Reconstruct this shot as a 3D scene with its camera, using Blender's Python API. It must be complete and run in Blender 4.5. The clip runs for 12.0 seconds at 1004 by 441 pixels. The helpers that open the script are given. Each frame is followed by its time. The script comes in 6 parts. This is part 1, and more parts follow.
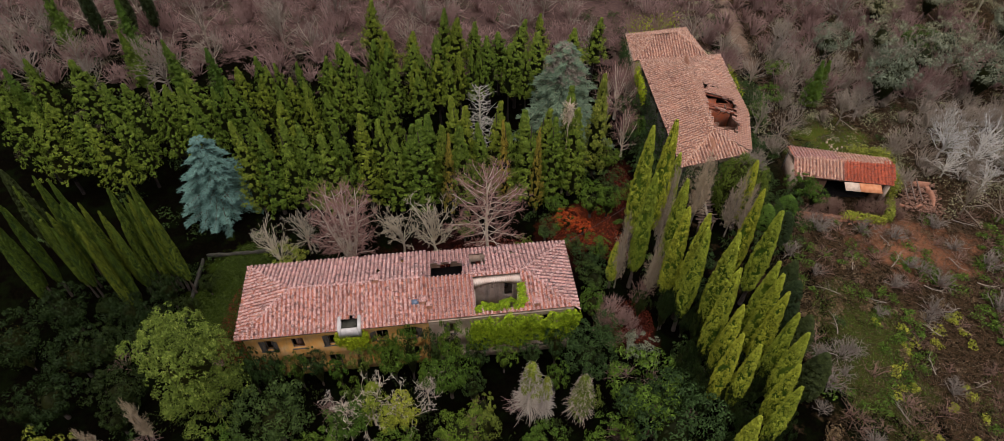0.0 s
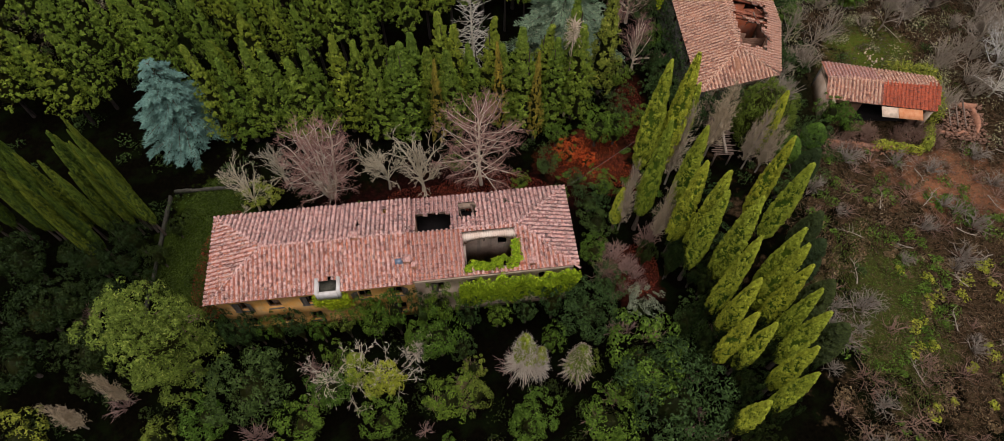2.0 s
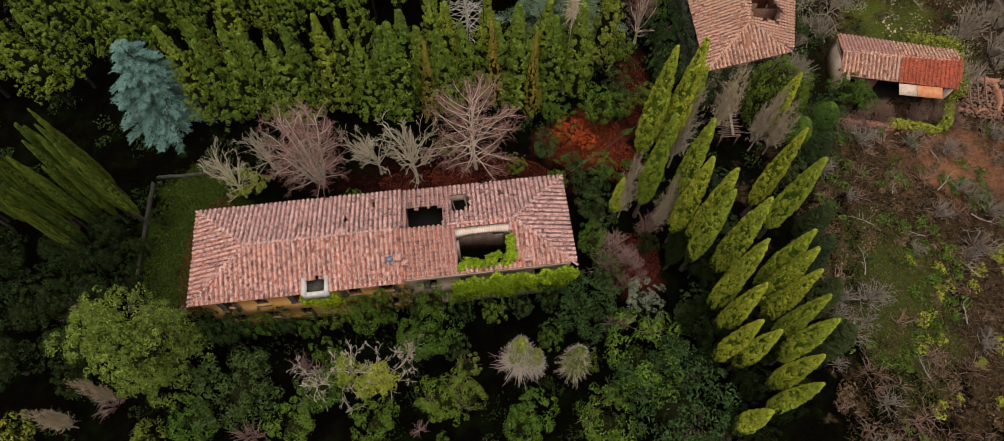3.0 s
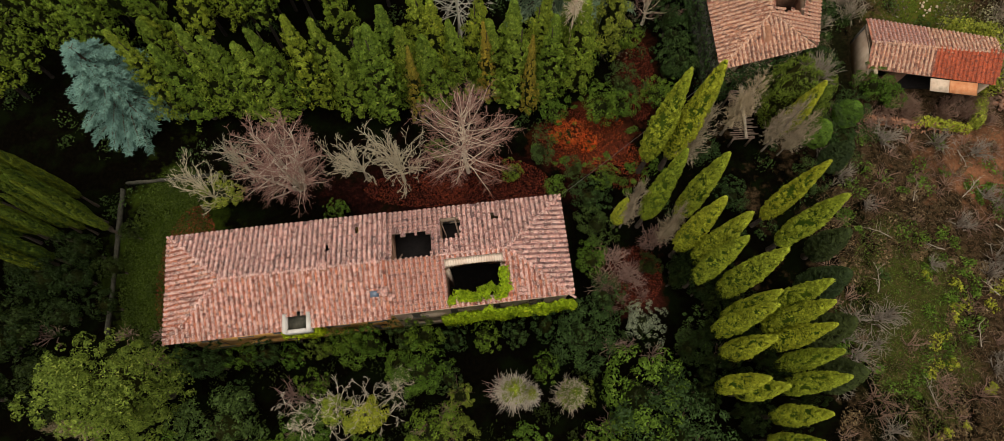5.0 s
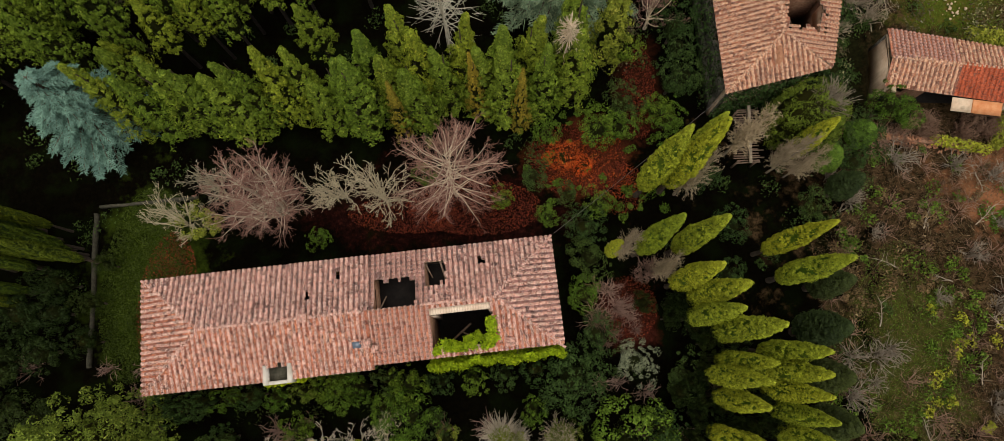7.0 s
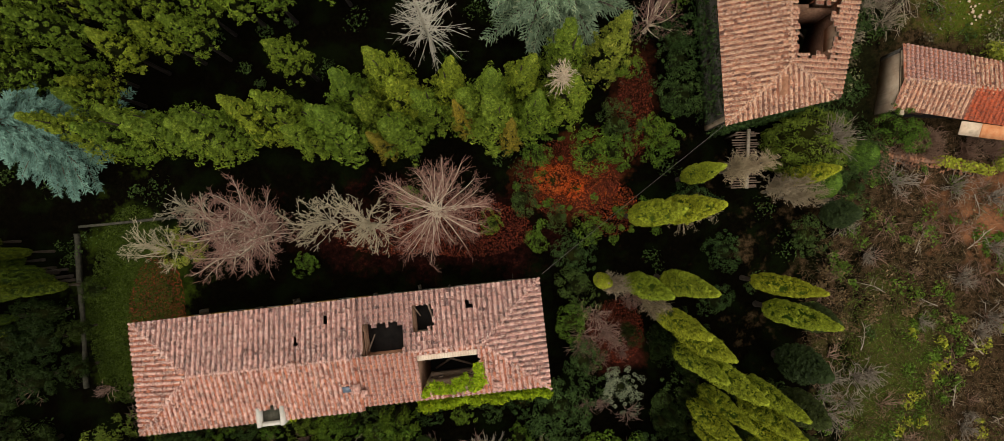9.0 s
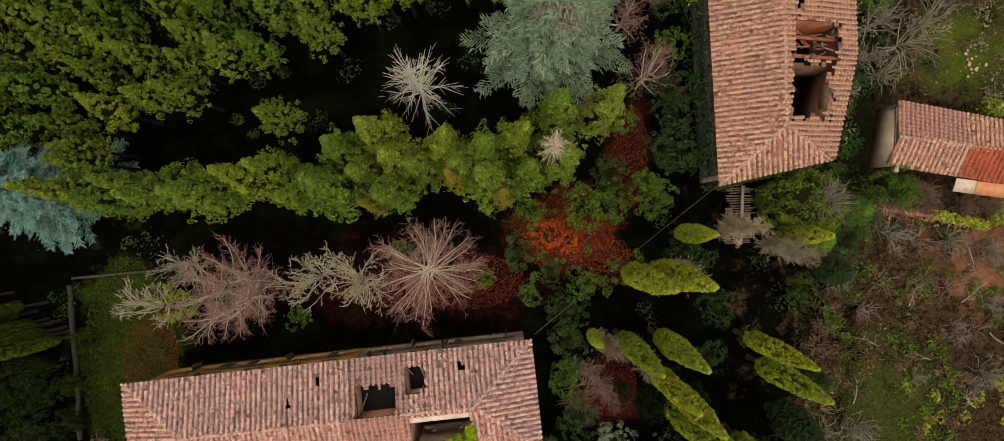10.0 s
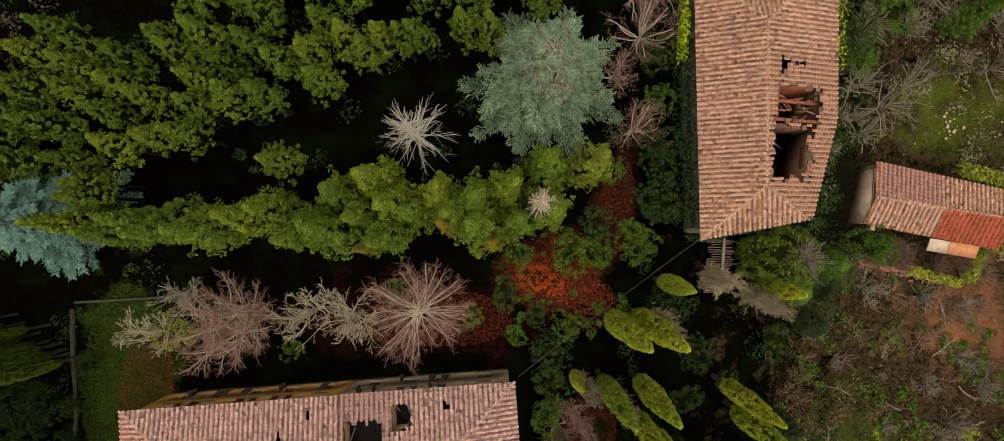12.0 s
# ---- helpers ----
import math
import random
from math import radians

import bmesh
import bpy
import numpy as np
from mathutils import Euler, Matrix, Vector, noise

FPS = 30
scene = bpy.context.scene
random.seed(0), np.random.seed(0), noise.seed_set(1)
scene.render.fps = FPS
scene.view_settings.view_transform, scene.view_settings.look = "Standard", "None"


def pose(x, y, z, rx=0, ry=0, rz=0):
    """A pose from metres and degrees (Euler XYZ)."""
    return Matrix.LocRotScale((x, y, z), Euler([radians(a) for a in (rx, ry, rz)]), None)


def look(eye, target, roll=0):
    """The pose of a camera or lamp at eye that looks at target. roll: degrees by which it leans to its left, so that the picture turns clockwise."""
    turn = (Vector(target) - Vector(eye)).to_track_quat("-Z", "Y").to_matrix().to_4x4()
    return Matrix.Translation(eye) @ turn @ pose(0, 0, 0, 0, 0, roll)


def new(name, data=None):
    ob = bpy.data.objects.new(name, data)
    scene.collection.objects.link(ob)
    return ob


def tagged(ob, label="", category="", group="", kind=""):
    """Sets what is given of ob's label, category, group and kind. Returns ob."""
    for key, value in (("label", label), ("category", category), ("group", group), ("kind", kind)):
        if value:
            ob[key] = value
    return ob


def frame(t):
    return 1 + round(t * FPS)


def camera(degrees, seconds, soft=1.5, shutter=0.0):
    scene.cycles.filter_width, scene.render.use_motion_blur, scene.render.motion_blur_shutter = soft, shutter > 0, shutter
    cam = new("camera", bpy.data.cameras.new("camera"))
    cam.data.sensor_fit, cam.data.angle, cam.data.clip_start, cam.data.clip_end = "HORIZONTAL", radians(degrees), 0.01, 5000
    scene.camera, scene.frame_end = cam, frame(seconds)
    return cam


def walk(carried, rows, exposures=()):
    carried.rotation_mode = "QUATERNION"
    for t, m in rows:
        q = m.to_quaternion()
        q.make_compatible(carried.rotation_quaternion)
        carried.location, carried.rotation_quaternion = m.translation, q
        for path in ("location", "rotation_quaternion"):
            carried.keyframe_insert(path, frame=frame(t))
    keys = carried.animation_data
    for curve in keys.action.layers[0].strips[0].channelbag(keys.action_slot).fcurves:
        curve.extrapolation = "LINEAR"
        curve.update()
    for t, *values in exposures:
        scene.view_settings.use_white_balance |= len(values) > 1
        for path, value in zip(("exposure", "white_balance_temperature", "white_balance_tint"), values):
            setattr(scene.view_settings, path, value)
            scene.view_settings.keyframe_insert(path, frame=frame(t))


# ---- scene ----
import itertools

cam = camera(76.3, 12.0, soft=0.45)
PATH = [
    (0, 0.711, 3.798, 55.392, 43.01, -0.39, 1.23),
    (0.5, 0.797, 6.389, 55.392, 39.13, -0.42, 1.29),
    (1, 0.959, 8.946, 55.357, 35.89, -0.41, 1.41),
    (1.5, 1.238, 11.502, 55.241, 33.23, -0.24, 1.46),
    (2, 1.456, 13.933, 55.116, 30.68, -0.16, 1.51),
    (2.5, 1.823, 16.281, 55.020, 28.17, 0.10, 1.53),
    (4.5, 2.205, 26.060, 54.910, 19.72, 0.27, 1.34),
    (5, 2.337, 28.515, 54.941, 17.96, 0.19, 1.44),
    (5.5, 2.651, 30.897, 54.867, 16.38, 0.30, 1.57),
    (6, 2.841, 33.061, 54.824, 14.95, 0.35, 1.48),
    (6.5, 3.099, 35.386, 54.810, 13.24, 0.46, 1.56),
    (7, 3.323, 37.740, 54.821, 11.42, 0.52, 1.64),
    (9, 3.507, 49.772, 55.130, 0.94, 0.06, 1.77),
    (9.5, 3.685, 52.467, 55.111, -0.31, 0.01, 1.80),
    (10, 3.870, 55.033, 55.096, 0.19, 0.04, 1.93),
    (10.5, 4.143, 57.282, 55.311, 0.48, 0.13, 2.02),
    (11, 4.346, 58.281, 55.578, 0.48, 0.11, 2.76),
    (11.5, 4.429, 58.517, 56.132, 0.37, -0.01, 3.63),
    (12, 4.481, 58.481, 57.073, 0.42, -0.02, 3.96),
]
EXPOSURE = -0.46
walk(cam, [(t, pose(x, y, z, rx, ry, rz)) for t, x, y, z, rx, ry, rz in PATH],
     [(0, EXPOSURE, 5850, 22), (2.5, EXPOSURE, 6000, 18), (5, EXPOSURE, 6450, 11), (7, EXPOSURE, 6500, 10), (12, EXPOSURE, 6500, 8)])

# ---- light: a bright overcast sky with a soft sun from the south-east ----
SUN_ELEVATION, SUN_AZIMUTH = radians(79), radians(165)
world = bpy.data.worlds.new("overcast_sky")
scene.world = world
world.use_nodes = True
wn = world.node_tree.nodes
sky = wn.new("ShaderNodeTexSky")
sky.sky_type, sky.sun_disc = "NISHITA", False
sky.sun_elevation, sky.sun_rotation = SUN_ELEVATION, SUN_AZIMUTH
sky.air_density, sky.dust_density = 1.2, 4.0
wn["Background"].inputs[1].default_value = 0.005
world.node_tree.links.new(sky.outputs[0], wn["Background"].inputs[0])
sun = new("sun", bpy.data.lights.new("sun", "SUN"))
sun.data.energy, sun.data.angle, sun.data.color = 5.8, radians(84), (1.0, 0.955, 0.89)
sun.matrix_world = look((60 * math.sin(SUN_AZIMUTH), 60 * math.cos(SUN_AZIMUTH), 60 * math.tan(SUN_ELEVATION)), (0, 0, 0))


# ---- materials ----
def material(name, rough=0.8):
    m = bpy.data.materials.new(name)
    m.use_nodes = True
    b = m.node_tree.nodes["Principled BSDF"]
    b.inputs["Roughness"].default_value = rough
    b.inputs["Specular IOR Level"].default_value = 0.25
    return m, m.node_tree.nodes, m.node_tree.links, b


def noise_node(n, l, scale, detail=5.0, coords="Object", stretch=None, rough=0.6):
    tc = n.new("ShaderNodeTexCoord")
    t = n.new("ShaderNodeTexNoise")
    t.inputs["Scale"].default_value, t.inputs["Detail"].default_value, t.inputs["Roughness"].default_value = scale, detail, rough
    out = tc.outputs[coords]
    if stretch:
        mp = n.new("ShaderNodeMapping")
        mp.inputs["Scale"].default_value = stretch
        l.new(out, mp.inputs[0])
        out = mp.outputs[0]
    l.new(out, t.inputs["Vector"])
    return t.outputs["Fac"]


def ramp(n, l, fac, stops):
    r = n.new("ShaderNodeValToRGB")
    e = r.color_ramp.elements
    while len(e) < len(stops):
        e.new(0.5)
    for k, (p, c) in zip(e, stops):
        k.position, k.color = p, (*c, 1)
    l.new(fac, r.inputs[0])
    return r.outputs[0]


def mix(n, l, fac, a, b, mode="MIX"):
    x = n.new("ShaderNodeMix")
    x.data_type, x.blend_type = "RGBA", mode
    for value, socket in ((fac, x.inputs[0]), (a, x.inputs[6]), (b, x.inputs[7])):
        if isinstance(value, (int, float)):
            socket.default_value = value
        elif isinstance(value, tuple):
            socket.default_value = (*value, 1)
        else:
            l.new(value, socket)
    return x.outputs[2]


def bump(n, l, b, fac, strength=0.4, distance=0.05):
    k = n.new("ShaderNodeBump")
    k.inputs["Strength"].default_value, k.inputs["Distance"].default_value = strength, distance
    l.new(fac, k.inputs["Height"])
    l.new(k.outputs[0], b.inputs["Normal"])


def leaf_material(name, dark, light, odd=None, glow=0.18, patch=0.35):
    """Leaves: each leaf has its own tone, each tree its own cast; some light passes through."""
    m, n, l, b = material(name, 0.6)
    b.inputs["Specular IOR Level"].default_value = 0.1
    geo = n.new("ShaderNodeNewGeometry")
    info = n.new("ShaderNodeObjectInfo")
    c = ramp(n, l, geo.outputs["Random Per Island"], [(0.0, tuple(0.5 * p + 0.3 * q for p, q in zip(dark, light))), (0.88, light), (1.0, odd or light)])
    big = ramp(n, l, noise_node(n, l, 0.55, 3), [(0.35, (0.62, 0.62, 0.6)), (0.7, (1.15, 1.12, 1.0))])
    c = mix(n, l, patch + 0.4, c, big, "MULTIPLY")
    cast = ramp(n, l, info.outputs["Random"], [(0.0, (0.62, 0.72, 0.7)), (0.5, (0.95, 0.97, 0.95)), (1.0, (1.3, 1.12, 0.85))])
    c = mix(n, l, 0.8, c, cast, "MULTIPLY")
    l.new(c, b.inputs["Base Color"])
    tr = n.new("ShaderNodeBsdfTranslucent")
    l.new(c, tr.inputs[0])
    ms = n.new("ShaderNodeMixShader")
    ms.inputs[0].default_value = glow
    l.new(b.outputs[0], ms.inputs[1])
    l.new(tr.outputs[0], ms.inputs[2])
    l.new(ms.outputs[0], n["Material Output"].inputs[0])
    return m


def bark_material(name, dark, light, scale=6.0):
    m, n, l, b = material(name, 0.9)
    f = noise_node(n, l, scale, 6, stretch=(1, 1, 0.3))
    c = ramp(n, l, f, [(0.3, dark), (0.7, light)])
    info = n.new("ShaderNodeObjectInfo")
    cast = ramp(n, l, info.outputs["Random"], [(0.0, (0.8, 0.8, 0.82)), (1.0, (1.1, 1.06, 1.0))])
    l.new(mix(n, l, 1.0, c, cast, "MULTIPLY"), b.inputs["Base Color"])
    bump(n, l, b, f, 0.5, 0.03)
    return m


def tile_material(name, tones, lichen, amount):
    """Fired clay: every tile its own tone, with crusts of pale lichen, dark growth and grain."""
    m, n, l, b = material(name, 0.9)
    geo = n.new("ShaderNodeNewGeometry")
    c = ramp(n, l, geo.outputs["Random Per Island"], tones)
    info = n.new("ShaderNodeObjectInfo")
    c = mix(n, l, 0.35, c, ramp(n, l, info.outputs["Random"], [(0.0, (0.6, 0.55, 0.52)), (1.0, (1.25, 1.2, 1.15))]), "MULTIPLY")
    wide = ramp(n, l, noise_node(n, l, 0.45, 4), [(0.35, (0.72, 0.68, 0.66)), (0.68, (1.15, 1.1, 1.08))])
    c = mix(n, l, 0.8, c, wide, "MULTIPLY")
    blotch = ramp(n, l, noise_node(n, l, 8.0, 6, rough=0.7), [(0.3, (0.45, 0.4, 0.38)), (0.7, (1.55, 1.5, 1.46))])
    c = mix(n, l, 0.9, c, blotch, "MULTIPLY")
    fleck = ramp(n, l, noise_node(n, l, 17.0, 5, rough=0.8), [(0.52, (0, 0, 0)), (0.58, (0.9, 0.9, 0.9))])
    c = mix(n, l, fleck, c, (0.07, 0.035, 0.028))
    crust = ramp(n, l, noise_node(n, l, 13.0, 7, rough=0.8), [(0.56 - amount * 0.22, (0, 0, 0)), (0.66 - amount * 0.1, (1, 1, 1))])
    c = mix(n, l, crust, c, lichen)
    growth = ramp(n, l, noise_node(n, l, 4.3, 9, rough=0.85), [(0.5, (0, 0, 0)), (0.59, (0.92, 0.92, 0.92))])
    c = mix(n, l, growth, c, (0.07, 0.036, 0.028))
    l.new(c, b.inputs["Base Color"])
    bump(n, l, b, noise_node(n, l, 14, 6), 0.6, 0.02)
    return m


def plaster_material(name, base, worn, dirt=(0.12, 0.09, 0.06)):
    m, n, l, b = material(name, 0.92)
    c = ramp(n, l, noise_node(n, l, 0.9, 6), [(0.38, worn), (0.6, base)])
    streak = ramp(n, l, noise_node(n, l, 1.6, 6, stretch=(1, 1, 0.18)), [(0.52, (0, 0, 0)), (0.75, (0.5, 0.5, 0.5))])
    c = mix(n, l, streak, c, dirt)
    l.new(c, b.inputs["Base Color"])
    bump(n, l, b, noise_node(n, l, 9, 8), 0.5, 0.03)
    return m


def stone_material(name, stops, scale=2.0):
    m, n, l, b = material(name, 0.92)
    f = noise_node(n, l, scale, 8, rough=0.7)
    l.new(ramp(n, l, f, stops), b.inputs["Base Color"])
    bump(n, l, b, noise_node(n, l, scale * 4, 8), 0.6, 0.04)
    return m


M_PINE = leaf_material("plantation_foliage", (0.045, 0.068, 0.008), (0.24, 0.335, 0.034), (0.38, 0.43, 0.06))
# near black with a brown hint: shade inside the crowns put into the colour
M_INNER_SHADE = leaf_material("browned_inner_foliage", (0.006, 0.008, 0.002), (0.028, 0.032, 0.007), (0.07, 0.06, 0.015), glow=0.05)
M_PINE_YELLOW = leaf_material("yellowing_foliage", (0.17, 0.15, 0.02), (0.42, 0.34, 0.05), (0.6, 0.4, 0.05))
M_CYPRESS = leaf_material("cypress_foliage", (0.17, 0.2, 0.016), (0.53, 0.6, 0.055))
# the cypress leaves again, painted dimmer for the darkened western side
M_CYPRESS_WEST = leaf_material("deep_green_cypress_foliage", (0.022, 0.042, 0.006), (0.19, 0.26, 0.03))
M_CYPRESS_DARK = leaf_material("dark_cypress_foliage", (0.02, 0.032, 0.012), (0.06, 0.085, 0.025))
M_CEDAR = leaf_material("blue_cedar_foliage", (0.055, 0.105, 0.072), (0.22, 0.33, 0.235), (0.32, 0.37, 0.26))
M_CEDAR_TEAL = leaf_material("teal_cedar_foliage", (0.05, 0.12, 0.1), (0.2, 0.36, 0.32))
M_OAK = leaf_material("broadleaf_foliage", (0.025, 0.048, 0.005), (0.15, 0.25, 0.028), (0.22, 0.32, 0.05))
M_OAK_LIGHT = leaf_material("light_broadleaf_foliage", (0.06, 0.09, 0.012), (0.28, 0.345, 0.048), (0.48, 0.5, 0.1))
M_BUSH = leaf_material("bushy_cypress_foliage", (0.05, 0.08, 0.012), (0.19, 0.25, 0.03))
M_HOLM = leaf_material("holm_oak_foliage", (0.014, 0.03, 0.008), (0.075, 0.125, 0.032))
# the holm leaves again, their colour lowered as if standing in shade
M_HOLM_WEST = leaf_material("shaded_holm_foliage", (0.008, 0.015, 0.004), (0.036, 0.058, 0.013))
M_OLIVE = leaf_material("olive_foliage", (0.1, 0.115, 0.065), (0.36, 0.38, 0.25), (0.48, 0.48, 0.34))
M_IVY = leaf_material("ivy_leaves", (0.09, 0.15, 0.006), (0.46, 0.6, 0.018), (0.72, 0.76, 0.03), glow=0.3)
M_LIME = leaf_material("pale_green_leaves", (0.16, 0.19, 0.02), (0.45, 0.5, 0.05), (0.58, 0.55, 0.08))
M_RUSSET = leaf_material("russet_leaves", (0.05, 0.01, 0.006), (0.2, 0.036, 0.018), (0.42, 0.1, 0.03))
M_REDLEAF = leaf_material("orange_red_leaves", (0.3, 0.04, 0.012), (0.72, 0.12, 0.02), (0.8, 0.3, 0.08))
M_GRASS = leaf_material("grass_blades", (0.018, 0.032, 0.004), (0.06, 0.09, 0.012))
M_DRY = leaf_material("dry_needles", (0.05, 0.034, 0.02), (0.19, 0.14, 0.08), (0.3, 0.25, 0.17), glow=0.1)
M_BROWNSTALK = leaf_material("dead_stalk", (0.04, 0.02, 0.012), (0.2, 0.11, 0.06), (0.36, 0.26, 0.17), glow=0.05)
M_BARK = bark_material("brown_bark", (0.04, 0.03, 0.022), (0.13, 0.1, 0.075))
# the brown bark again, painted near black for trunks in the plantation's shade
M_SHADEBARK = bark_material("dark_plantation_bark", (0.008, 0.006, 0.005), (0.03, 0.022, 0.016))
M_PALE = bark_material("lichen_grey_bark", (0.28, 0.24, 0.16), (0.6, 0.53, 0.38))
M_PINKTWIG = bark_material("pinkish_twigs", (0.2, 0.1, 0.08), (0.44, 0.26, 0.21))
M_TAN = bark_material("tan_limbs", (0.5, 0.41, 0.3), (0.82, 0.71, 0.54))
M_BONE = bark_material("bleached_dead_wood", (0.38, 0.35, 0.28), (0.68, 0.63, 0.5))
M_BRUSH = bark_material("brushwood", (0.2, 0.105, 0.08), (0.5, 0.33, 0.26), 0.3)
M_BRAMBLE = bark_material("bramble_stems", (0.13, 0.07, 0.045), (0.36, 0.23, 0.16), 0.3)
M_STRAW = bark_material("straw_coloured_twigs", (0.42, 0.33, 0.23), (0.78, 0.66, 0.5))
M_GREYTWIG = bark_material("grey_twigs", (0.2, 0.165, 0.12), (0.43, 0.36, 0.27))
M_DRYTAN = bark_material("dry_cypress_sprays", (0.34, 0.26, 0.16), (0.64, 0.52, 0.34))
M_SILVER = bark_material("silvery_lichen_twigs", (0.45, 0.43, 0.36), (0.82, 0.79, 0.68))
VILLA_TONES = [(0.0, (0.14, 0.05, 0.04)), (0.25, (0.4, 0.15, 0.11)), (0.7, (0.6, 0.28, 0.22)), (1.0, (0.68, 0.42, 0.36))]
M_TILE = tile_material("lichened_clay_tile", VILLA_TONES, (0.8, 0.59, 0.49), 0.5)
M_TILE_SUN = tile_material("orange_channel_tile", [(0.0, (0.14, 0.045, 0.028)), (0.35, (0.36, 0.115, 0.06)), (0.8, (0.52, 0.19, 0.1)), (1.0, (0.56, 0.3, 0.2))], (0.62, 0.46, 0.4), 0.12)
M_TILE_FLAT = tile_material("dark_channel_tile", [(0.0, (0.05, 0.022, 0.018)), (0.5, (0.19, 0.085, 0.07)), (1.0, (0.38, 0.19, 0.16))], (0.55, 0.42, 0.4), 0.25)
BARN_TONES = [(0.0, (0.32, 0.13, 0.058)), (0.4, (0.59, 0.275, 0.138)), (1.0, (0.71, 0.425, 0.255))]
M_TILE_BARN = tile_material("ochre_clay_tile", BARN_TONES, (0.78, 0.57, 0.43), 0.45)
M_TILE_BARN_FLAT = tile_material("barn_channel_tile", [(0.0, (0.12, 0.045, 0.026)), (0.6, (0.34, 0.13, 0.07)), (1.0, (0.46, 0.22, 0.13))], (0.58, 0.42, 0.34), 0.15)
M_TILE_RED = tile_material("bright_red_tile", [(0.0, (0.36, 0.07, 0.025)), (1.0, (0.56, 0.12, 0.045))], (0.5, 0.25, 0.16), 0.05)
M_OCHRE = plaster_material("ochre_plaster", (0.8, 0.39, 0.085), (0.76, 0.45, 0.17))
M_CREAM = plaster_material("cream_plaster", (0.62, 0.48, 0.34), (0.5, 0.35, 0.24))
M_ARCH = plaster_material("pale_arch_plaster", (0.74, 0.6, 0.46), (0.62, 0.46, 0.34))
M_REDPLASTER = plaster_material("red_plaster", (0.64, 0.17, 0.065), (0.5, 0.22, 0.13))
M_WHITE = plaster_material("whitewashed_masonry", (0.66, 0.62, 0.55), (0.5, 0.45, 0.38), (0.25, 0.24, 0.2))
M_BRICK = stone_material("bare_brickwork", [(0.3, (0.22, 0.1, 0.06)), (0.6, (0.42, 0.2, 0.11)), (0.8, (0.5, 0.36, 0.26))], 4)
M_STONE = stone_material("grey_stone", [(0.3, (0.06, 0.055, 0.045)), (0.7, (0.2, 0.18, 0.15))], 3)
M_DARK_STONE = stone_material("mossy_stone", [(0.3, (0.015, 0.017, 0.009)), (0.7, (0.08, 0.07, 0.05))], 3)
M_OLDBRICK = stone_material("weathered_brickwork", [(0.3, (0.1, 0.055, 0.035)), (0.55, (0.26, 0.14, 0.085)), (0.8, (0.36, 0.28, 0.2))], 5)
M_WOOD = stone_material("weathered_wood", [(0.3, (0.1, 0.065, 0.045)), (0.7, (0.3, 0.21, 0.15))], 5)
M_REDWOOD = stone_material("rust_red_rafter", [(0.3, (0.16, 0.05, 0.03)), (0.7, (0.4, 0.14, 0.07))], 5)
M_ORANGE = stone_material("rusty_sheet", [(0.3, (0.5, 0.17, 0.06)), (0.7, (0.62, 0.3, 0.14))], 2)
M_SHUTTER = stone_material("weathered_brown_shutter", [(0.3, (0.05, 0.042, 0.032)), (0.7, (0.14, 0.115, 0.085))], 6)
# near-black floor colour stands in for the darkness of unlit rooms
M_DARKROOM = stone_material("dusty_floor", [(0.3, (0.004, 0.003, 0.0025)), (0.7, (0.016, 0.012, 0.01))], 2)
M_GLASS, gn, gl, gb = material("dusty_glass", 0.15)
gb.inputs["Base Color"].default_value = (0.12, 0.15, 0.19, 1)
gb.inputs["Specular IOR Level"].default_value = 0.6
M_WIRE, _n, _l, wb = material("black_cable", 0.6)
wb.inputs["Base Color"].default_value = (0.16, 0.14, 0.13, 1)


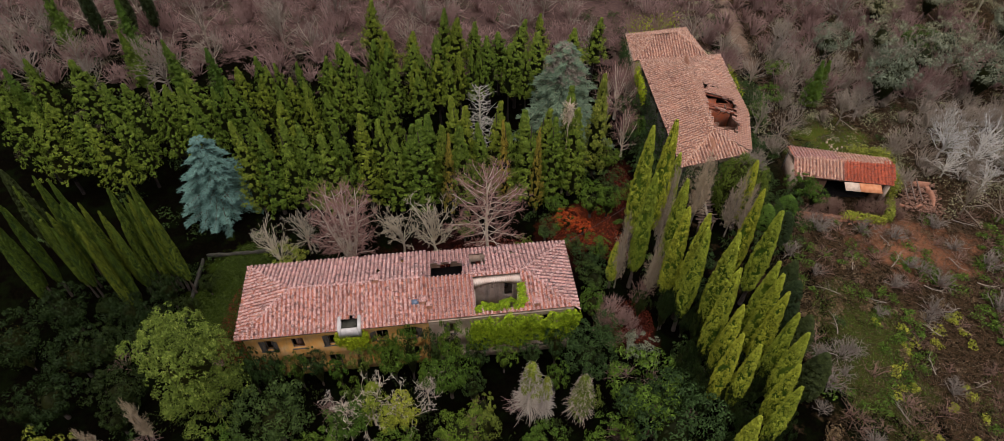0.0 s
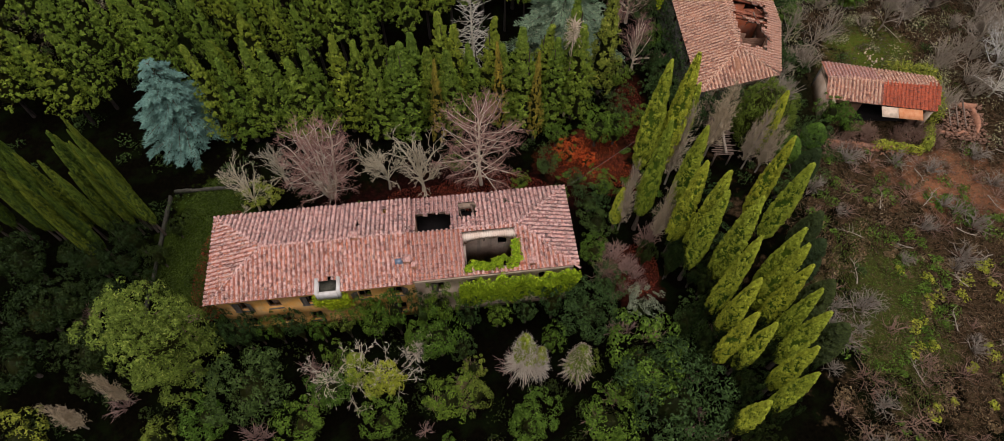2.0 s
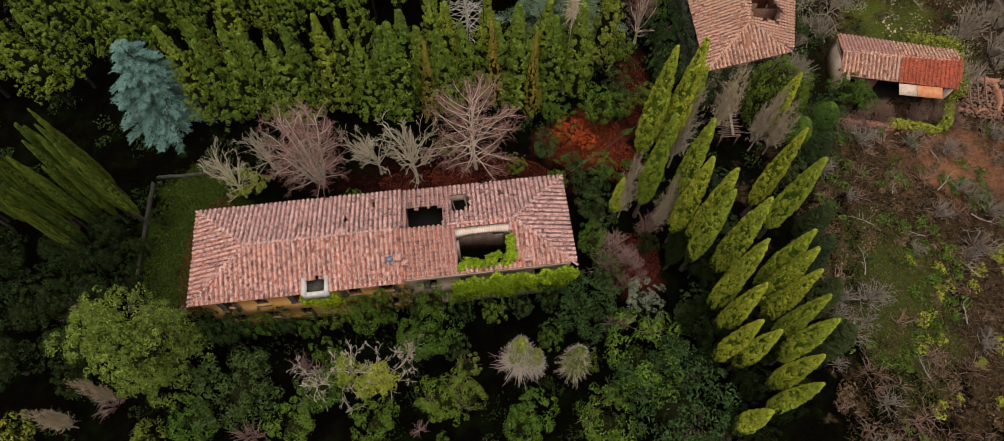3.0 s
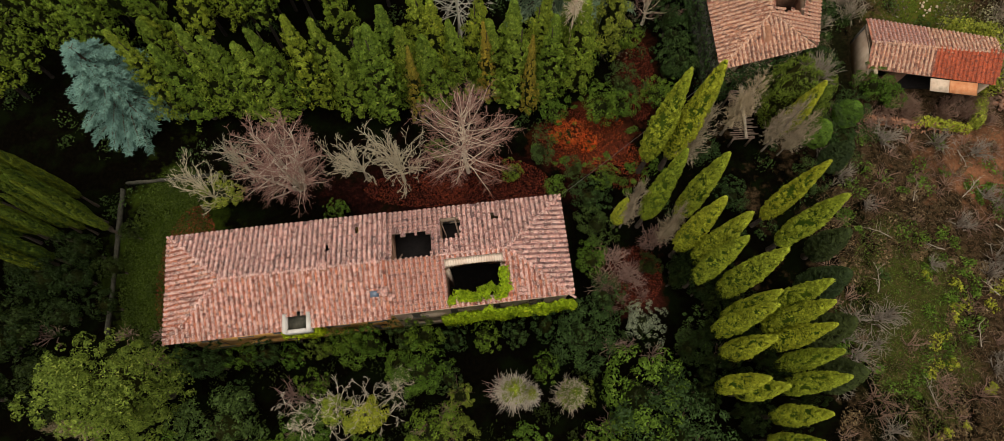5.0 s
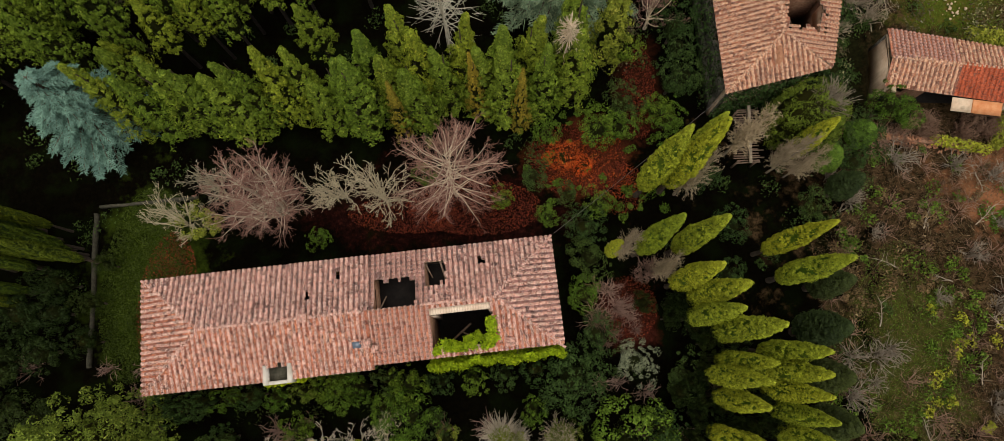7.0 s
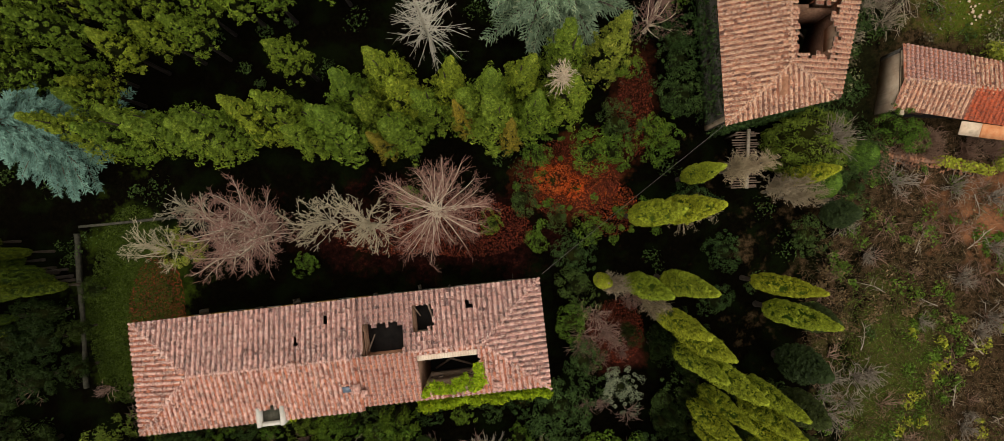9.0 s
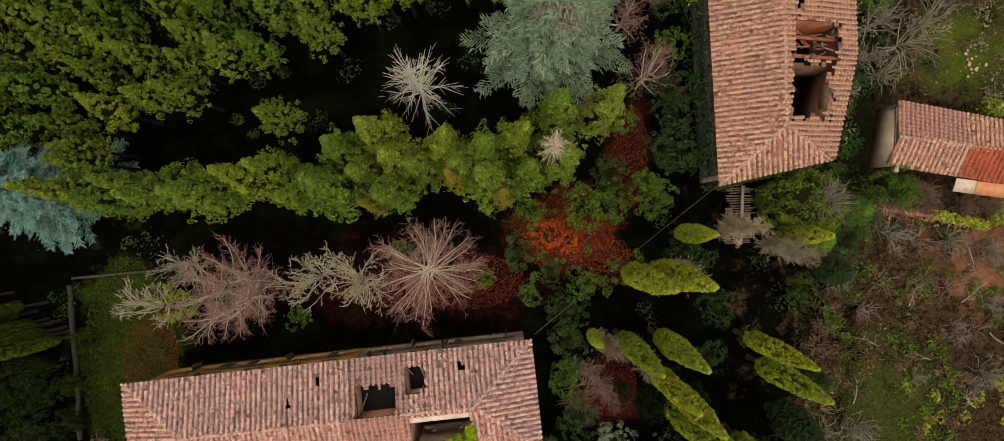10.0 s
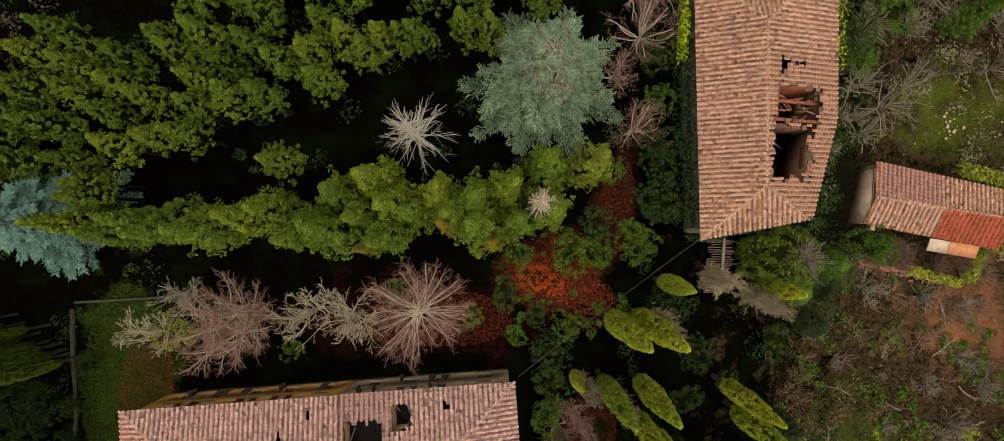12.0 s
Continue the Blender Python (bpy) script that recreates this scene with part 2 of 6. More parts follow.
def ground_material():
    """Leaf mould and thin grass, painted near black for the woodland shade, with zones of their own colour laid out by
    place.
    """
    m, n, l, b = material("forest_ground", 0.95)
    b.inputs["Specular IOR Level"].default_value = 0.0
    tc = n.new("ShaderNodeTexCoord")
    fine = noise_node(n, l, 3.0, 8, rough=0.75)
    mid = noise_node(n, l, 0.35, 6)
    # near-black base stands in for the shade under and between the trees
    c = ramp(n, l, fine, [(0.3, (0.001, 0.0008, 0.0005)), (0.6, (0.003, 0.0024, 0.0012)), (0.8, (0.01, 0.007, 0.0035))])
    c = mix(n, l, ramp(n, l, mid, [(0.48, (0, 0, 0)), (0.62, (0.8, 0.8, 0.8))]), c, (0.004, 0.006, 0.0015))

    def zone(cx, cy, rx, ry, stops, soft=0.5):
        nonlocal c
        mp = n.new("ShaderNodeMapping")
        mp.inputs["Location"].default_value = (-cx / rx, -cy / ry, 0)
        mp.inputs["Scale"].default_value = (1 / rx, 1 / ry, 0)
        l.new(tc.outputs["Object"], mp.inputs[0])
        ln = n.new("ShaderNodeVectorMath")
        ln.operation = "LENGTH"
        l.new(mp.outputs[0], ln.inputs[0])
        ad = n.new("ShaderNodeMath")
        ad.operation = "ADD"
        l.new(ln.outputs["Value"], ad.inputs[0])
        sc = n.new("ShaderNodeMath")
        sc.operation = "MULTIPLY_ADD"
        sc.inputs[1].default_value, sc.inputs[2].default_value = 2.6, -1.3
        l.new(noise_node(n, l, 0.34, 9, rough=0.68), sc.inputs[0])
        l.new(sc.outputs[0], ad.inputs[1])
        mask = ramp(n, l, ad.outputs[0], [(1 - soft, (1, 1, 1)), (1.0, (0, 0, 0))])
        c = mix(n, l, mask, c, ramp(n, l, noise_node(n, l, 2.2, 8, rough=0.8), stops))

    scrub = [(0.36, (0.003, 0.0022, 0.001)), (0.47, (0.022, 0.015, 0.007)), (0.57, (0.062, 0.037, 0.019)), (0.68, (0.03, 0.032, 0.007))]
    zone(55, 55, 28, 42, scrub, 0.25)
    zone(-20, 112, 90, 26, [(0.3, (0.03, 0.018, 0.014)), (0.7, (0.15, 0.092, 0.072))], 0.2)
    zone(75, 100, 45, 34, scrub, 0.3)
    # near-black strip, painted as shade in the yard between farmhouse and shed
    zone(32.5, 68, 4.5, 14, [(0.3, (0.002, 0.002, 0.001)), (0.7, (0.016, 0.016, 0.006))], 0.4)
    zone(44, 71.5, 6, 5, [(0.3, (0.02, 0.026, 0.005)), (0.5, (0.06, 0.075, 0.009)), (0.68, (0.11, 0.055, 0.02))])
    zone(37, 38, 6, 9, [(0.3, (0.015, 0.017, 0.004)), (0.7, (0.065, 0.07, 0.014))])
    zone(48, 52.5, 8, 5, [(0.3, (0.1, 0.042, 0.02)), (0.7, (0.3, 0.13, 0.06))])
    zone(-28, 43, 5.5, 9, [(0.3, (0.012, 0.02, 0.003)), (0.6, (0.035, 0.052, 0.006)), (0.8, (0.05, 0.06, 0.009))])
    zone(9.5, 54.5, 5.5, 4.5, [(0.35, (0.012, 0.005, 0.003)), (0.55, (0.09, 0.024, 0.01)), (0.72, (0.03, 0.03, 0.008))])
    zone(-3, 49.5, 14, 4.5, [(0.35, (0.003, 0.0015, 0.001)), (0.55, (0.016, 0.005, 0.004)), (0.72, (0.07, 0.016, 0.01))])
    zone(14.5, 61, 2.5, 6, [(0.35, (0.006, 0.003, 0.002)), (0.7, (0.06, 0.018, 0.009))])
    zone(13.5, 41, 3.0, 3.5, [(0.35, (0.008, 0.003, 0.002)), (0.7, (0.09, 0.022, 0.014))])
    zone(37.5, 99, 1.6, 16, [(0.3, (0.14, 0.09, 0.06)), (0.7, (0.24, 0.17, 0.11))])
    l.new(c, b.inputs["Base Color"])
    bump(n, l, b, fine, 0.8, 0.1)
    return m


M_GROUND = ground_material()


# ---- building blocks ----
class Geo:
    """Gathers points and faces of one mesh."""

    def __init__(self):
        self.v, self.f, self.count = [], [], 0

    def add(self, v, f):
        self.v.append(np.asarray(v, float))
        self.f.append(np.asarray(f, int) + self.count)
        self.count += len(v)

    def box(self, lo, hi, m=None):
        x0, y0, z0 = lo
        x1, y1, z1 = hi
        v = np.array([(x, y, z) for z in (z0, z1) for x, y in ((x0, y0), (x1, y0), (x1, y1), (x0, y1))], float)
        if m is not None:
            v = v @ np.array(m.to_3x3()).T + np.array(m.translation)
        self.add(v, [(3, 2, 1, 0), (4, 5, 6, 7), (0, 1, 5, 4), (1, 2, 6, 5), (2, 3, 7, 6), (3, 0, 4, 7)])

    def beam(self, p, q, w, h=None):
        """A squared timber from p to q."""
        p, q = Vector(p), Vector(q)
        m = Matrix.Translation(p) @ (q - p).to_track_quat("X", "Z").to_matrix().to_4x4()
        self.box((0, -w / 2, -(h or w) / 2), ((q - p).length, w / 2, (h or w) / 2), m)

    def mesh(self, name, smooth=False):
        me = bpy.data.meshes.new(name)
        v = np.concatenate(self.v)
        me.vertices.add(len(v))
        me.vertices.foreach_set("co", v.astype(np.float32).ravel())
        k = [f.shape[1] for f in self.f for _ in range(len(f))]
        loops = np.concatenate([f.ravel() for f in self.f])
        me.loops.add(len(loops))
        me.loops.foreach_set("vertex_index", loops.astype(np.int32))
        me.polygons.add(len(k))
        me.polygons.foreach_set("loop_start", np.concatenate([[0], np.cumsum(k)[:-1]]).astype(np.int32))
        if smooth:
            me.polygons.foreach_set("use_smooth", np.ones(len(k), bool))
        me.update(calc_edges=True)
        return me


def part(name, mesh, mat, parent=None, label="", kind=""):
    """One mesh object under a thing or a part."""
    if isinstance(mesh, Geo):
        mesh = mesh.mesh(name)
    if mat and not mesh.materials:
        mesh.materials.append(mat)
    ob = new(name, mesh)
    ob.parent = parent
    return tagged(ob, label=label, kind=kind)


def thing(name, m, label, category, group=""):
    ob = new(name)
    ob.empty_display_size = 0.3
    ob.matrix_basis = m
    return tagged(ob, label, category, group)


def placed(x, y, z=0.0, turn=0.0, sx=1.0, sz=1.0, lean=0.0):
    return pose(x, y, z, lean, 0, turn) @ Matrix.Diagonal((sx, sx, sz, 1))


def unit(v):
    return v / np.maximum(np.linalg.norm(v, axis=-1, keepdims=True), 1e-9)


def tube(points, radii, sides):
    p, r = np.asarray(points, float), np.asarray(radii, float)
    t = unit(np.gradient(p, axis=0))
    ref = np.array([0.31, 0.95, 0.05]) if abs(t[0][2]) > 0.7 else np.array([0.02, 0.05, 1.0])
    a = unit(np.cross(t, ref))
    b = np.cross(t, a)
    ang = np.arange(sides) * 2 * math.pi / sides
    ring = np.cos(ang)[None, :, None] * a[:, None] + np.sin(ang)[None, :, None] * b[:, None]
    v = (p[:, None] + ring * r[:, None, None]).reshape(-1, 3)
    i, j = np.meshgrid(np.arange(len(p) - 1), np.arange(sides), indexing="ij")
    i, j, k = i.ravel(), j.ravel(), ((j + 1) % sides).ravel()
    return v, np.stack([i * sides + j, i * sides + k, (i + 1) * sides + k, (i + 1) * sides + j], 1)


def leaves(geo, p, nrm, size, rng, flat=0.5, up=None, slim=0.55):
    """Small folded blades at the points p that face mostly along nrm; up: the way they point."""
    k = len(p)
    nrm = unit(nrm + flat * rng.normal(size=(k, 3)))
    way = rng.normal(size=(k, 3)) if up is None else up + 0.5 * rng.normal(size=(k, 3))
    a = unit(np.cross(nrm, np.cross(way, nrm) + 1e-6))
    b = np.cross(nrm, a)
    s = size * rng.uniform(0.6, 1.3, (k, 1))
    v = np.stack([p - a * s * 0.7 + b * s * slim, p - a * s * 0.7 - b * s * slim, p + a * s * 1.2], 1).reshape(-1, 3)
    geo.add(v, np.arange(3 * k).reshape(-1, 3))


def ball(rng, k):
    return unit(rng.normal(size=(k, 3)))


def lathe(geo, profile, sides, rng, rough=0.1):
    """A lumpy closed core round the z axis; profile: rows of height and radius."""
    n = len(profile)
    ang = np.arange(sides) * 2 * math.pi / sides
    v = [(r * math.cos(a) * (1 + rough * rng.normal()), r * math.sin(a) * (1 + rough * rng.normal()), z) for z, r in profile for a in ang]
    f = [(i * sides + j, i * sides + (j + 1) % sides, (i + 1) * sides + (j + 1) % sides, (i + 1) * sides + j) for i in range(n - 1) for j in range(sides)]
    geo.add(v, f)


# ---- kinds of trees: each kind is built a few times and then repeated ----
def trunk_geo(height, radius, rng, sides=7, wobble=0.03):
    g = Geo()
    z = np.linspace(-0.3, height, 7)
    p = np.stack([np.cumsum(rng.normal(0, wobble, 7)), np.cumsum(rng.normal(0, wobble, 7)), z], 1)
    g.add(*tube(p, radius * np.linspace(1.15, 0.15, 7), sides))
    return g


def tufts(g, centres, out, size, per, leaf, rng, tall=1.0, lift=0.6, flat=0.22, along=None, face=0.0):
    """Rounded tufts of upswept blades: each tuft is a small dome that swells outwards from its centre."""
    k = len(centres)
    d = ball(rng, k * per).reshape(k, per, 3)
    way = unit(out + np.array([0, 0, lift]))[:, None]
    back = np.minimum(0.0, (d * way).sum(-1, keepdims=True))
    d = unit(d - 1.7 * back * way)
    s = np.asarray(size)[:, None, None] * rng.uniform(0.72, 1.08, (k, per, 1))
    if along is None:
        p = centres[:, None] + d * s * np.array([1, 1, tall])
        up = np.broadcast_to(out[:, None] * 0.5 + np.array([0, 0, 1.0]), d.shape)
    else:
        axis = unit(along)[:, None]
        p = centres[:, None] + s * (d + (tall - 1) * (d * axis).sum(-1, keepdims=True) * axis)
        up = np.broadcast_to(axis * 1.3, d.shape)
    nrm = (d + 0.25 * way) * (1 - face) + np.broadcast_to(out[:, None], d.shape) * face
    leaves(g, p.reshape(-1, 3), nrm.reshape(-1, 3), leaf, rng, flat, up=up.reshape(-1, 3), slim=0.5)


def plantation_conifer(seed, base=1.0, wide=1.3, count=480):
    """A conifer, 14 m high: whorls of upswept boughs, each ending in a few rounded tufts, with gaps between them."""
    rng = np.random.default_rng(seed)
    h, g, dry = 14.0, Geo(), Geo()
    bend = rng.normal(0, 0.35, 2)
    turn = rng.uniform(0, 6.3, 3)

    def radius(f, a):
        r = wide * np.interp(f, [0, 0.1, 0.35, 0.65, 0.88, 1.0], [0.9, 1.12, 0.95, 0.5, 0.16, 0.02])
        return r * (1 + 0.16 * np.sin(3 * a + turn[0] + 5 * f) + 0.14 * np.sin(5 * a + turn[1] - 8 * f))

    def surface(f, a, k):
        r = radius(f, a) * k
        return np.stack([np.cos(a) * r + bend[0] * f * f, np.sin(a) * r + bend[1] * f * f, base + f * (h - base)], -1)

    sides, rings = 10, 12
    ff, aa = np.meshgrid(np.linspace(0, 0.94, rings), np.arange(sides) * 2 * math.pi / sides, indexing="ij")
    i, j = np.meshgrid(np.arange(rings - 1), np.arange(sides), indexing="ij")
    i, j = i.ravel(), j.ravel()
    # the near-black core stands in for shade in the gaps between boughs
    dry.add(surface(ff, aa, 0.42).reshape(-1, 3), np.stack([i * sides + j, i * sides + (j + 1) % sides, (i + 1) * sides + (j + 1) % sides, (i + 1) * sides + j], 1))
    # boughs: an azimuth and a height each, with two or three tufts towards the tip
    boughs = count // 3
    f0 = np.sort(rng.uniform(0, 1, boughs) ** 0.85)
    a0 = np.arange(boughs) * 2.4 + rng.normal(0, 0.3, boughs)
    reach = rng.uniform(0.62, 1.16, boughs)
    cs, outs, sz = [], [], []
    for s, grow in ((1.0, 1.0), (0.72, 0.95), (0.86, 0.8)):
        a = a0 + rng.normal(0, 0.2, boughs) * (s < 1)
        f = np.clip(f0 + 0.03 * (s - 1) + 0.012 * rng.normal(size=boughs), 0, 0.985)
        cs.append(surface(f, a, reach * s))
        outs.append(np.stack([np.cos(a), np.sin(a), 0.25 + 1.3 * np.clip(f - 0.55, 0, 1)], 1))
        sz.append(rng.uniform(0.13, 0.29, boughs) * grow * (1.12 - 0.55 * f))
    outs = np.concatenate(outs)
    tufts(g, np.concatenate(cs), outs, np.concatenate(sz), 20, 0.108, rng, 1.9, 0.4, 0.2, outs + np.array([0, 0, 1.1]), 0.55)
    k = 500
    f, a = rng.uniform(0, 0.8, k), rng.uniform(0, 6.3, k)
    out = np.stack([np.cos(a), np.sin(a), np.zeros(k)], 1)
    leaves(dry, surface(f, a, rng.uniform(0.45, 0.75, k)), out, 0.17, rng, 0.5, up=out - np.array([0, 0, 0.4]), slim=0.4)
    wood = trunk_geo(12.8, 0.2, rng)
    for f, a, r in zip(f0[::2], a0[::2], reach[::2]):
        tip = surface(np.array([f]), np.array([a]), r * 0.85)[0]
        foot = np.array([bend[0] * f * f, bend[1] * f * f, tip[2] - 0.6])
        wood.add(*tube(np.array([foot, tip]), [0.035, 0.012], 3))
    return wood.mesh("trunk"), g.mesh("crown"), dry.mesh("inner_foliage")


def spire_cypress(seed, full=1.0):
    """A slender Italian cypress, 17 m high: a closed coat of small upright tufts; a darker core paints shade into the
    seams.
    """
    rng = np.random.default_rng(seed)
    h, g, core = 17.0, Geo(), Geo()
    turn = rng.uniform(0, 6.3, 2)

    def radius(f, a=0.0):
        r = 0.84 * full * np.interp(f, [0, 0.08, 0.24, 0.42, 0.66, 0.88, 1.0], [0.45, 0.85, 1.02, 1.0, 0.74, 0.34, 0.03])
        return r * (1 + 0.05 * np.sin(2 * a + turn[0] + 7 * f) + 0.04 * np.sin(5 * a + turn[1] - 15 * f))

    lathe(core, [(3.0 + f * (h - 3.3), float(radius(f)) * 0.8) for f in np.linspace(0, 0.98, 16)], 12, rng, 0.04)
    k = 520
    f = rng.uniform(0, 0.985, k) ** 0.95
    a = np.arange(k) * 2.399963 + rng.normal(0, 0.15, k)
    r = radius(f, a) * rng.uniform(0.86, 0.99, k)
    out = np.stack([np.cos(a), np.sin(a), np.zeros(k)], 1)
    c = out * r[:, None]
    c[:, 2] = 3.1 + f * (h - 3.5)
    tufts(g, c, out, rng.uniform(0.13, 0.23, k) * (0.65 + 0.4 * radius(f)), 19, 0.095, rng, 2.4, 0.35, 0.18)
    return trunk_geo(6.0, 0.25, rng).mesh("trunk"), g.mesh("crown"), core.mesh("inner_foliage")


def broadleaf(seed, clumps=85, per=46, leaf=0.14, tall=0.8):
    """An evergreen crown of separate billows, 4 m in radius and 8 m high before it is scaled."""
    rng = np.random.default_rng(seed)
    g = Geo()
    lumps = ball(rng, 7)
    lumps[:, 2] = np.abs(lumps[:, 2]) * 0.8
    lumps = unit(lumps)
    d = ball(rng, clumps)
    d[:, 2] = d[:, 2] * 0.65 + 0.3
    bulge = 0.58 + 0.55 * np.maximum((d @ lumps.T).max(1), 0.2) ** 2.5
    c = d * np.array([3.3, 3.3, 3.5 * tall]) * (bulge * rng.uniform(0.72, 1.08, clumps))[:, None] + np.array([0, 0, 4.2])
    c[:, 2] = np.maximum(c[:, 2], 0.8)
    tufts(g, c, d, rng.uniform(0.35, 0.8, clumps), per, leaf, rng, 0.85, 0.45, 0.35)
    # core and inner leaves are near black, as shade within the crown
    core = Geo()
    lathe(core, [(0.9, 0.3), (2.0, 0.9), (3.4, 1.3), (4.6, 0.9), (5.2, 0.1)], 9, rng, 0.12)
    q = ball(rng, 320)
    leaves(core, q * np.array([2.1, 2.1, 2.2]) * rng.uniform(0.6, 1.0, (320, 1)) + np.array([0, 0, 4.0]), q, leaf * 1.2, rng, 0.6)
    return trunk_geo(4.5, 0.28, rng).mesh("trunk"), g.mesh("crown"), core.mesh("inner_foliage")


def great_oak(seed):
    """A big evergreen oak, 14 m high: heavy billows, each of smaller tufts."""
    rng = np.random.default_rng(seed)
    g = Geo()
    cs, outs = [], []
    for i in range(84):
        d = ball(rng, 1)[0]
        d[2] = d[2] * 0.75 + 0.25
        c = d * np.array([2.9, 2.9, 5.9]) * rng.uniform(0.72, 1.12) + np.array([0, 0, 7.6])
        if i < 14:
            d = unit(np.array([math.cos(i * 2.4) * i * 0.05, math.sin(i * 2.4) * i * 0.05, 1.0]))
            c = d * 5.9 * np.array([0.9, 0.9, 1.0]) * rng.uniform(0.85, 1.05) + np.array([0, 0, 7.6])
        if i > 62:
            c = np.array([math.cos(i * 0.9) * 2.7, math.sin(i * 0.9) * 2.7, rng.uniform(1.6, 5.5)])
        big = rng.uniform(0.7, 1.4)
        q = ball(rng, 12)
        q[:, 2] = np.abs(q[:, 2]) * 0.9 - 0.1
        cs.append(c + q * np.array([big, big, big * 0.85]))
        outs.append(unit(q + d * 0.6))
    cs, outs = np.concatenate(cs), np.concatenate(outs)
    tufts(g, cs, outs, rng.uniform(0.22, 0.42, len(cs)), 30, 0.1, rng, 1.1, 0.5, 0.28)
    core = Geo()
    lathe(core, [(1.5, 0.3), (3.5, 1.3), (7.5, 1.7), (10.5, 1.1), (11.8, 0.2)], 10, rng, 0.12)
    return trunk_geo(9.0, 0.4, rng).mesh("trunk"), g.mesh("crown"), core.mesh("inner_foliage")


def bushy_cypress(seed):
    """A broad cypress, 8 m high, its fans packed into a dome round a tuft of dead grey sprays at the crown."""
    rng = np.random.default_rng(seed)
    g, core, dry = Geo(), Geo(), Geo()
    k = 620
    a = np.arange(k) * 2.399963 + rng.normal(0, 0.2, k)
    f = rng.uniform(0, 1, k)
    r = 2.9 * np.interp(f, [0, 0.2, 0.5, 0.75, 0.92, 1.0], [0.7, 0.95, 1.0, 0.8, 0.5, 0.2]) * (1 + 0.13 * np.sin(7 * a + 3 * f)) * rng.uniform(0.85, 1.03, k)
    out = np.stack([np.cos(a), np.sin(a), 0.9 * f], 1)
    c = np.stack([np.cos(a) * r, np.sin(a) * r, 0.6 + 7.2 * f], 1)
    keep = (f < 0.84) | (np.cos(a - 0.6) < -0.1)
    tufts(g, c[keep], out[keep], rng.uniform(0.2, 0.36, keep.sum()), 24, 0.09, rng, 1.7, 0.5, 0.18)
    lathe(core, [(0.4, 1.2), (2.5, 2.2), (4.5, 2.2), (6.4, 1.5), (7.2, 0.2)], 12, rng, 0.08)
    for _ in range(150):
        b = rng.uniform(0, 6.3)
        p = np.array([0.5 + rng.normal(0, 0.35), 0.3 + rng.normal(0, 0.35), 6.2])
        tip = p + np.array([math.cos(b), math.sin(b), 0]) * rng.uniform(0.3, 1.5) + np.array([0, 0, rng.uniform(0.8, 1.6)])
        dry.add(*tube(np.array([p, (p + tip) / 2 + np.array([0, 0, 0.15]), tip]), [0.035, 0.025, 0.01], 3))
        for _ in range(4):
            q = p + (tip - p) * rng.uniform(0.4, 1.0)
            dry.add(*tube(np.array([q, q + unit(tip - p + rng.normal(0, 0.7, 3)) * 0.35]), [0.016, 0.007], 3))
    return trunk_geo(5.0, 0.25, rng).mesh("trunk"), g.mesh("crown"), core.mesh("inner_foliage"), dry.mesh("dead_top")


def cedar(seed):
    """A blue cedar with drooping tiers, 13 m high."""
    rng = np.random.default_rng(seed)
    h, g = 13.0, Geo()
    wood = trunk_geo(12.8, 0.32, rng)
    for z in np.arange(0.9, 12.7, 0.62):
        f = (z - 0.9) / (h - 0.9)
        n = 8 if f < 0.8 else 5
        a0 = rng.uniform(0, 6.3)
        for i in range(n):
            a = a0 + i * 2 * math.pi / n + rng.normal(0, 0.22)
            reach = (0.4 + 4.2 * (1 - f) ** 0.75) * rng.uniform(0.62, 1.15)
            out = np.array([math.cos(a), math.sin(a), 0])
            side = np.array([-out[1], out[0], 0])
            drop = 0.95 * (0.5 + reach * 0.2) * rng.uniform(0.8, 1.15)
            t = np.linspace(0, 1, 5)
            path = out * (t * reach)[:, None] + np.array([0, 0, 1]) * (z + 0.5 * t - drop * t * t)[:, None]
            wood.add(*tube(path, np.linspace(0.07, 0.015, 5) * (0.6 + reach * 0.2), 4))
            # needles sit on side shoots that fan out from the bough
            shoots = int(5 + 3.2 * reach)
            for s in np.linspace(0.22, 1.0, shoots):
                for flank in (-1, 1):
                    long = (0.22 + 0.3 * reach * (1.08 - s)) * rng.uniform(0.7, 1.2)
                    w = (rng.uniform(0.0, 1.0, 9) + 0.05) * long
                    fore = s * reach + 0.75 * w
                    sag = z + 0.5 * s - drop * s * s - 0.18 * w + rng.normal(0, 0.03, 9)
                    p = out * fore[:, None] + side * (flank * w * 0.75)[:, None]
                    p[:, 2] = sag
                    leaves(g, p, np.tile([0, 0, 1.0], (9, 1)) + out * 0.2, 0.15, rng, 0.35, up=out * 1.2 + side * flank, slim=0.3)
    if seed % 2 == 0:
        return wood.mesh("trunk"), g.mesh("crown")
    dry = Geo()
    for _ in range(260):
        a, z = rng.uniform(0, 6.3), rng.uniform(8.6, 12.6)
        out = np.array([math.cos(a), math.sin(a), 0])
        n = (13.2 - z) * 0.42 * rng.uniform(0.5, 1.1) + 0.15
        p = np.array([0, 0, z])
        tip = p + out * n + np.array([0, 0, 0.25 + rng.normal(0, 0.12)])
        dry.add(*tube(np.array([p, (p + tip) / 2 + np.array([0, 0, 0.12]), tip]), [0.03, 0.022, 0.008], 3))
        for _ in range(5):
            q = p + (tip - p) * rng.uniform(0.3, 1)
            dry.add(*tube(np.array([q, q + unit(out + rng.normal(0, 0.8, 3)) * 0.4]), [0.014, 0.006], 3))
        d = ball(rng, 14)
        leaves(dry, tip * 0.8 + p * 0.2 + d * 0.3, d + np.array([0, 0, 0.8]), 0.12, rng, 0.6, slim=0.3)
    return wood.mesh("trunk"), g.mesh("crown"), dry.mesh("dry_top")


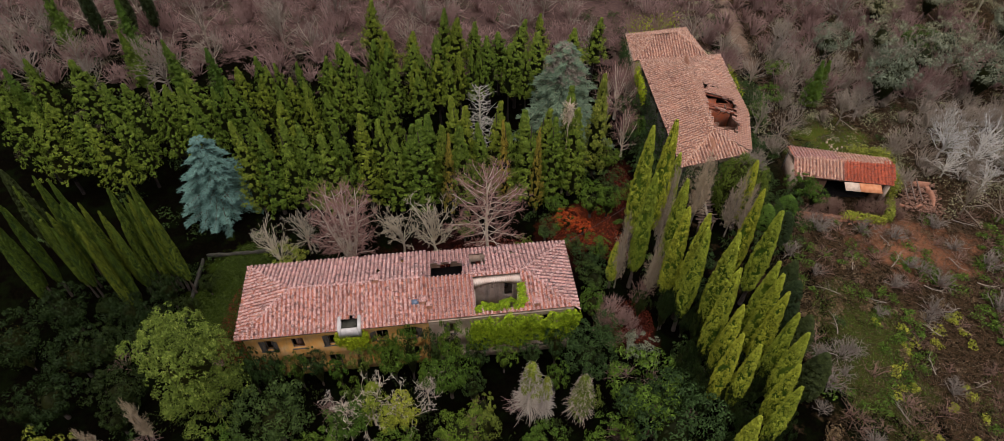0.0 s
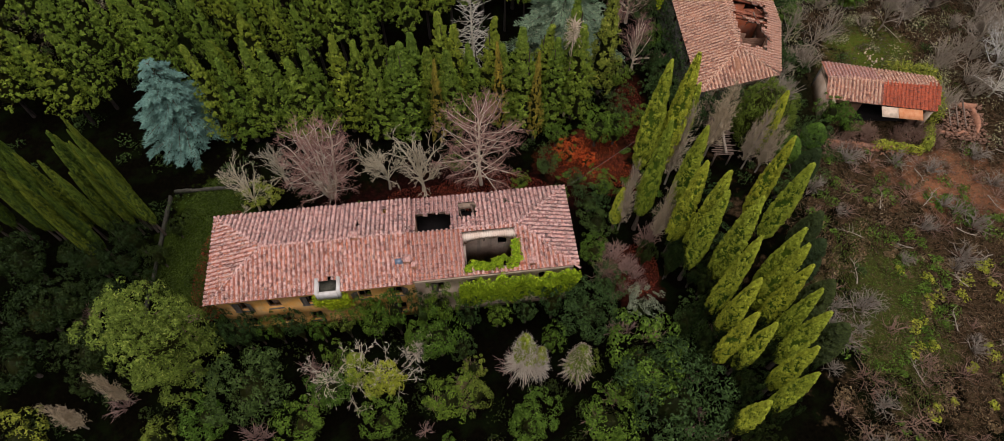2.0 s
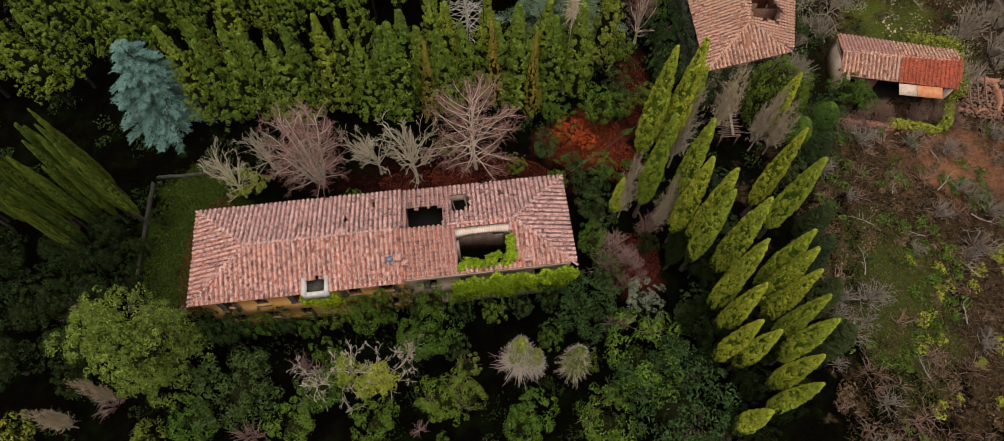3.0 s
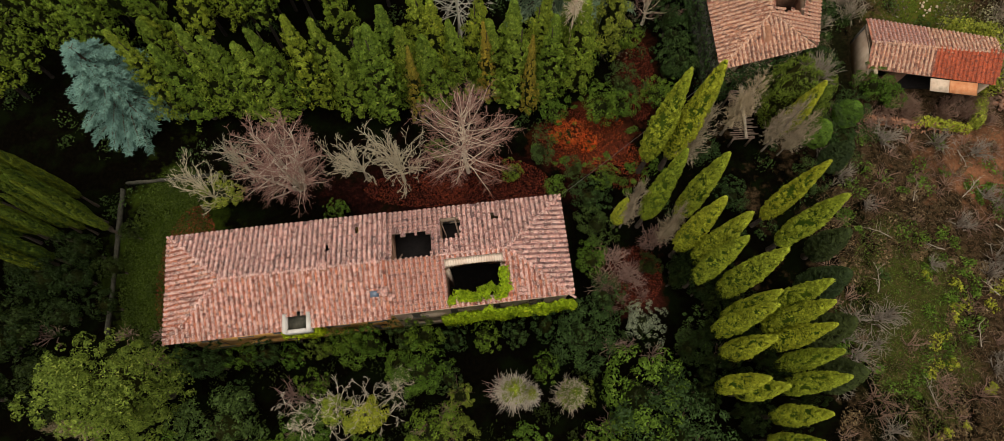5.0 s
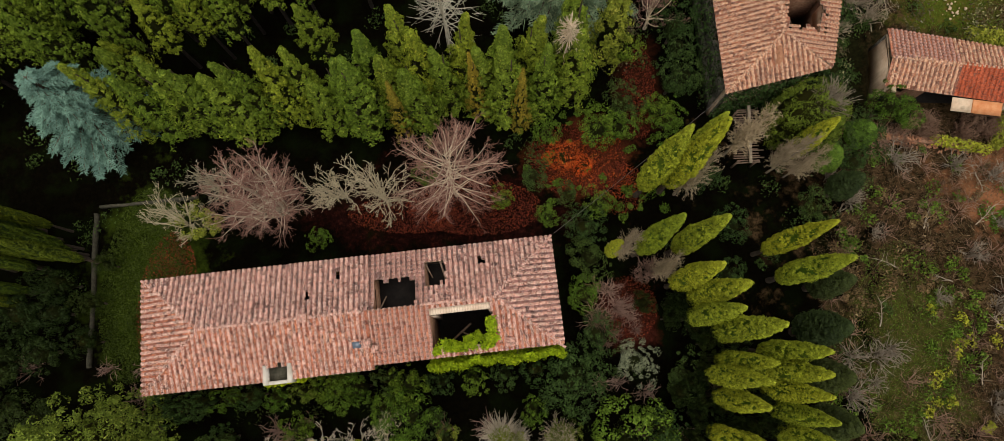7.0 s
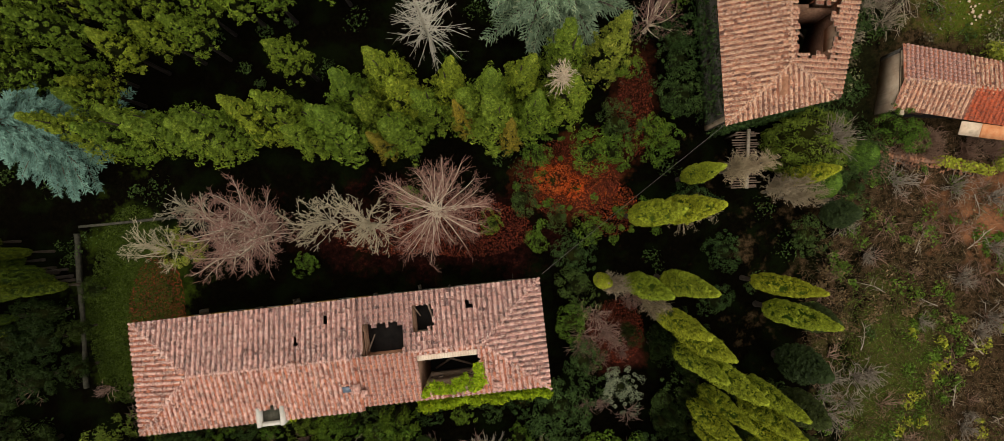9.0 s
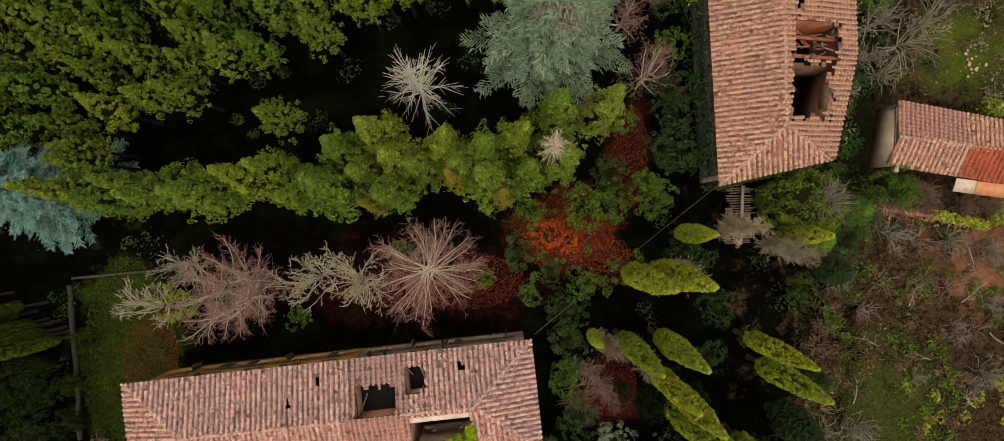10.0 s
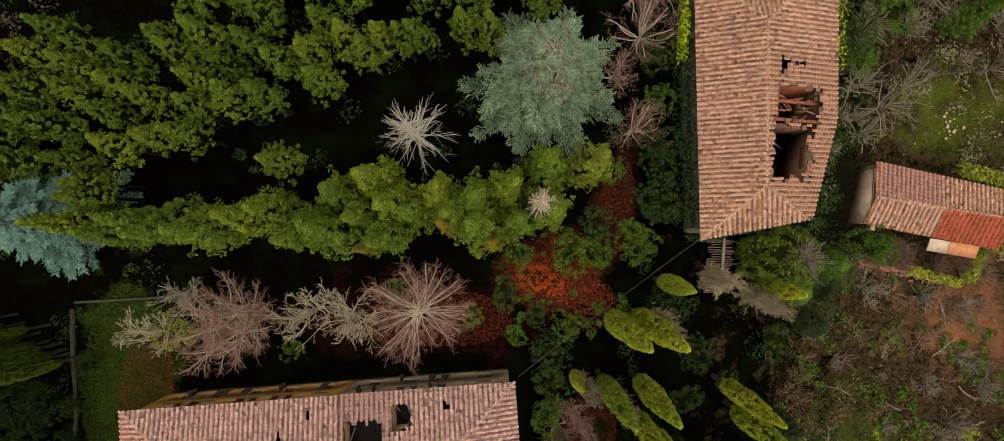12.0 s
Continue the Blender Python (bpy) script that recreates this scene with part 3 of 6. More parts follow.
def bare_tree(seed, height=9.0, radius=4.2, limbs=30, forks=(7, 4, 2), crook=0.08, fine=0.008, thick=0.2, low=0.12, limb=0.44, spread=0.62):
    """A leafless tree: limbs spread from a short trunk to a round crown and fork into boughs and twigs."""
    rng = np.random.default_rng(seed)
    wood, twigs = trunk_geo(height * 0.42, thick, rng, 8, 0.04), Geo()

    def grow(p, d, length, r, level):
        n = (6, 4, 3, 2)[level]
        pts, way = [p], d
        for _ in range(n - 1):
            way = unit(way + rng.normal(0, crook, 3) + np.array([0, 0, 0.06]))
            pts.append(pts[-1] + way * length / (n - 1))
        pts = np.array(pts)
        end = max(r * 0.4, fine)
        (twigs if level else wood).add(*tube(pts, np.linspace(r, end, n), (6, 4, 3, 3)[level]))
        if level >= len(forks):
            return
        for i in range(forks[level]):
            s = rng.uniform(0.25, 1.0)
            q = np.array([np.interp(s, np.linspace(0, 1, n), pts[:, c]) for c in range(3)])
            side = ball(rng, 1)[0]
            side = unit(side - side @ way * way)
            nd = unit(way * 0.8 + side * spread)
            grow(q, nd, length * rng.uniform(0.3, 0.5) * (1.25 - 0.5 * s), max((r + (end - r) * s) * 0.6, fine), level + 1)

    for i in range(limbs):
        a = i * 2.4 + rng.normal(0, 0.25)
        steep = rng.uniform(0.2, 0.98)
        lift = steep * math.pi / 2
        z = height * (low + 0.28 * steep * rng.uniform(0.6, 1.0))
        d = np.array([math.cos(a) * math.cos(lift), math.sin(a) * math.cos(lift), math.sin(lift)])
        reach = 1 / math.sqrt((math.cos(lift) / radius) ** 2 + (math.sin(lift) / (height - z)) ** 2)
        grow(np.array([0, 0, z]), d, reach * rng.uniform(0.78, 0.97), thick * limb, 0)
    return wood.mesh("trunk"), twigs.mesh("crown")


def spreading_bare_tree(seed, height=12.0, radius=4.0, stems=1, limbs=34, hang=0.0):
    """A tall leafless tree: limbs leave the stems all the way up, sweep outwards and upwards and end in a haze of fine twigs."""
    rng = np.random.default_rng(seed)
    wood, twigs = Geo(), Geo()
    for st in range(stems):
        a = st * 2 * math.pi / max(stems - 1, 1) + 0.7
        lean = 0.0 if stems == 1 else 0.2 * height * rng.uniform(0.85, 1.1) * (st > 0)
        top = height * (0.93 if st == 0 else rng.uniform(0.74, 0.88))
        t = np.linspace(0, 1, 9)
        stem = np.stack([np.cos(a) * lean * t ** 0.8, np.sin(a) * lean * t ** 0.8, -0.3 + t * top], 1)
        stem[1:, :2] += np.cumsum(rng.normal(0, 0.06, (8, 2)), 0)
        wood.add(*tube(stem, np.linspace(0.2, 0.035, 9), 7))
        for i in range(limbs):
            f = 0.13 + 0.83 * ((i + rng.uniform(0, 1)) / limbs) ** 0.9
            az = i * 2.4 + st + rng.normal(0, 0.25)
            p = np.array([np.interp(f, t, stem[:, c]) for c in range(3)])
            out = np.array([math.cos(az), math.sin(az), 0])
            rise = -0.05 - hang + 0.85 * f + rng.normal(0, 0.18)
            wide = radius * math.sqrt(max(0.05, 1 - ((f - 0.5) / 0.54) ** 2)) * rng.uniform(0.7, 1.08)
            way, pts = unit(out + np.array([0, 0, rise])), [p]
            for _ in range(6):
                way = unit(way + rng.normal(0, 0.09, 3) + np.array([0, 0, 0.055]))
                pts.append(pts[-1] + way * wide / 5.2)
            pts = np.array(pts)
            r0 = 0.058 * (1.15 - 0.6 * f)
            wood.add(*tube(pts, np.linspace(r0, 0.014, 7), 4))
            for _ in range(int(8 + wide * 3.2)):
                s = rng.uniform(0.22, 1.0)
                q = np.array([np.interp(s, np.linspace(0, 1, 7), pts[:, c]) for c in range(3)])
                side = ball(rng, 1)[0]
                d = unit(way * 0.75 + side * 0.75 + np.array([0, 0, 0.15]))
                n = rng.uniform(0.5, 1.25) * (0.55 + 0.12 * wide)
                mid, tip = q + d * n * 0.5, q + unit(d + rng.normal(0, 0.16, 3)) * n
                twigs.add(*tube(np.array([q, mid, tip]), [0.017, 0.012, 0.007], 3))
                for _ in range(5):
                    e = q + (tip - q) * rng.uniform(0.25, 1.0)
                    twigs.add(*tube(np.array([e, e + unit(d + rng.normal(0, 0.55, 3)) * n * rng.uniform(0.3, 0.6)]), [0.009, 0.006], 3))
    return wood.mesh("trunk"), twigs.mesh("crown")


def dead_conifer(seed, h=12.0, reach=2.2, low=0.3):
    """A dead conifer: a bare stem with long stiff rays, drooping low down and upswept at the top."""
    rng = np.random.default_rng(seed)
    wood, g = trunk_geo(h, 0.15, rng), Geo()
    for i in range(95):
        f = low + (1 - low) * (i + rng.uniform(0, 1)) / 95
        a = i * 2.4 + rng.normal(0, 0.3)
        d = unit(np.array([math.cos(a), math.sin(a), -0.25 + 0.77 * (f - low) / (1 - low) + rng.normal(0, 0.12)]))
        n = reach * (1.12 - f) ** 0.55 * rng.uniform(0.35, 1.5) + 0.2
        p = np.array([0, 0, f * h])
        pts = np.array([p, p + d * n * 0.5 + np.array([0, 0, 0.06]), p + unit(d + rng.normal(0, 0.12, 3)) * n])
        g.add(*tube(pts, [0.045, 0.032, 0.012], 3))
        for _ in range(5):
            q = p + d * n * rng.uniform(0.35, 0.95)
            g.add(*tube(np.array([q, q + unit(d + rng.normal(0, 0.5, 3)) * n * rng.uniform(0.12, 0.3)]), [0.018, 0.008], 3))
    return wood.mesh("trunk"), g.mesh("crown")


def withered_tuft(seed, upright=1.0):
    """A withered conifer: several leaning plumes of dry sprays on one stem, 7 m high."""
    rng = np.random.default_rng(seed)
    g = Geo()
    plumes = [(np.array([0.0, 0.0]), 7.0, 1.0)] + [(rng.normal(0, 0.75, 2), rng.uniform(3.2, 5.8), rng.uniform(0.5, 0.8)) for _ in range(5)]
    for foot, top, wide in plumes:
        for _ in range(int(85 * wide)):
            a, f = rng.uniform(0, 6.3), rng.uniform(0.25, 1.0)
            out = np.array([math.cos(a), math.sin(a), 0])
            r = 1.3 * wide * np.interp(f, [0, 0.35, 0.7, 1], [0.5, 1.0, 0.7, 0.15]) * rng.uniform(0.4, 1.7)
            p = np.array([*(foot * f), f * top * 0.9])
            mid = p + out * r * 0.5 + np.array([0, 0, 0.5 * upright])
            tip = p + out * r + np.array([0, 0, rng.uniform(0.3, 1.4) * upright])
            g.add(*tube(np.array([p, mid, tip]), [0.028, 0.022, 0.006], 3))
            d = unit(tip - mid)
            leaves(g, mid + (tip - mid) * rng.uniform(0.2, 1.1, (5, 1)) + rng.normal(0, 0.07, (5, 3)), np.tile(out + np.array([0, 0, 0.5]), (5, 1)), 0.19, rng, 0.4, up=d * 1.5, slim=0.13)
            for _ in range(2):
                q = mid + (tip - mid) * rng.uniform(0, 0.8)
                g.add(*tube(np.array([q, q + unit(out + np.array([0, 0, 0.6]) + rng.normal(0, 0.6, 3)) * 0.42]), [0.016, 0.005], 3))
    return trunk_geo(6.5, 0.12, rng).mesh("trunk"), g.mesh("crown")


def creeper_mass(seed):
    """A climber that has swallowed the top of a dead tree: leafy clumps heaped on crooked stems, 7 m high."""
    rng = np.random.default_rng(seed)
    g, wood = Geo(), trunk_geo(6.0, 0.09, rng, 5, 0.12)
    k = 46
    f = rng.uniform(0.3, 1.0, k)
    a = rng.uniform(0, 6.3, k)
    out = np.stack([np.cos(a), np.sin(a), np.full(k, 0.3)], 1)
    r = np.interp(f, [0.3, 0.6, 0.85, 1.0], [0.9, 1.25, 0.75, 0.2]) * rng.uniform(0.3, 1.1, k)
    c = out * r[:, None]
    c[:, 2] = f * 7.0
    tufts(g, c, out, rng.uniform(0.25, 0.48, k), 42, 0.1, rng, 1.25, 0.5, 0.35)
    for p in c[::3]:
        wood.add(*tube(np.array([[0, 0, p[2] - 1.2], p * np.array([0.5, 0.5, 1]) - np.array([0, 0, 0.4]), p]), [0.05, 0.035, 0.015], 4))
    return wood.mesh("stem"), g.mesh("leaves")


def drooping_conifer(seed, alive=0.42):
    """A dying conifer, 7 m high: pale hanging branches in a ragged cone, green only towards the tip."""
    rng = np.random.default_rng(seed)
    g, green = Geo(), Geo()
    for _ in range(480):
        f = rng.uniform(0.08, 0.97)
        a = rng.uniform(0, 6.3)
        out = np.array([math.cos(a), math.sin(a), 0])
        n = (0.2 + 1.6 * (1 - f) ** 0.8) * rng.uniform(0.5, 1.3)
        p = np.array([0, 0, 0.6 + f * 6.3])
        mid = p + out * n * 0.55 + np.array([0, 0, 0.05])
        tip = p + out * n - np.array([0, 0, rng.uniform(0.2, 0.75) * (1 - 0.6 * f)])
        g.add(*tube(np.array([p, mid, tip]), [0.035, 0.03, 0.012], 3))
        for _ in range(4):
            q = mid + (tip - mid) * rng.uniform(-0.3, 0.9)
            g.add(*tube(np.array([q, q + unit(out * 0.8 + rng.normal(0, 0.5, 3) - np.array([0, 0, 0.7])) * 0.45]), [0.016, 0.006], 3))
        if rng.uniform() < (f - alive) * 2.4:
            d = ball(rng, 30)
            leaves(green, tip * 0.7 + p * 0.3 + d * np.array([0.2, 0.2, 0.3]), d + out, 0.12, rng, 0.4, up=out * 0.4 + np.array([0, 0, 1.0]))
    return trunk_geo(6.9, 0.12, rng).mesh("trunk"), g.mesh("dry_branches"), green.mesh("shoots")


def brush(rng, stems, r, h):
    """The stems of one leafless bush."""
    g = Geo()
    for _ in range(stems):
        a, f = rng.uniform(0, 6.3), rng.uniform(0.1, 1.0)
        tip = np.array([math.cos(a) * r * f, math.sin(a) * r * f, h * math.sqrt(max(0.05, 1 - f * f * 0.8)) * rng.uniform(0.7, 1.1)])
        foot = tip * np.array([0.25, 0.25, 0])
        mid = foot * 0.5 + tip * 0.5 + np.array([0, 0, h * 0.18]) + rng.normal(0, 0.12, 3)
        g.add(*tube(np.array([foot, mid, tip]), [0.03, 0.022, 0.01], 3))
        for _ in range(3):
            q = mid + (tip - mid) * rng.uniform(0, 0.8)
            g.add(*tube(np.array([q, q + unit((tip - foot) + rng.normal(0, 0.9, 3)) * r * 0.4]), [0.012, 0.005], 3))
    return g


CACHE = {}
USED = {}


def plant(kind, name, maker, mats, x, y, turn, sx=1.0, sz=1.0, label="", category="tree", group="", variants=4, lean=0.0, parts=("trunk", "crown", "inner_foliage")):
    """Sets one tree of a kind, sharing the meshes of its variant."""
    i = USED[kind] = USED.get(kind, -1) + 1
    key = (kind, i % variants)
    if key not in CACHE:
        CACHE[key] = maker(sum(map(ord, kind)) * 10 + i % variants)
        for me, mt in itertools.zip_longest(CACHE[key], mats, fillvalue=M_INNER_SHADE):
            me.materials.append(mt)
    root = thing(name, placed(x, y, 0, turn, sx, sz, lean), label, category, group)
    for pn, me in zip(parts, CACHE[key]):
        part(pn, me, None, root)
    return root

# ---- ground ----
def make_ground():
    g = Geo()
    t = np.linspace(-1, 1, 121)
    c = np.sign(t) * np.abs(t) ** 2.2
    x, y = np.meshgrid(c * 1500, c * 1500 + 55, indexing="ij")
    z = np.array([[noise.noise((a * 0.12, b * 0.12, 0)) * 0.12 for a, b in zip(p, q)] for p, q in zip(x, y)]) - 0.1
    v = np.stack([x, y, z], -1).reshape(-1, 3)
    i, j = np.meshgrid(np.arange(120), np.arange(120), indexing="ij")
    i, j = i.ravel(), j.ravel()
    g.add(v, np.stack([i * 121 + j, (i + 1) * 121 + j, (i + 1) * 121 + j + 1, i * 121 + j + 1], 1))
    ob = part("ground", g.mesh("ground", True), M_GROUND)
    tagged(ob, "leaf-strewn woodland ground with grass and bare earth, painted dark for tree shade", "ground", kind="structure")


make_ground()


# ---- roofs ----
PITCH, COURSE = 0.385, 0.34


def cover_tile():
    """One half-round tile, its lower end at the origin and its length along y."""
    g = Geo()
    v = []
    for yy, r, lift in ((-0.03, 0.115, 0.045), (0.40, 0.09, 0.0)):
        for a in np.linspace(0, math.pi, 5):
            v.append((math.cos(a) * r * 1.08, yy, math.sin(a) * r * 0.8 + lift))
    g.add(v, [(i + 1, i, 5 + i, 6 + i) for i in range(4)])
    return g


COVER = cover_tile()
COVER_V, COVER_F = COVER.v[0], COVER.f[0]


class Roof:
    """The tiles, channels and boards of one roof, gathered face by face."""

    def __init__(self, parent, tile_mesh, tile_mat, flat_mat, seed, ragged=0.035):
        self.ragged = ragged
        self.parent, self.mesh, self.mat, self.flat_mat = parent, tile_mesh, tile_mat, flat_mat
        self.cover, self.flat, self.sunny, self.slab = Geo(), Geo(), Geo(), Geo()
        self.single, self.rng = [], np.random.default_rng(seed)

    def face(self, pts, hole=None, single=None, thick=0.12, lift=0.0, gaps=0.02, sunny=False):
        pts = [np.array(p, float) + np.array([0, 0, lift]) for p in pts]
        o, e = pts[0], unit(pts[1] - pts[0])
        nrm = unit(np.cross(e, pts[2] - pts[0]))
        s = np.cross(nrm, e)
        poly = [((p - o) @ e, (p - o) @ s) for p in pts]
        lo_a, hi_a = min(a for a, _ in poly), max(a for a, _ in poly)

        def span(a):
            cut = []
            for (a0, b0), (a1, b1) in zip(poly, poly[1:] + poly[:1]):
                if min(a0, a1) - 1e-9 <= a <= max(a0, a1) + 1e-9 and abs(a1 - a0) > 1e-9:
                    cut.append(b0 + (b1 - b0) * (a - a0) / (a1 - a0))
            return (min(cut), max(cut)) if len(cut) > 1 else None

        rng = self.rng
        rows = max(1, round((hi_a - lo_a) / PITCH))
        w = (hi_a - lo_a) / rows
        for i in range(rows):
            a0, a1 = lo_a + i * w, lo_a + (i + 1) * w
            ac = (a0 + a1) / 2
            c, l, r = span(ac), span(a0 + 1e-4), span(a1 - 1e-4)
            if not c or not l or not r:
                continue
            n = max(1, int(math.ceil((c[1] - c[0]) / COURSE)))
            keep = []
            for j in range(n):
                b = c[0] + (j + 0.5) * COURSE
                p = o + e * ac + s * min(b, c[1])
                keep.append(not (hole and hole(*(p + rng.normal(0, self.ragged, 3))[:2])))
            j = 0
            while j < n:
                if not keep[j]:
                    j += 1
                    continue
                k = j
                while k < n and keep[k]:
                    k += 1
                bl0, br0 = (l[0], r[0]) if j == 0 else (c[0] + j * COURSE,) * 2
                bl1, br1 = (l[1], r[1]) if k == n else (c[0] + k * COURSE,) * 2
                if min(bl1, br1) < max(bl0, br0) + 0.02:
                    bl1, br1 = max(bl1, bl0), max(br1, br0)
                q = [o + e * a0 + s * bl0, o + e * a1 + s * br0, o + e * a1 + s * br1, o + e * a0 + s * bl1]
                self.slab.add([*(x - nrm * thick for x in q), *q], [(3, 2, 1, 0), (4, 5, 6, 7), (0, 1, 5, 4), (1, 2, 6, 5), (2, 3, 7, 6), (3, 0, 4, 7)])
                j = k
            # channel tiles lie between the covers, each course over the one below
            for j in range(n):
                b0 = c[0] + j * COURSE
                b1 = min(b0 + COURSE, c[1])
                if keep[j] and b1 - b0 > 0.08:
                    dz = rng.normal(0, 0.006)
                    q = [o + e * (a0 + 0.02) + s * b0 + nrm * (0.04 + dz), o + e * (a1 - 0.02) + s * b0 + nrm * (0.04 + dz),
                         o + e * (a1 - 0.02) + s * b1 + nrm * (0.012 + dz), o + e * (a0 + 0.02) + s * b1 + nrm * (0.012 + dz)]
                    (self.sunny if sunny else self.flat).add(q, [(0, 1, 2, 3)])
            if not l:
                continue
            m = int(math.ceil((l[1] - l[0]) / COURSE))
            for j in range(m):
                b = l[0] + j * COURSE
                if b + 0.12 > l[1] or rng.uniform() < gaps:
                    continue
                p = o + e * a0 + s * (b + 0.04)
                mid = p + s * 0.17
                if hole and hole(*(mid + rng.normal(0, self.ragged, 3))[:2]):
                    continue
                turn = rng.normal(0, 0.035)
                y = s * math.cos(turn) + e * math.sin(turn)
                x = np.cross(y, nrm)
                p = p + nrm * (0.03 + rng.normal(0, 0.008)) + e * rng.normal(0, 0.012)
                if single and len(self.single) < 300 and single(*mid[:2]):
                    self.single.append(Matrix(((x[0], y[0], nrm[0], p[0]), (x[1], y[1], nrm[1], p[1]), (x[2], y[2], nrm[2], p[2]), (0, 0, 0, 1))))
                else:
                    v = COVER_V * np.array([rng.uniform(0.92, 1.08), 1, rng.uniform(0.9, 1.1)])
                    self.cover.add(p + v[:, :1] * x + v[:, 1:2] * y + v[:, 2:] * nrm, COVER_F)

    def caps(self, p, q, size=0.98):
        """Ridge tiles from p to q."""
        p, q = np.array(p, float), np.array(q, float)
        y = unit(q - p)
        x = unit(np.cross(y, [0, 0, 1.0]))
        z = np.cross(x, y)
        n = int(np.linalg.norm(q - p) / 0.36)
        for i in range(n):
            if self.rng.uniform() < 0.02:
                continue
            c = p + y * (i * 0.36) + z * (self.rng.normal(-0.03, 0.014)) + x * self.rng.normal(0, 0.015)
            v = COVER_V * size
            self.cover.add(c + v[:, :1] * x + v[:, 1:2] * y + v[:, 2:] * z, COVER_F)

    def finish(self, label, board_mat):
        roof = part("roof", self.slab, board_mat, self.parent, label)
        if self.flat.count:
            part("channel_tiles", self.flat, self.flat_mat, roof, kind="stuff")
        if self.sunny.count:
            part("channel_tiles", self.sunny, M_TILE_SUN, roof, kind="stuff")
        part("cover_tiles", self.cover, self.mat, roof, kind="stuff")
        for m in self.single:
            part("tile", self.mesh, self.mat, roof).matrix_basis = m
        return roof


def walls(geo, p, q, z0, z1, thick, openings=()):
    """A wall from p to q with openings (from, to, sill, head) that go through it; it thickens to the left of p to q."""
    p, q = Vector((*p, 0)), Vector((*q, 0))
    long = (q - p).length
    m = Matrix.Translation(p) @ (q - p).to_track_quat("X", "Z").to_matrix().to_4x4()
    xs = sorted({0.0, long, *(v for a, b, *_ in openings for v in (a, b))})
    zs = sorted({z0, z1, *(min(max(v, z0), z1) for _, _, s, h in openings for v in (s, h))})
    ys = (0.0, thick)
    nx, nz = len(xs) - 1, len(zs) - 1

    def solid(i, k):
        if not (0 <= i < nx and 0 <= k < nz):
            return False
        x, z = (xs[i] + xs[i + 1]) / 2, (zs[k] + zs[k + 1]) / 2
        return not any(a < x < b and s < z < h for a, b, s, h in openings)

    index, v, f = {}, [], []

    def corner(i, j, k):
        if (i, j, k) not in index:
            index[i, j, k] = len(v)
            v.append(m @ Vector((xs[i], ys[j], zs[k])))
        return index[i, j, k]

    for i in range(nx):
        for k in range(nz):
            if not solid(i, k):
                continue
            f.append([corner(i, 0, k), corner(i + 1, 0, k), corner(i + 1, 0, k + 1), corner(i, 0, k + 1)])
            f.append([corner(i + 1, 1, k), corner(i, 1, k), corner(i, 1, k + 1), corner(i + 1, 1, k + 1)])
            for di, dk, ends in ((-1, 0, ((i, k + 1), (i, k))), (1, 0, ((i + 1, k), (i + 1, k + 1))), (0, -1, ((i, k), (i + 1, k))), (0, 1, ((i + 1, k + 1), (i, k + 1)))):
                if not solid(i + di, k + dk):
                    (ia, ka), (ib, kb) = ends
                    f.append([corner(ia, 0, ka), corner(ia, 1, ka), corner(ib, 1, kb), corner(ib, 0, kb)])
    if thick < 0:
        f = [x[::-1] for x in f]
    geo.add([tuple(x) for x in v], f)
    return m


def ragged_wall(p, q, low, high, thick, rng):
    """A broken wall from p to q, one solid with an uneven top."""
    p, q = np.array(p, float), np.array(q, float)
    n = max(3, int(np.linalg.norm(q - p) / 0.45))
    side = np.array([-(q - p)[1], (q - p)[0]]) / np.linalg.norm(q - p) * thick
    v, top = [], rng.uniform(low, high)
    for i in range(n + 1):
        c = p + (q - p) * i / n
        top = float(np.clip(top + rng.normal(0, (high - low) * 0.3), low, high))
        for w, z in ((0, -0.3), (1, -0.3), (1, top + rng.normal(0, 0.04)), (0, top)):
            v.append((*(c + side * w), z))
    f = [(4 * i + k, 4 * i + (k + 1) % 4, 4 * i + 4 + (k + 1) % 4, 4 * i + 4 + k) for i in range(n) for k in range(4)]
    g = Geo()
    g.add(v, [(3, 2, 1, 0), (4 * n, 4 * n + 1, 4 * n + 2, 4 * n + 3), *f])
    return g


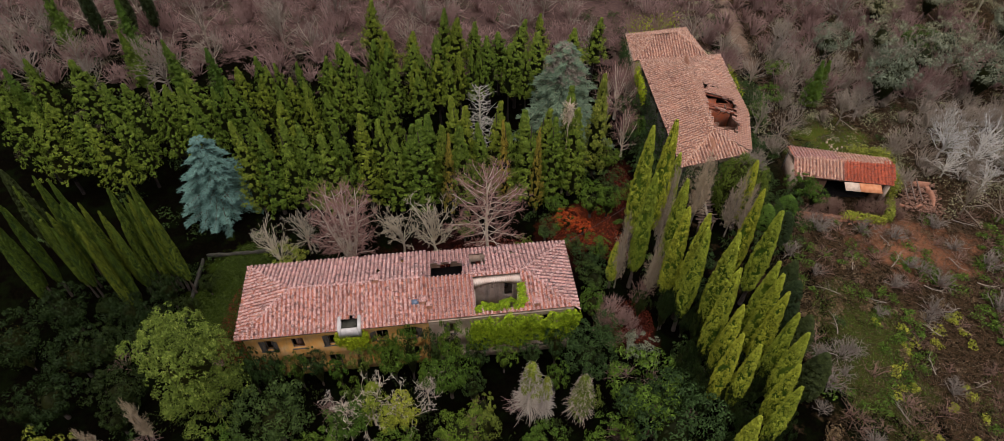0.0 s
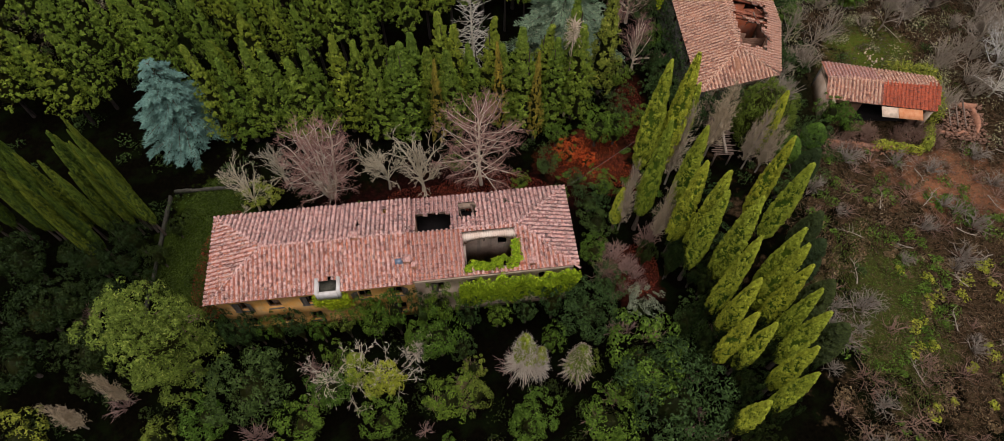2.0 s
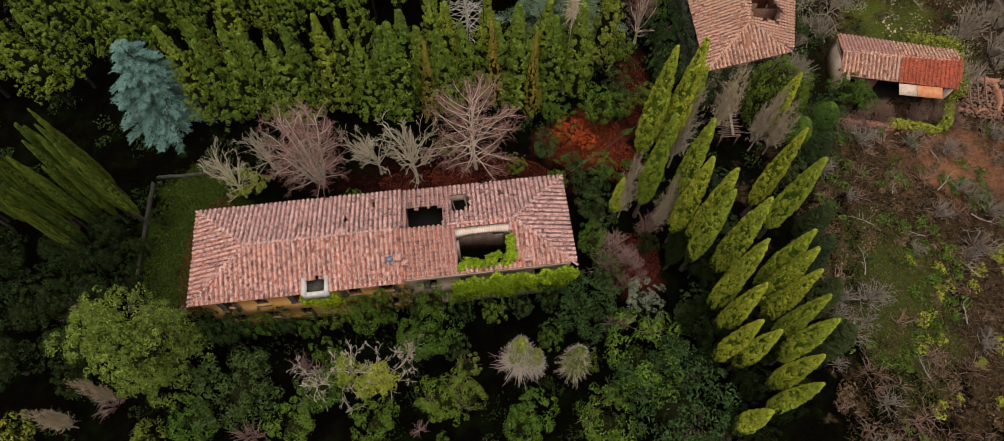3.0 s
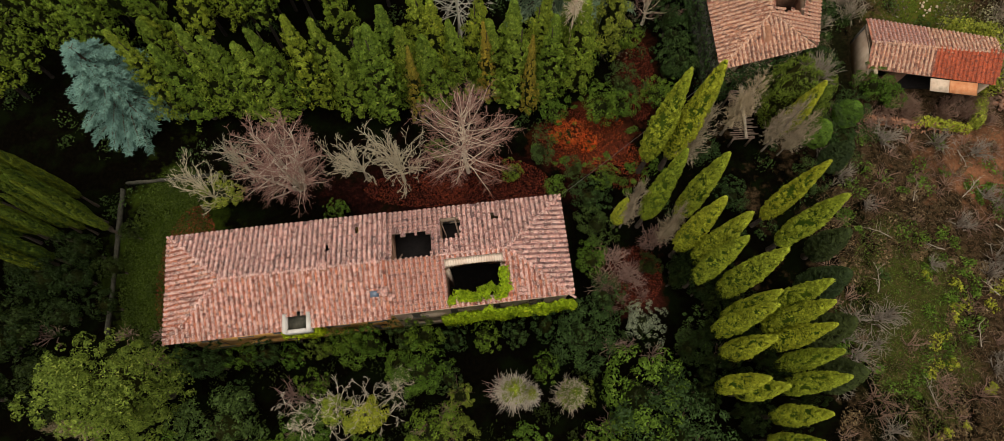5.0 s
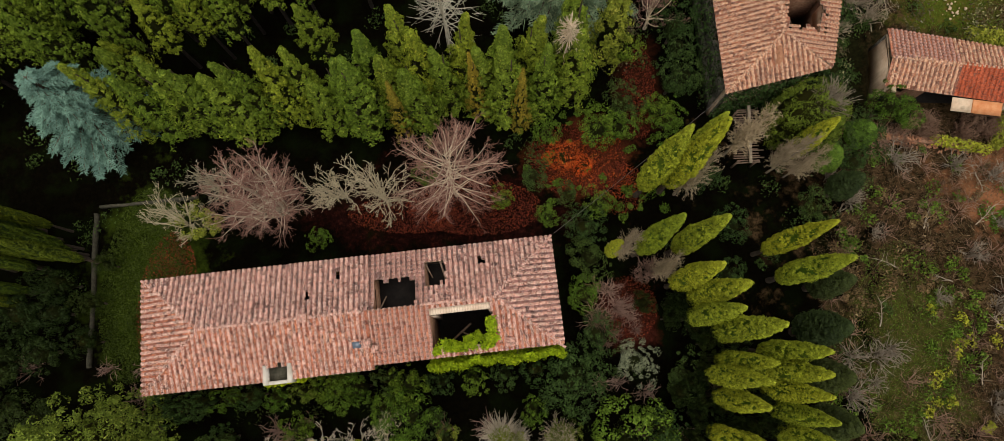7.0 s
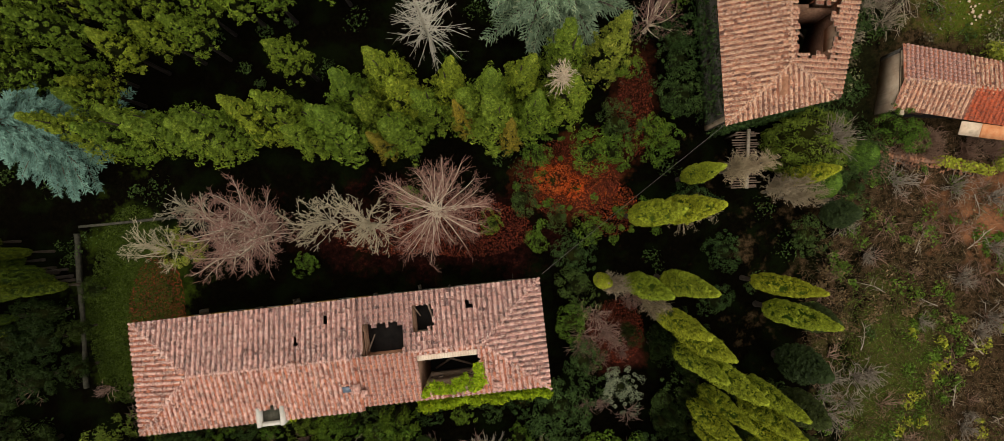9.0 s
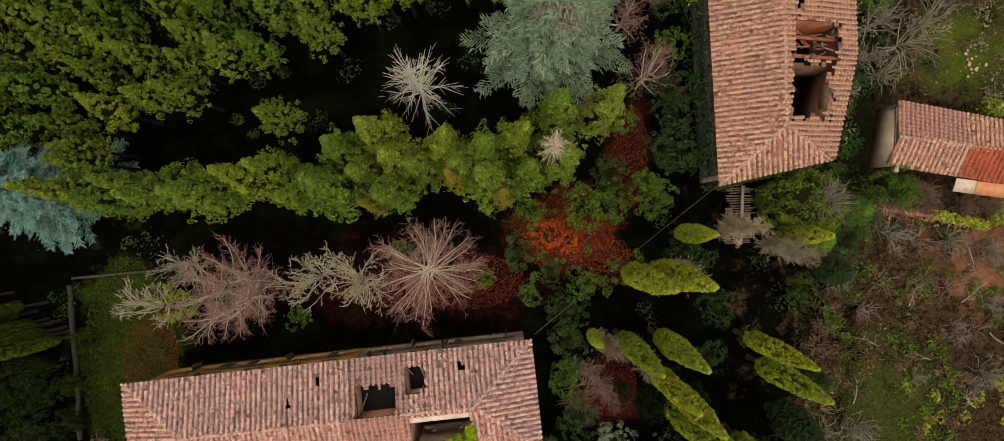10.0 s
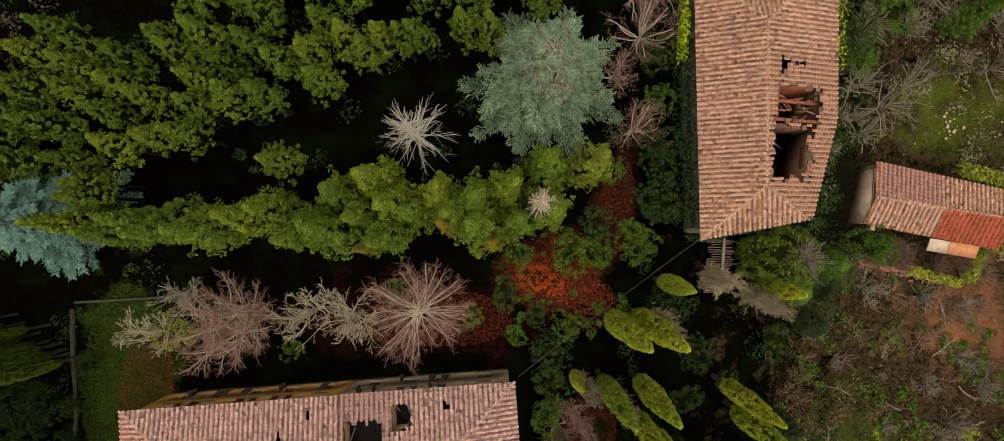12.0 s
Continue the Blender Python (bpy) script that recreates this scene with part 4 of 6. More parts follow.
def window(parent, m, a, b, s, h, rng, shut=None):
    """A window of a wall whose frame is m: frame, sill, dark panes and two louvred shutters, some of them open."""
    g = Geo()
    for lo, hi in (((a, 0.18, s), (a + 0.07, 0.26, h)), ((b - 0.07, 0.18, s), (b, 0.26, h)), ((a + 0.07, 0.18, h - 0.07), (b - 0.07, 0.26, h)),
                   ((a + 0.07, 0.18, s), (b - 0.07, 0.26, s + 0.07)), (((a + b) / 2 - 0.03, 0.18, s + 0.07), ((a + b) / 2 + 0.03, 0.26, h - 0.07))):
        g.box(lo, hi, m)
    win = part("window", g, M_WOOD, parent)
    g = Geo()
    g.box((a - 0.08, -0.1, s - 0.08), (b + 0.08, 0.18, s - 0.002), m)
    part("sill", g, M_STONE, win)
    for x0, x1, hinge in ((a, (a + b) / 2, a), ((a + b) / 2, b, b)):
        if rng.uniform() < 0.5:
            continue
        g = Geo()
        wide = x1 - x0
        open_ = rng.choice([0.0, 0.0, 100.0, 160.0]) if shut is None else shut
        sign = 1 if hinge == a else -1
        f = m @ pose(hinge, -0.02, 0, 0, 0, -sign * open_)
        lo, hi = (0.01, wide - 0.01) if sign > 0 else (-wide + 0.01, -0.01)
        g.box((lo, -0.04, s + 0.02), (lo + 0.06, 0, h - 0.02), f)
        g.box((hi - 0.06, -0.04, s + 0.02), (hi, 0, h - 0.02), f)
        for z in np.arange(s + 0.05, h - 0.08, 0.11):
            g.box((lo + 0.06, -0.03, z), (hi - 0.06, -0.01, z + 0.075), f)
        part("shutter", g, M_SHUTTER, win)
    return win


# ---- the villa ----
HALF_L, HALF_W, EAVE, RIDGE, INSET = 15.45, 4.2, 7.0, 8.37, 4.75
SEAM = 1.5


def villa_hole(u, v):
    return ((5.85 < u < 10.4 and -3.35 < v < -0.34) or (7.0 < u < 10.4 and -3.55 < v < -3.3) or (-6.35 < u < -4.55 and v < -3.05)
            or (1.9 < u < 5.0 and 0.0 < v < 2.1) or (5.62 < u < 7.35 and 1.38 < v < 3.25) or (9.72 < u < 10.2 and 2.6 < v < 3.3)
            or (2.1 < u < 2.45 and 2.35 < v < 2.95) or (-0.9 < u < -0.55 and 2.65 < v < 3.35) or (-3.1 < u < -2.7 and 1.2 < v < 1.85))


def make_villa():
    rng = np.random.default_rng(5)
    house = thing("villa", pose(-8.36, 40.0, 0, 0, 0, 8.1), "abandoned two-storey ochre villa with a partly collapsed red-tiled hip roof", "house")
    tile_mesh = COVER.mesh("tile")
    tile_mesh.materials.append(M_TILE)
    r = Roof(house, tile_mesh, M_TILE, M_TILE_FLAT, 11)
    x, y = HALF_L, HALF_W
    rw, re = -x + INSET, x - INSET
    for lift, u0, u1, ys in ((0.2, -x, SEAM, y), (0.0, SEAM, x, y - 0.3)):
        s0, s1 = (max(u0, rw), min(u1, re))
        ze = EAVE + (RIDGE - EAVE) * (y - ys) / y
        south = [(u0, -ys, ze), (u1, -ys, ze), (s1, 0, RIDGE), (s0, 0, RIDGE)]
        north = [(u1, y, EAVE), (u0, y, EAVE), (s0, 0, RIDGE), (s1, 0, RIDGE)]
        near = (lambda a, b: SEAM < a < 5.9) if not lift else None
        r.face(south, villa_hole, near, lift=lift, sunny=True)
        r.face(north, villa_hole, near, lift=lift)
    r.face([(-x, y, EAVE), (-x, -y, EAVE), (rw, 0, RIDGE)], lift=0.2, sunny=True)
    r.face([(x, -y + 0.3, EAVE), (x, y, EAVE), (re, 0, RIDGE)])
    for sx, end, up in ((-x, rw, 0.24), (x, re, 0.05)):
        for sy in (-y, y):
            r.caps((sx, sy, EAVE + up - 0.04), (end, 0, RIDGE + up - 0.04), 0.82)
    r.caps((rw, 0, RIDGE + 0.24), (SEAM, 0, RIDGE + 0.24))
    r.caps((5.1, 0, RIDGE + 0.06), (re, 0, RIDGE + 0.06))
    r.finish("lichen-covered clay tile roof with gaping holes", M_WOOD)

    # outer walls, the western half still ochre, the eastern half bleached
    wx, wy = x - 0.5, y - 0.45
    def row(us, lo):
        return [(u - lo - 0.55, u - lo + 0.55, s, s + hh) for u in us for s, hh in ((4.45, 1.6), (1.0, 1.8))]
    sides = [((-wx, -wy), (SEAM, -wy), M_OCHRE, row((-13.2, -10.4, -7.6, -2.8, -0.2), -wx)),
             ((SEAM, -wy), (wx, -wy), M_CREAM, row((3.4, 6.4, 9.2, 12.6), SEAM)),
             ((wx, wy), (SEAM, wy), M_CREAM, [(wx - b, wx - a, s, h) for a, b, s, h in row((3.4, 6.4, 9.2, 12.9), 0)]),
             ((SEAM, wy), (-wx, wy), M_OCHRE, [(SEAM - b, SEAM - a, s, h) for a, b, s, h in row((-12.9, -9.9, -6.8, -3.9, -0.7), 0)])]
    for p, q, mt, opens in sides:
        g = Geo()
        top = 7.0 if mt is M_CREAM else 7.12
        m = walls(g, p, q, -0.3, top, 0.45, opens)
        part("wall", g, mt, house)
        for a, b, s, h in opens:
            window(house, m, a, b, s, h, rng)
    for sx, mt in ((-wx, M_OCHRE), (wx, M_CREAM)):
        g = Geo()
        opens = [(wy - 0.5 - 0.55, wy - 0.5 + 0.55, 4.45, 6.05)]
        p, q = ((sx, wy - 0.452), (sx, -wy + 0.452)) if sx < 0 else ((sx, -wy + 0.452), (sx, wy - 0.452))
        m = walls(g, p, q, -0.3, 7.0, 0.45, opens)
        part("wall", g, mt, house)
        for a, b, s, h in opens:
            window(house, m, a, b, s, h, rng)
    # moulded cornice under the eaves
    g = Geo()
    for p, q in (((-wx, -wy), (wx, -wy)), ((wx, wy), (-wx, wy))):
        walls(g, p, q, 6.62, 6.8, -0.12)
    part("cornice", g, M_CREAM, house)

    # inside: near-black floor for the unlit rooms, cross walls and the spine wall with its arch
    g = Geo()
    g.box((-wx + 0.45, -wy + 0.45, -0.1), (wx - 0.45, wy - 0.45, 0.12))
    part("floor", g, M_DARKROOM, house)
    # the darker brick stands in for the shade of the open rooms
    for u, high in ((-10.7, 6.9), (-5.0, 6.9), (1.62, 7.6), (5.45, 7.9), (10.45, 7.9)):
        g = Geo()
        g.box((u, -wy + 0.455, 0.12), (u + 0.3, wy - 0.455, 7.05))
        g.box((u, -1.6, 7.05), (u + 0.3, 1.6, high - 0.1))
        part("cross_wall", g, M_OLDBRICK, house)
    g = Geo()
    a0, a1, v0, v1 = 5.752, 10.448, -0.8, -0.22
    g.box((a0, v0, 0.12), (a0 + 0.3, v1, 6.3))
    g.box((a1 - 0.3, v0, 0.12), (a1, v1, 6.3))
    n = 24
    for i in range(n):
        u0, u1 = a0 + (a1 - a0) * i / n, a0 + (a1 - a0) * (i + 1) / n
        mid = ((u0 + u1) / 2 - (a0 + a1) / 2) / ((a1 - a0) / 2)
        spring = 6.3 + 1.3 * max(0.0, 1 - abs(mid) ** 2.6) ** 0.6
        g.box((u0, v0, spring), (u1, v1, 8.02))
    part("arched_wall", g, M_ARCH, house, "cream plastered inner wall with a wide arch")
    # near-black sheets added under the roof so the holes look unlit
    for u0, u1, w0 in ((-14.4, -10.75, -3.2), (-10.35, -5.05, -3.2), (-4.65, 1.57, -3.2), (1.97, 5.4, -3.2), (5.8, 10.4, 1.12), (10.8, 14.4, -3.2)):
        g = Geo()
        g.box((u0, w0, 5.5), (u1, 3.25, 5.62))
        part("attic_floor", g, M_DARKROOM, house, "near-black sheet standing in for the dark attic")
    g = Geo()
    walls(g, (a0, 0.9), (a1, 0.9), 0.12, 7.6, 0.2, [(3.3, 4.1, 3.3, 5.4), (0.5, 2.3, 6.35, 7.05), (2.5, 4.2, 6.35, 7.05)])
    part("inner_wall", g, M_ARCH, house, "cream plastered back wall with a doorway and two high openings")
    g = Geo()
    g.box((a0 + 0.3, 0.72, 6.2), (a1 - 0.3, 0.898, 6.32))
    part("ledge", g, M_TILE_RED, house)
    g = Geo()
    g.box((1.93, -0.45, 0.12), (5.45, -0.2, 7.7))
    part("inner_wall", g, M_BRICK, house)
    beams = [((u, v1 - 0.1, z + 0.3), (u + 0.3, 1.5, z), 0.14) for u, z in ((6.6, 6.3), (7.7, 6.1), (9.3, 6.4))]
    beams += [((2.1, 0.1, 6.9), (3.0, 3.0, 3.2), 0.1), ((5.8, 3.1, 6.8), (6.4, 1.2, 4.2), 0.1), ((6.9, 3.2, 6.9), (7.2, 1.6, 6.2), 0.14),
              ((6.2, -3.0, 0.3), (8.5, -1.5, 2.6), 0.16), ((9.8, -3.2, 0.3), (7.6, -2.0, 1.8), 0.14)]
    for p, q, w in beams:
        g = Geo()
        g.beam(p, q, w)
        part("fallen_beam", g, M_WOOD, house)
    g = Geo()
    g.box((7.0, -wy - 0.02, 6.9), (10.6, -wy + 0.5, 7.06))
    part("coping", g, M_CREAM, house)

    # the roof terrace: white parapets on three sides of a notch
    g = Geo()
    for lo, hi in (((-6.45, -4.45, 6.4), (-6.2, -3.05, 7.8)), ((-4.7, -4.45, 6.4), (-4.45, -3.05, 7.8)), ((-6.2, -4.45, 6.4), (-4.7, -4.2, 7.55))):
        g.box(lo, hi)
    part("parapet", g, M_WHITE, house, "white plastered parapet of a roof notch")
    g = Geo()
    g.box((-6.198, -4.198, 7.0), (-4.702, -2.95, 7.16))
    part("terrace_floor", g, M_DARK_STONE, house)
    # chimney stacks
    for u, v, w, top in ((-3.05, -0.05, 0.5, 9.1), (1.2, -2.3, 0.55, 8.25), (1.72, -2.75, 0.4, 8.0), (11.5, -3.35, 0.5, 7.75)):
        g = Geo()
        g.box((u - w / 2, v - w / 2, 7.1), (u + w / 2, v + w / 2, top))
        ch = part("chimney", g, M_BRICK, house)
        g = Geo()
        g.box((u - w / 2 - 0.07, v - w / 2 - 0.07, top + 0.002), (u + w / 2 + 0.07, v + w / 2 + 0.07, top + 0.08))
        part("cap", g, M_TILE, ch)
    g = Geo()
    tilt = math.degrees(math.atan2(RIDGE - EAVE, HALF_W))
    z = EAVE + 0.2 + (RIDGE - EAVE) * (4.2 - 2.3) / 4.2
    g.box((-0.32, -0.24, 0.07), (0.32, 0.24, 0.15), pose(0.45, -2.3, z, tilt))
    part("skylight", g, M_GLASS, house, "small blue-grey skylight")
    return house


make_villa()


# ---- the long barn and its far block ----
def make_barn():
    cx, cy = 24.5, 70.0
    house = thing("farmhouse", pose(cx, cy, 0), "long abandoned farmhouse with a caved-in ochre tiled roof", "house")
    mesh = COVER.mesh("tile")
    mesh.materials.append(M_TILE_BARN)
    r = Roof(house, mesh, M_TILE_BARN, M_TILE_BARN_FLAT, 21, 0.13)

    def at(x, y, z):
        return (x - cx, y - cy, z)

    sw, nw, ne, e1, se = at(20.3, 58.4, 6.3), at(18.3, 80.3, 6.3), at(29.7, 82.0, 6.3), at(30.5, 68.8, 6.3), at(28.6, 60.6, 6.75)
    rs, rn = at(24.45, 62.9, 8.3), at(23.7, 75.5, 8.3)

    def hole(x, y):
        x, y = x + cx, y + cy
        return ((24.75 < x < 28.2 + 0.35 * math.sin(y * 3.1) and 63.6 + 0.25 * math.sin(x * 5) < y < 67.75) or (24.9 < x < 28.9 + 0.3 * math.sin(y * 4) and 67.95 < y < 71.0)
                or (24.9 < x < 27.4 and 72.4 < y < 72.85) or (25.0 < x < 25.5 and 71.6 < y < 72.4))

    r.face([nw, sw, rs, rn])
    r.face([sw, se, rs])
    r.face([e1, ne, rn, rs, se], hole, lambda x, y: y + cy < 74)
    r.face([ne, nw, rn])
    for p, q in ((rn, rs), (sw, rs), (se, rs), (ne, rn), (nw, rn)):
        up = np.array([0, 0, 0.06])
        r.caps(np.array(p) + up, np.array(q) + up)
    # the far block
    f = [at(17.6, 80.5, 6.0), at(17.2, 87.3, 6.0), at(26.3, 89.5, 6.0), at(28.0, 82.2, 6.0)]
    g0, g1 = at(20.6, 84.2, 7.9), at(23.8, 85.0, 7.9)
    r.face([f[1], f[0], g0])
    r.face([f[0], f[3], g1, g0])
    r.face([f[3], f[2], g1])
    r.face([f[2], f[1], g0, g1])
    for p, q in ((g0, g1), (f[0], g0), (f[1], g0), (f[2], g1), (f[3], g1)):
        r.caps(np.array(p) + 0.05, np.array(q) + 0.05)
    r.finish("weathered ochre clay tile roof with broken rafters", M_WOOD)
    # walls stand a little inside the eaves
    rng = np.random.default_rng(8)
    outline = [at(20.75, 58.95, 0), at(28.1, 61.1, 0), at(30.0, 68.8, 0), at(29.2, 81.5, 0), at(18.8, 79.9, 0)]
    for i, (p, q) in enumerate(zip(outline, outline[1:] + outline[:1])):
        g = Geo()
        long = math.dist(p, q)
        opens = [(a, a + 1.0, s, s + 1.5) for a in np.arange(1.6, long - 1.8, 3.4) for s in (1.0, 4.0)] if i in (0, 2, 4) else []
        m = walls(g, p[:2], q[:2], -0.3, 6.25, 0.4, opens)
        # darker brick stands in for shade on inner faces under the roof holes
        part("wall", g, M_STONE if i == 4 else M_CREAM if i == 0 else M_OLDBRICK, house)
        for a, b, s, h in opens:
            window(house, m, a, b, s, h, rng, 0.0)
    for p, q in zip(f, f[1:] + f[:1]):
        g = Geo()
        k = np.array([at(22.4, 85.2, 0)[:2]] * 2)
        a, b = (np.array([p[:2], q[:2]]) - k) * 0.94 + k
        walls(g, b, a, -0.3, 5.95, 0.4)
        part("wall", g, M_CREAM, house)
    # floor painted near black for the unlit inside
    g = Geo()
    g.box(at(21.4, 60.5, -0.1), at(28.6, 79.5, 0.12))
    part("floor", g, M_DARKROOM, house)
    g = Geo()
    g.box(at(24.0, 60.6, 0.12), at(24.35, 79.0, 7.9))
    part("inner_wall", g, M_BRICK, house)
    # the middle one is darker brick, to paint shade into the caved-in room
    for y, top, mt in ((63.2, 6.3, M_BRICK), (68.05, 5.2, M_OLDBRICK), (71.3, 6.5, M_REDPLASTER)):
        g = Geo()
        g.box(at(24.352, y, 0.12), at(27.0, y + 0.25, top))
        g.box(at(27.0, y, 0.12), at(29.3, y + 0.25, top - 0.7))
        part("inner_wall", g, mt, house)
    g = Geo()
    g.box(at(28.6, 64.4, 4.4), at(28.85, 66.6, 6.35))
    part("crumbling_wall", g, M_CREAM, house)
    # rafters and battens hanging over the openings
    for _ in range(22):
        g = Geo()
        x0, y0 = rng.uniform(24.9, 27.9), rng.uniform(68.5, 70.7)
        d = rng.uniform(-1, 1, 2) * (1.5, 0.9)
        g.beam(at(x0, y0, rng.uniform(5.9, 7.5)), at(x0 + d[0], y0 + d[1], rng.uniform(5.6, 7.2)), rng.uniform(0.06, 0.13))
        part("rafter", g, M_REDWOOD if rng.uniform() < 0.6 else M_WOOD, house)
    for y, z in ((68.15, 7.7), (71.0, 7.7), (69.7, 7.2)):
        g = Geo()
        g.beam(at(24.6, y, z), at(29.4, y + 0.2, z - 1.3), 0.24)
        part("purlin", g, M_REDWOOD, house)
    for _ in range(9):
        g = Geo()
        x0, y0 = rng.uniform(25.0, 27.6), rng.uniform(64.2, 67.2)
        d = rng.uniform(-1, 1, 2) * 1.8
        g.beam(at(x0, y0, rng.uniform(1.0, 4.0)), at(x0 + d[0], y0 + d[1], rng.uniform(0.3, 3.0)), 0.12)
        part("rafter", g, M_WOOD, house)


make_barn()


# ---- the shed and the ruin beside it ----
def make_shed():
    cx, cy = 41.0, 62.5
    house = thing("shed", pose(cx, cy, 0), "low abandoned shed with patched red tiles, open to one side", "shed")

    def at(x, y, z):
        return (x - cx, y - cy, z)

    nw, ne, rw, re, sw, se = at(35.5, 66.0, 3.45), at(47.7, 64.2, 3.2), at(35.15, 62.9, 4.35), at(46.9, 61.9, 4.35), at(35.0, 60.7, 3.3), at(46.3, 59.3, 3.2)
    mid_s, mid_r = tuple((np.array(sw) + np.array(se)) / 2), tuple((np.array(rw) + np.array(re)) / 2)
    mesh = COVER.mesh("tile")
    mesh.materials.append(M_TILE)
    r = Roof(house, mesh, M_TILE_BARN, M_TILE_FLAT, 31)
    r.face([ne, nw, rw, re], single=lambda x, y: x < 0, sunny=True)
    r.caps(rw, re)
    r.finish("pinkish lichened tile roof", M_WOOD)
    r = Roof(house, mesh, M_TILE_BARN, M_TILE_BARN_FLAT, 32)
    r.face([sw, mid_s, mid_r, rw])
    r.finish("faded terracotta tiles", M_WOOD)
    r = Roof(house, mesh, M_TILE_RED, M_TILE_RED, 33)
    r.face([mid_s, se, re, mid_r], lift=0.02)
    r.finish("newer bright red tiles", M_WOOD)
    for p, q, mt in ((nw, (sw[0], sw[1], 0), M_CREAM), (se, ne, M_CREAM), (ne, nw, M_STONE)):
        g = Geo()
        k = 0.95
        walls(g, (p[0] * k, p[1] * k), (q[0] * k, q[1] * k), -0.3, 3.1, 0.35)
        part("wall", g, mt, house)
    g = Geo()
    g.box((rw[0] + 0.35, -2.3, 3.1), (rw[0] + 0.65, 3.0, 3.35))
    g.box((rw[0] + 0.35, -0.9, 3.35), (rw[0] + 0.65, 1.7, 3.8))
    part("gable", g, M_CREAM, house)
    for x0, x1, mt, nm in ((40.6, 42.3, M_CREAM, "pale"), (42.32, 44.8, M_ORANGE, "rusty")):
        g = Geo()
        n = 12
        xs = np.linspace(x0, x1, n * 2 + 1)
        v = [(x - cx, y - cy - 0.1 * (x - 40), z + 0.04 * (i % 2)) for y, z in ((59.95, 3.2), (58.9, 2.75)) for i, x in enumerate(xs)]
        g.add(v, [(i, i + 1, len(xs) + i + 1, len(xs) + i) for i in range(len(xs) - 1)])
        ob = part("roofing_sheet", g, mt, house, nm + " corrugated sheet along the eave")
        md = ob.modifiers.new("thick", "SOLIDIFY")
        md.thickness = 0.02
    g = Geo()
    walls(g, (-5.4, -1.2), (4.8, -2.4), -0.3, 3.0, 0.3, [(0.8, 2.0, 1.0, 2.2), (3.6, 9.2, -0.3, 2.5)])
    part("wall", g, M_OLDBRICK, house)
    # near-black floor colour, as the shed's shaded inside
    g = Geo()
    g.box((-5.0, -1.8, -0.1), (5.0, 2.2, 0.06))
    part("floor", g, M_DARKROOM, house)
    # low broken wall in front
    wall = thing("garden_wall", pose(39.5, 57.0, 0, 0, 0, -6), "low crumbling brick wall half buried in ivy", "wall")
    rng = np.random.default_rng(3)
    part("masonry", ragged_wall((-4.5, -0.2), (4.4, -0.2), 0.05, 0.5, 0.28, rng), M_OLDBRICK, wall)
    g = Geo()
    for _ in range(330):
        x, y = rng.uniform(-4.6, 4.5), rng.normal(-0.05, 0.28)
        g.box((-0.14, -0.07, 0), (0.14, 0.07, 0.07), pose(x, y, max(0.02, 0.55 - abs(y) * 1.3) * rng.uniform(0.1, 1.0), *rng.uniform(-25, 25, 2), rng.uniform(0, 360)))
    part("rubble", g, M_BRICK, wall, kind="stuff")
    ruin = thing("ruin", pose(50.6, 60.8, 0, 0, 0, -8), "roofless outbuilding with crumbling walls and a few bare rafters", "ruin")
    for p, q in (((-2.2, -2), (2.0, -2)), ((2.0, -2), (2.0, 2)), ((2.0, 2), (-2.2, 2))):
        part("wall", ragged_wall(p, q, 0.15, 1.0, 0.3, rng), M_BRICK, ruin)
    for x in (-1.6, -0.8, 0.0):
        g = Geo()
        g.beam((x, -1.9, 1.3), (x + 0.2, 1.9, 1.5), 0.12)
        part("rafter", g, M_WOOD, ruin)
    g = Geo()
    for _ in range(420):
        x, y = rng.uniform(-1.6, 2.9), rng.uniform(-2.8, 2.6)
        g.box((-0.16, -0.1, 0), (0.16, 0.1, 0.1), pose(x, y, rng.uniform(0, 0.5), *rng.uniform(-30, 30, 3)))
    part("rubble", g, M_OLDBRICK, ruin, kind="stuff")


make_shed()


# ---- trees: the plantation north of the villa ----
PINE_GROUP = "conifers of the plantation"
PINE_LABEL = "feathery light-green plantation conifer with a pointed crown"
FRONT_ROW = [(-28.4, 56.4), (-26.0, 56.0), (-23.7, 56.6), (-21.6, 56.9), (-19.3, 56.6), (-17.6, 57.2), (-15.6, 57.7), (-13.9, 58.5), (-11.9, 56.7), (-10.6, 57.6), (-8.5, 60.0),
             (-6.8, 58.9), (-5.6, 61.2), (-4.3, 59.6), (-2.4, 59.2), (-0.9, 60.4), (0.5, 59.4), (3.0, 58.2), (5.6, 58.8), (8.0, 60.2), (7.9, 63.2), (4.4, 61.4), (2.2, 60.2), (-4.6, 57.4), (-9.0, 57.0)]
SECOND_ROW = [(-28.5, 61.3), (-25.8, 62.5), (-22.7, 63.5), (-20.5, 63.9), (-30.5, 63.8), (-29.3, 66.5), (-25.9, 67.5), (-25.0, 69.2), (-23.5, 66.4), (-26.4, 65.1), (-20.2, 66.1),
              (-17.7, 66.9), (-19.7, 68.2), (-17.4, 69.4), (-14.9, 67.3), (-16.0, 71.3), (-13.6, 70.3), (-11.2, 71.3), (-10.3, 69.0), (-8.6, 72.0), (-7.1, 71.2), (-5.8, 72.2), (-4.2, 72.6),
              (-2.9, 72.9), (-12.9, 62.4), (-27.7, 59.6), (-27.6, 58.5), (-30.6, 71.1), (-27.8, 69.9), (-22.5, 71.2), (-28.6, 68.1), (-21.3, 69.9), (-19.3, 71.4), (0.4, 73.6), (2.6, 73.3), (-33.1, 66.9), (-10.6, 73.6), (-15.0, 73.6), (-32.6, 69.4), (-33.6, 64.2)]
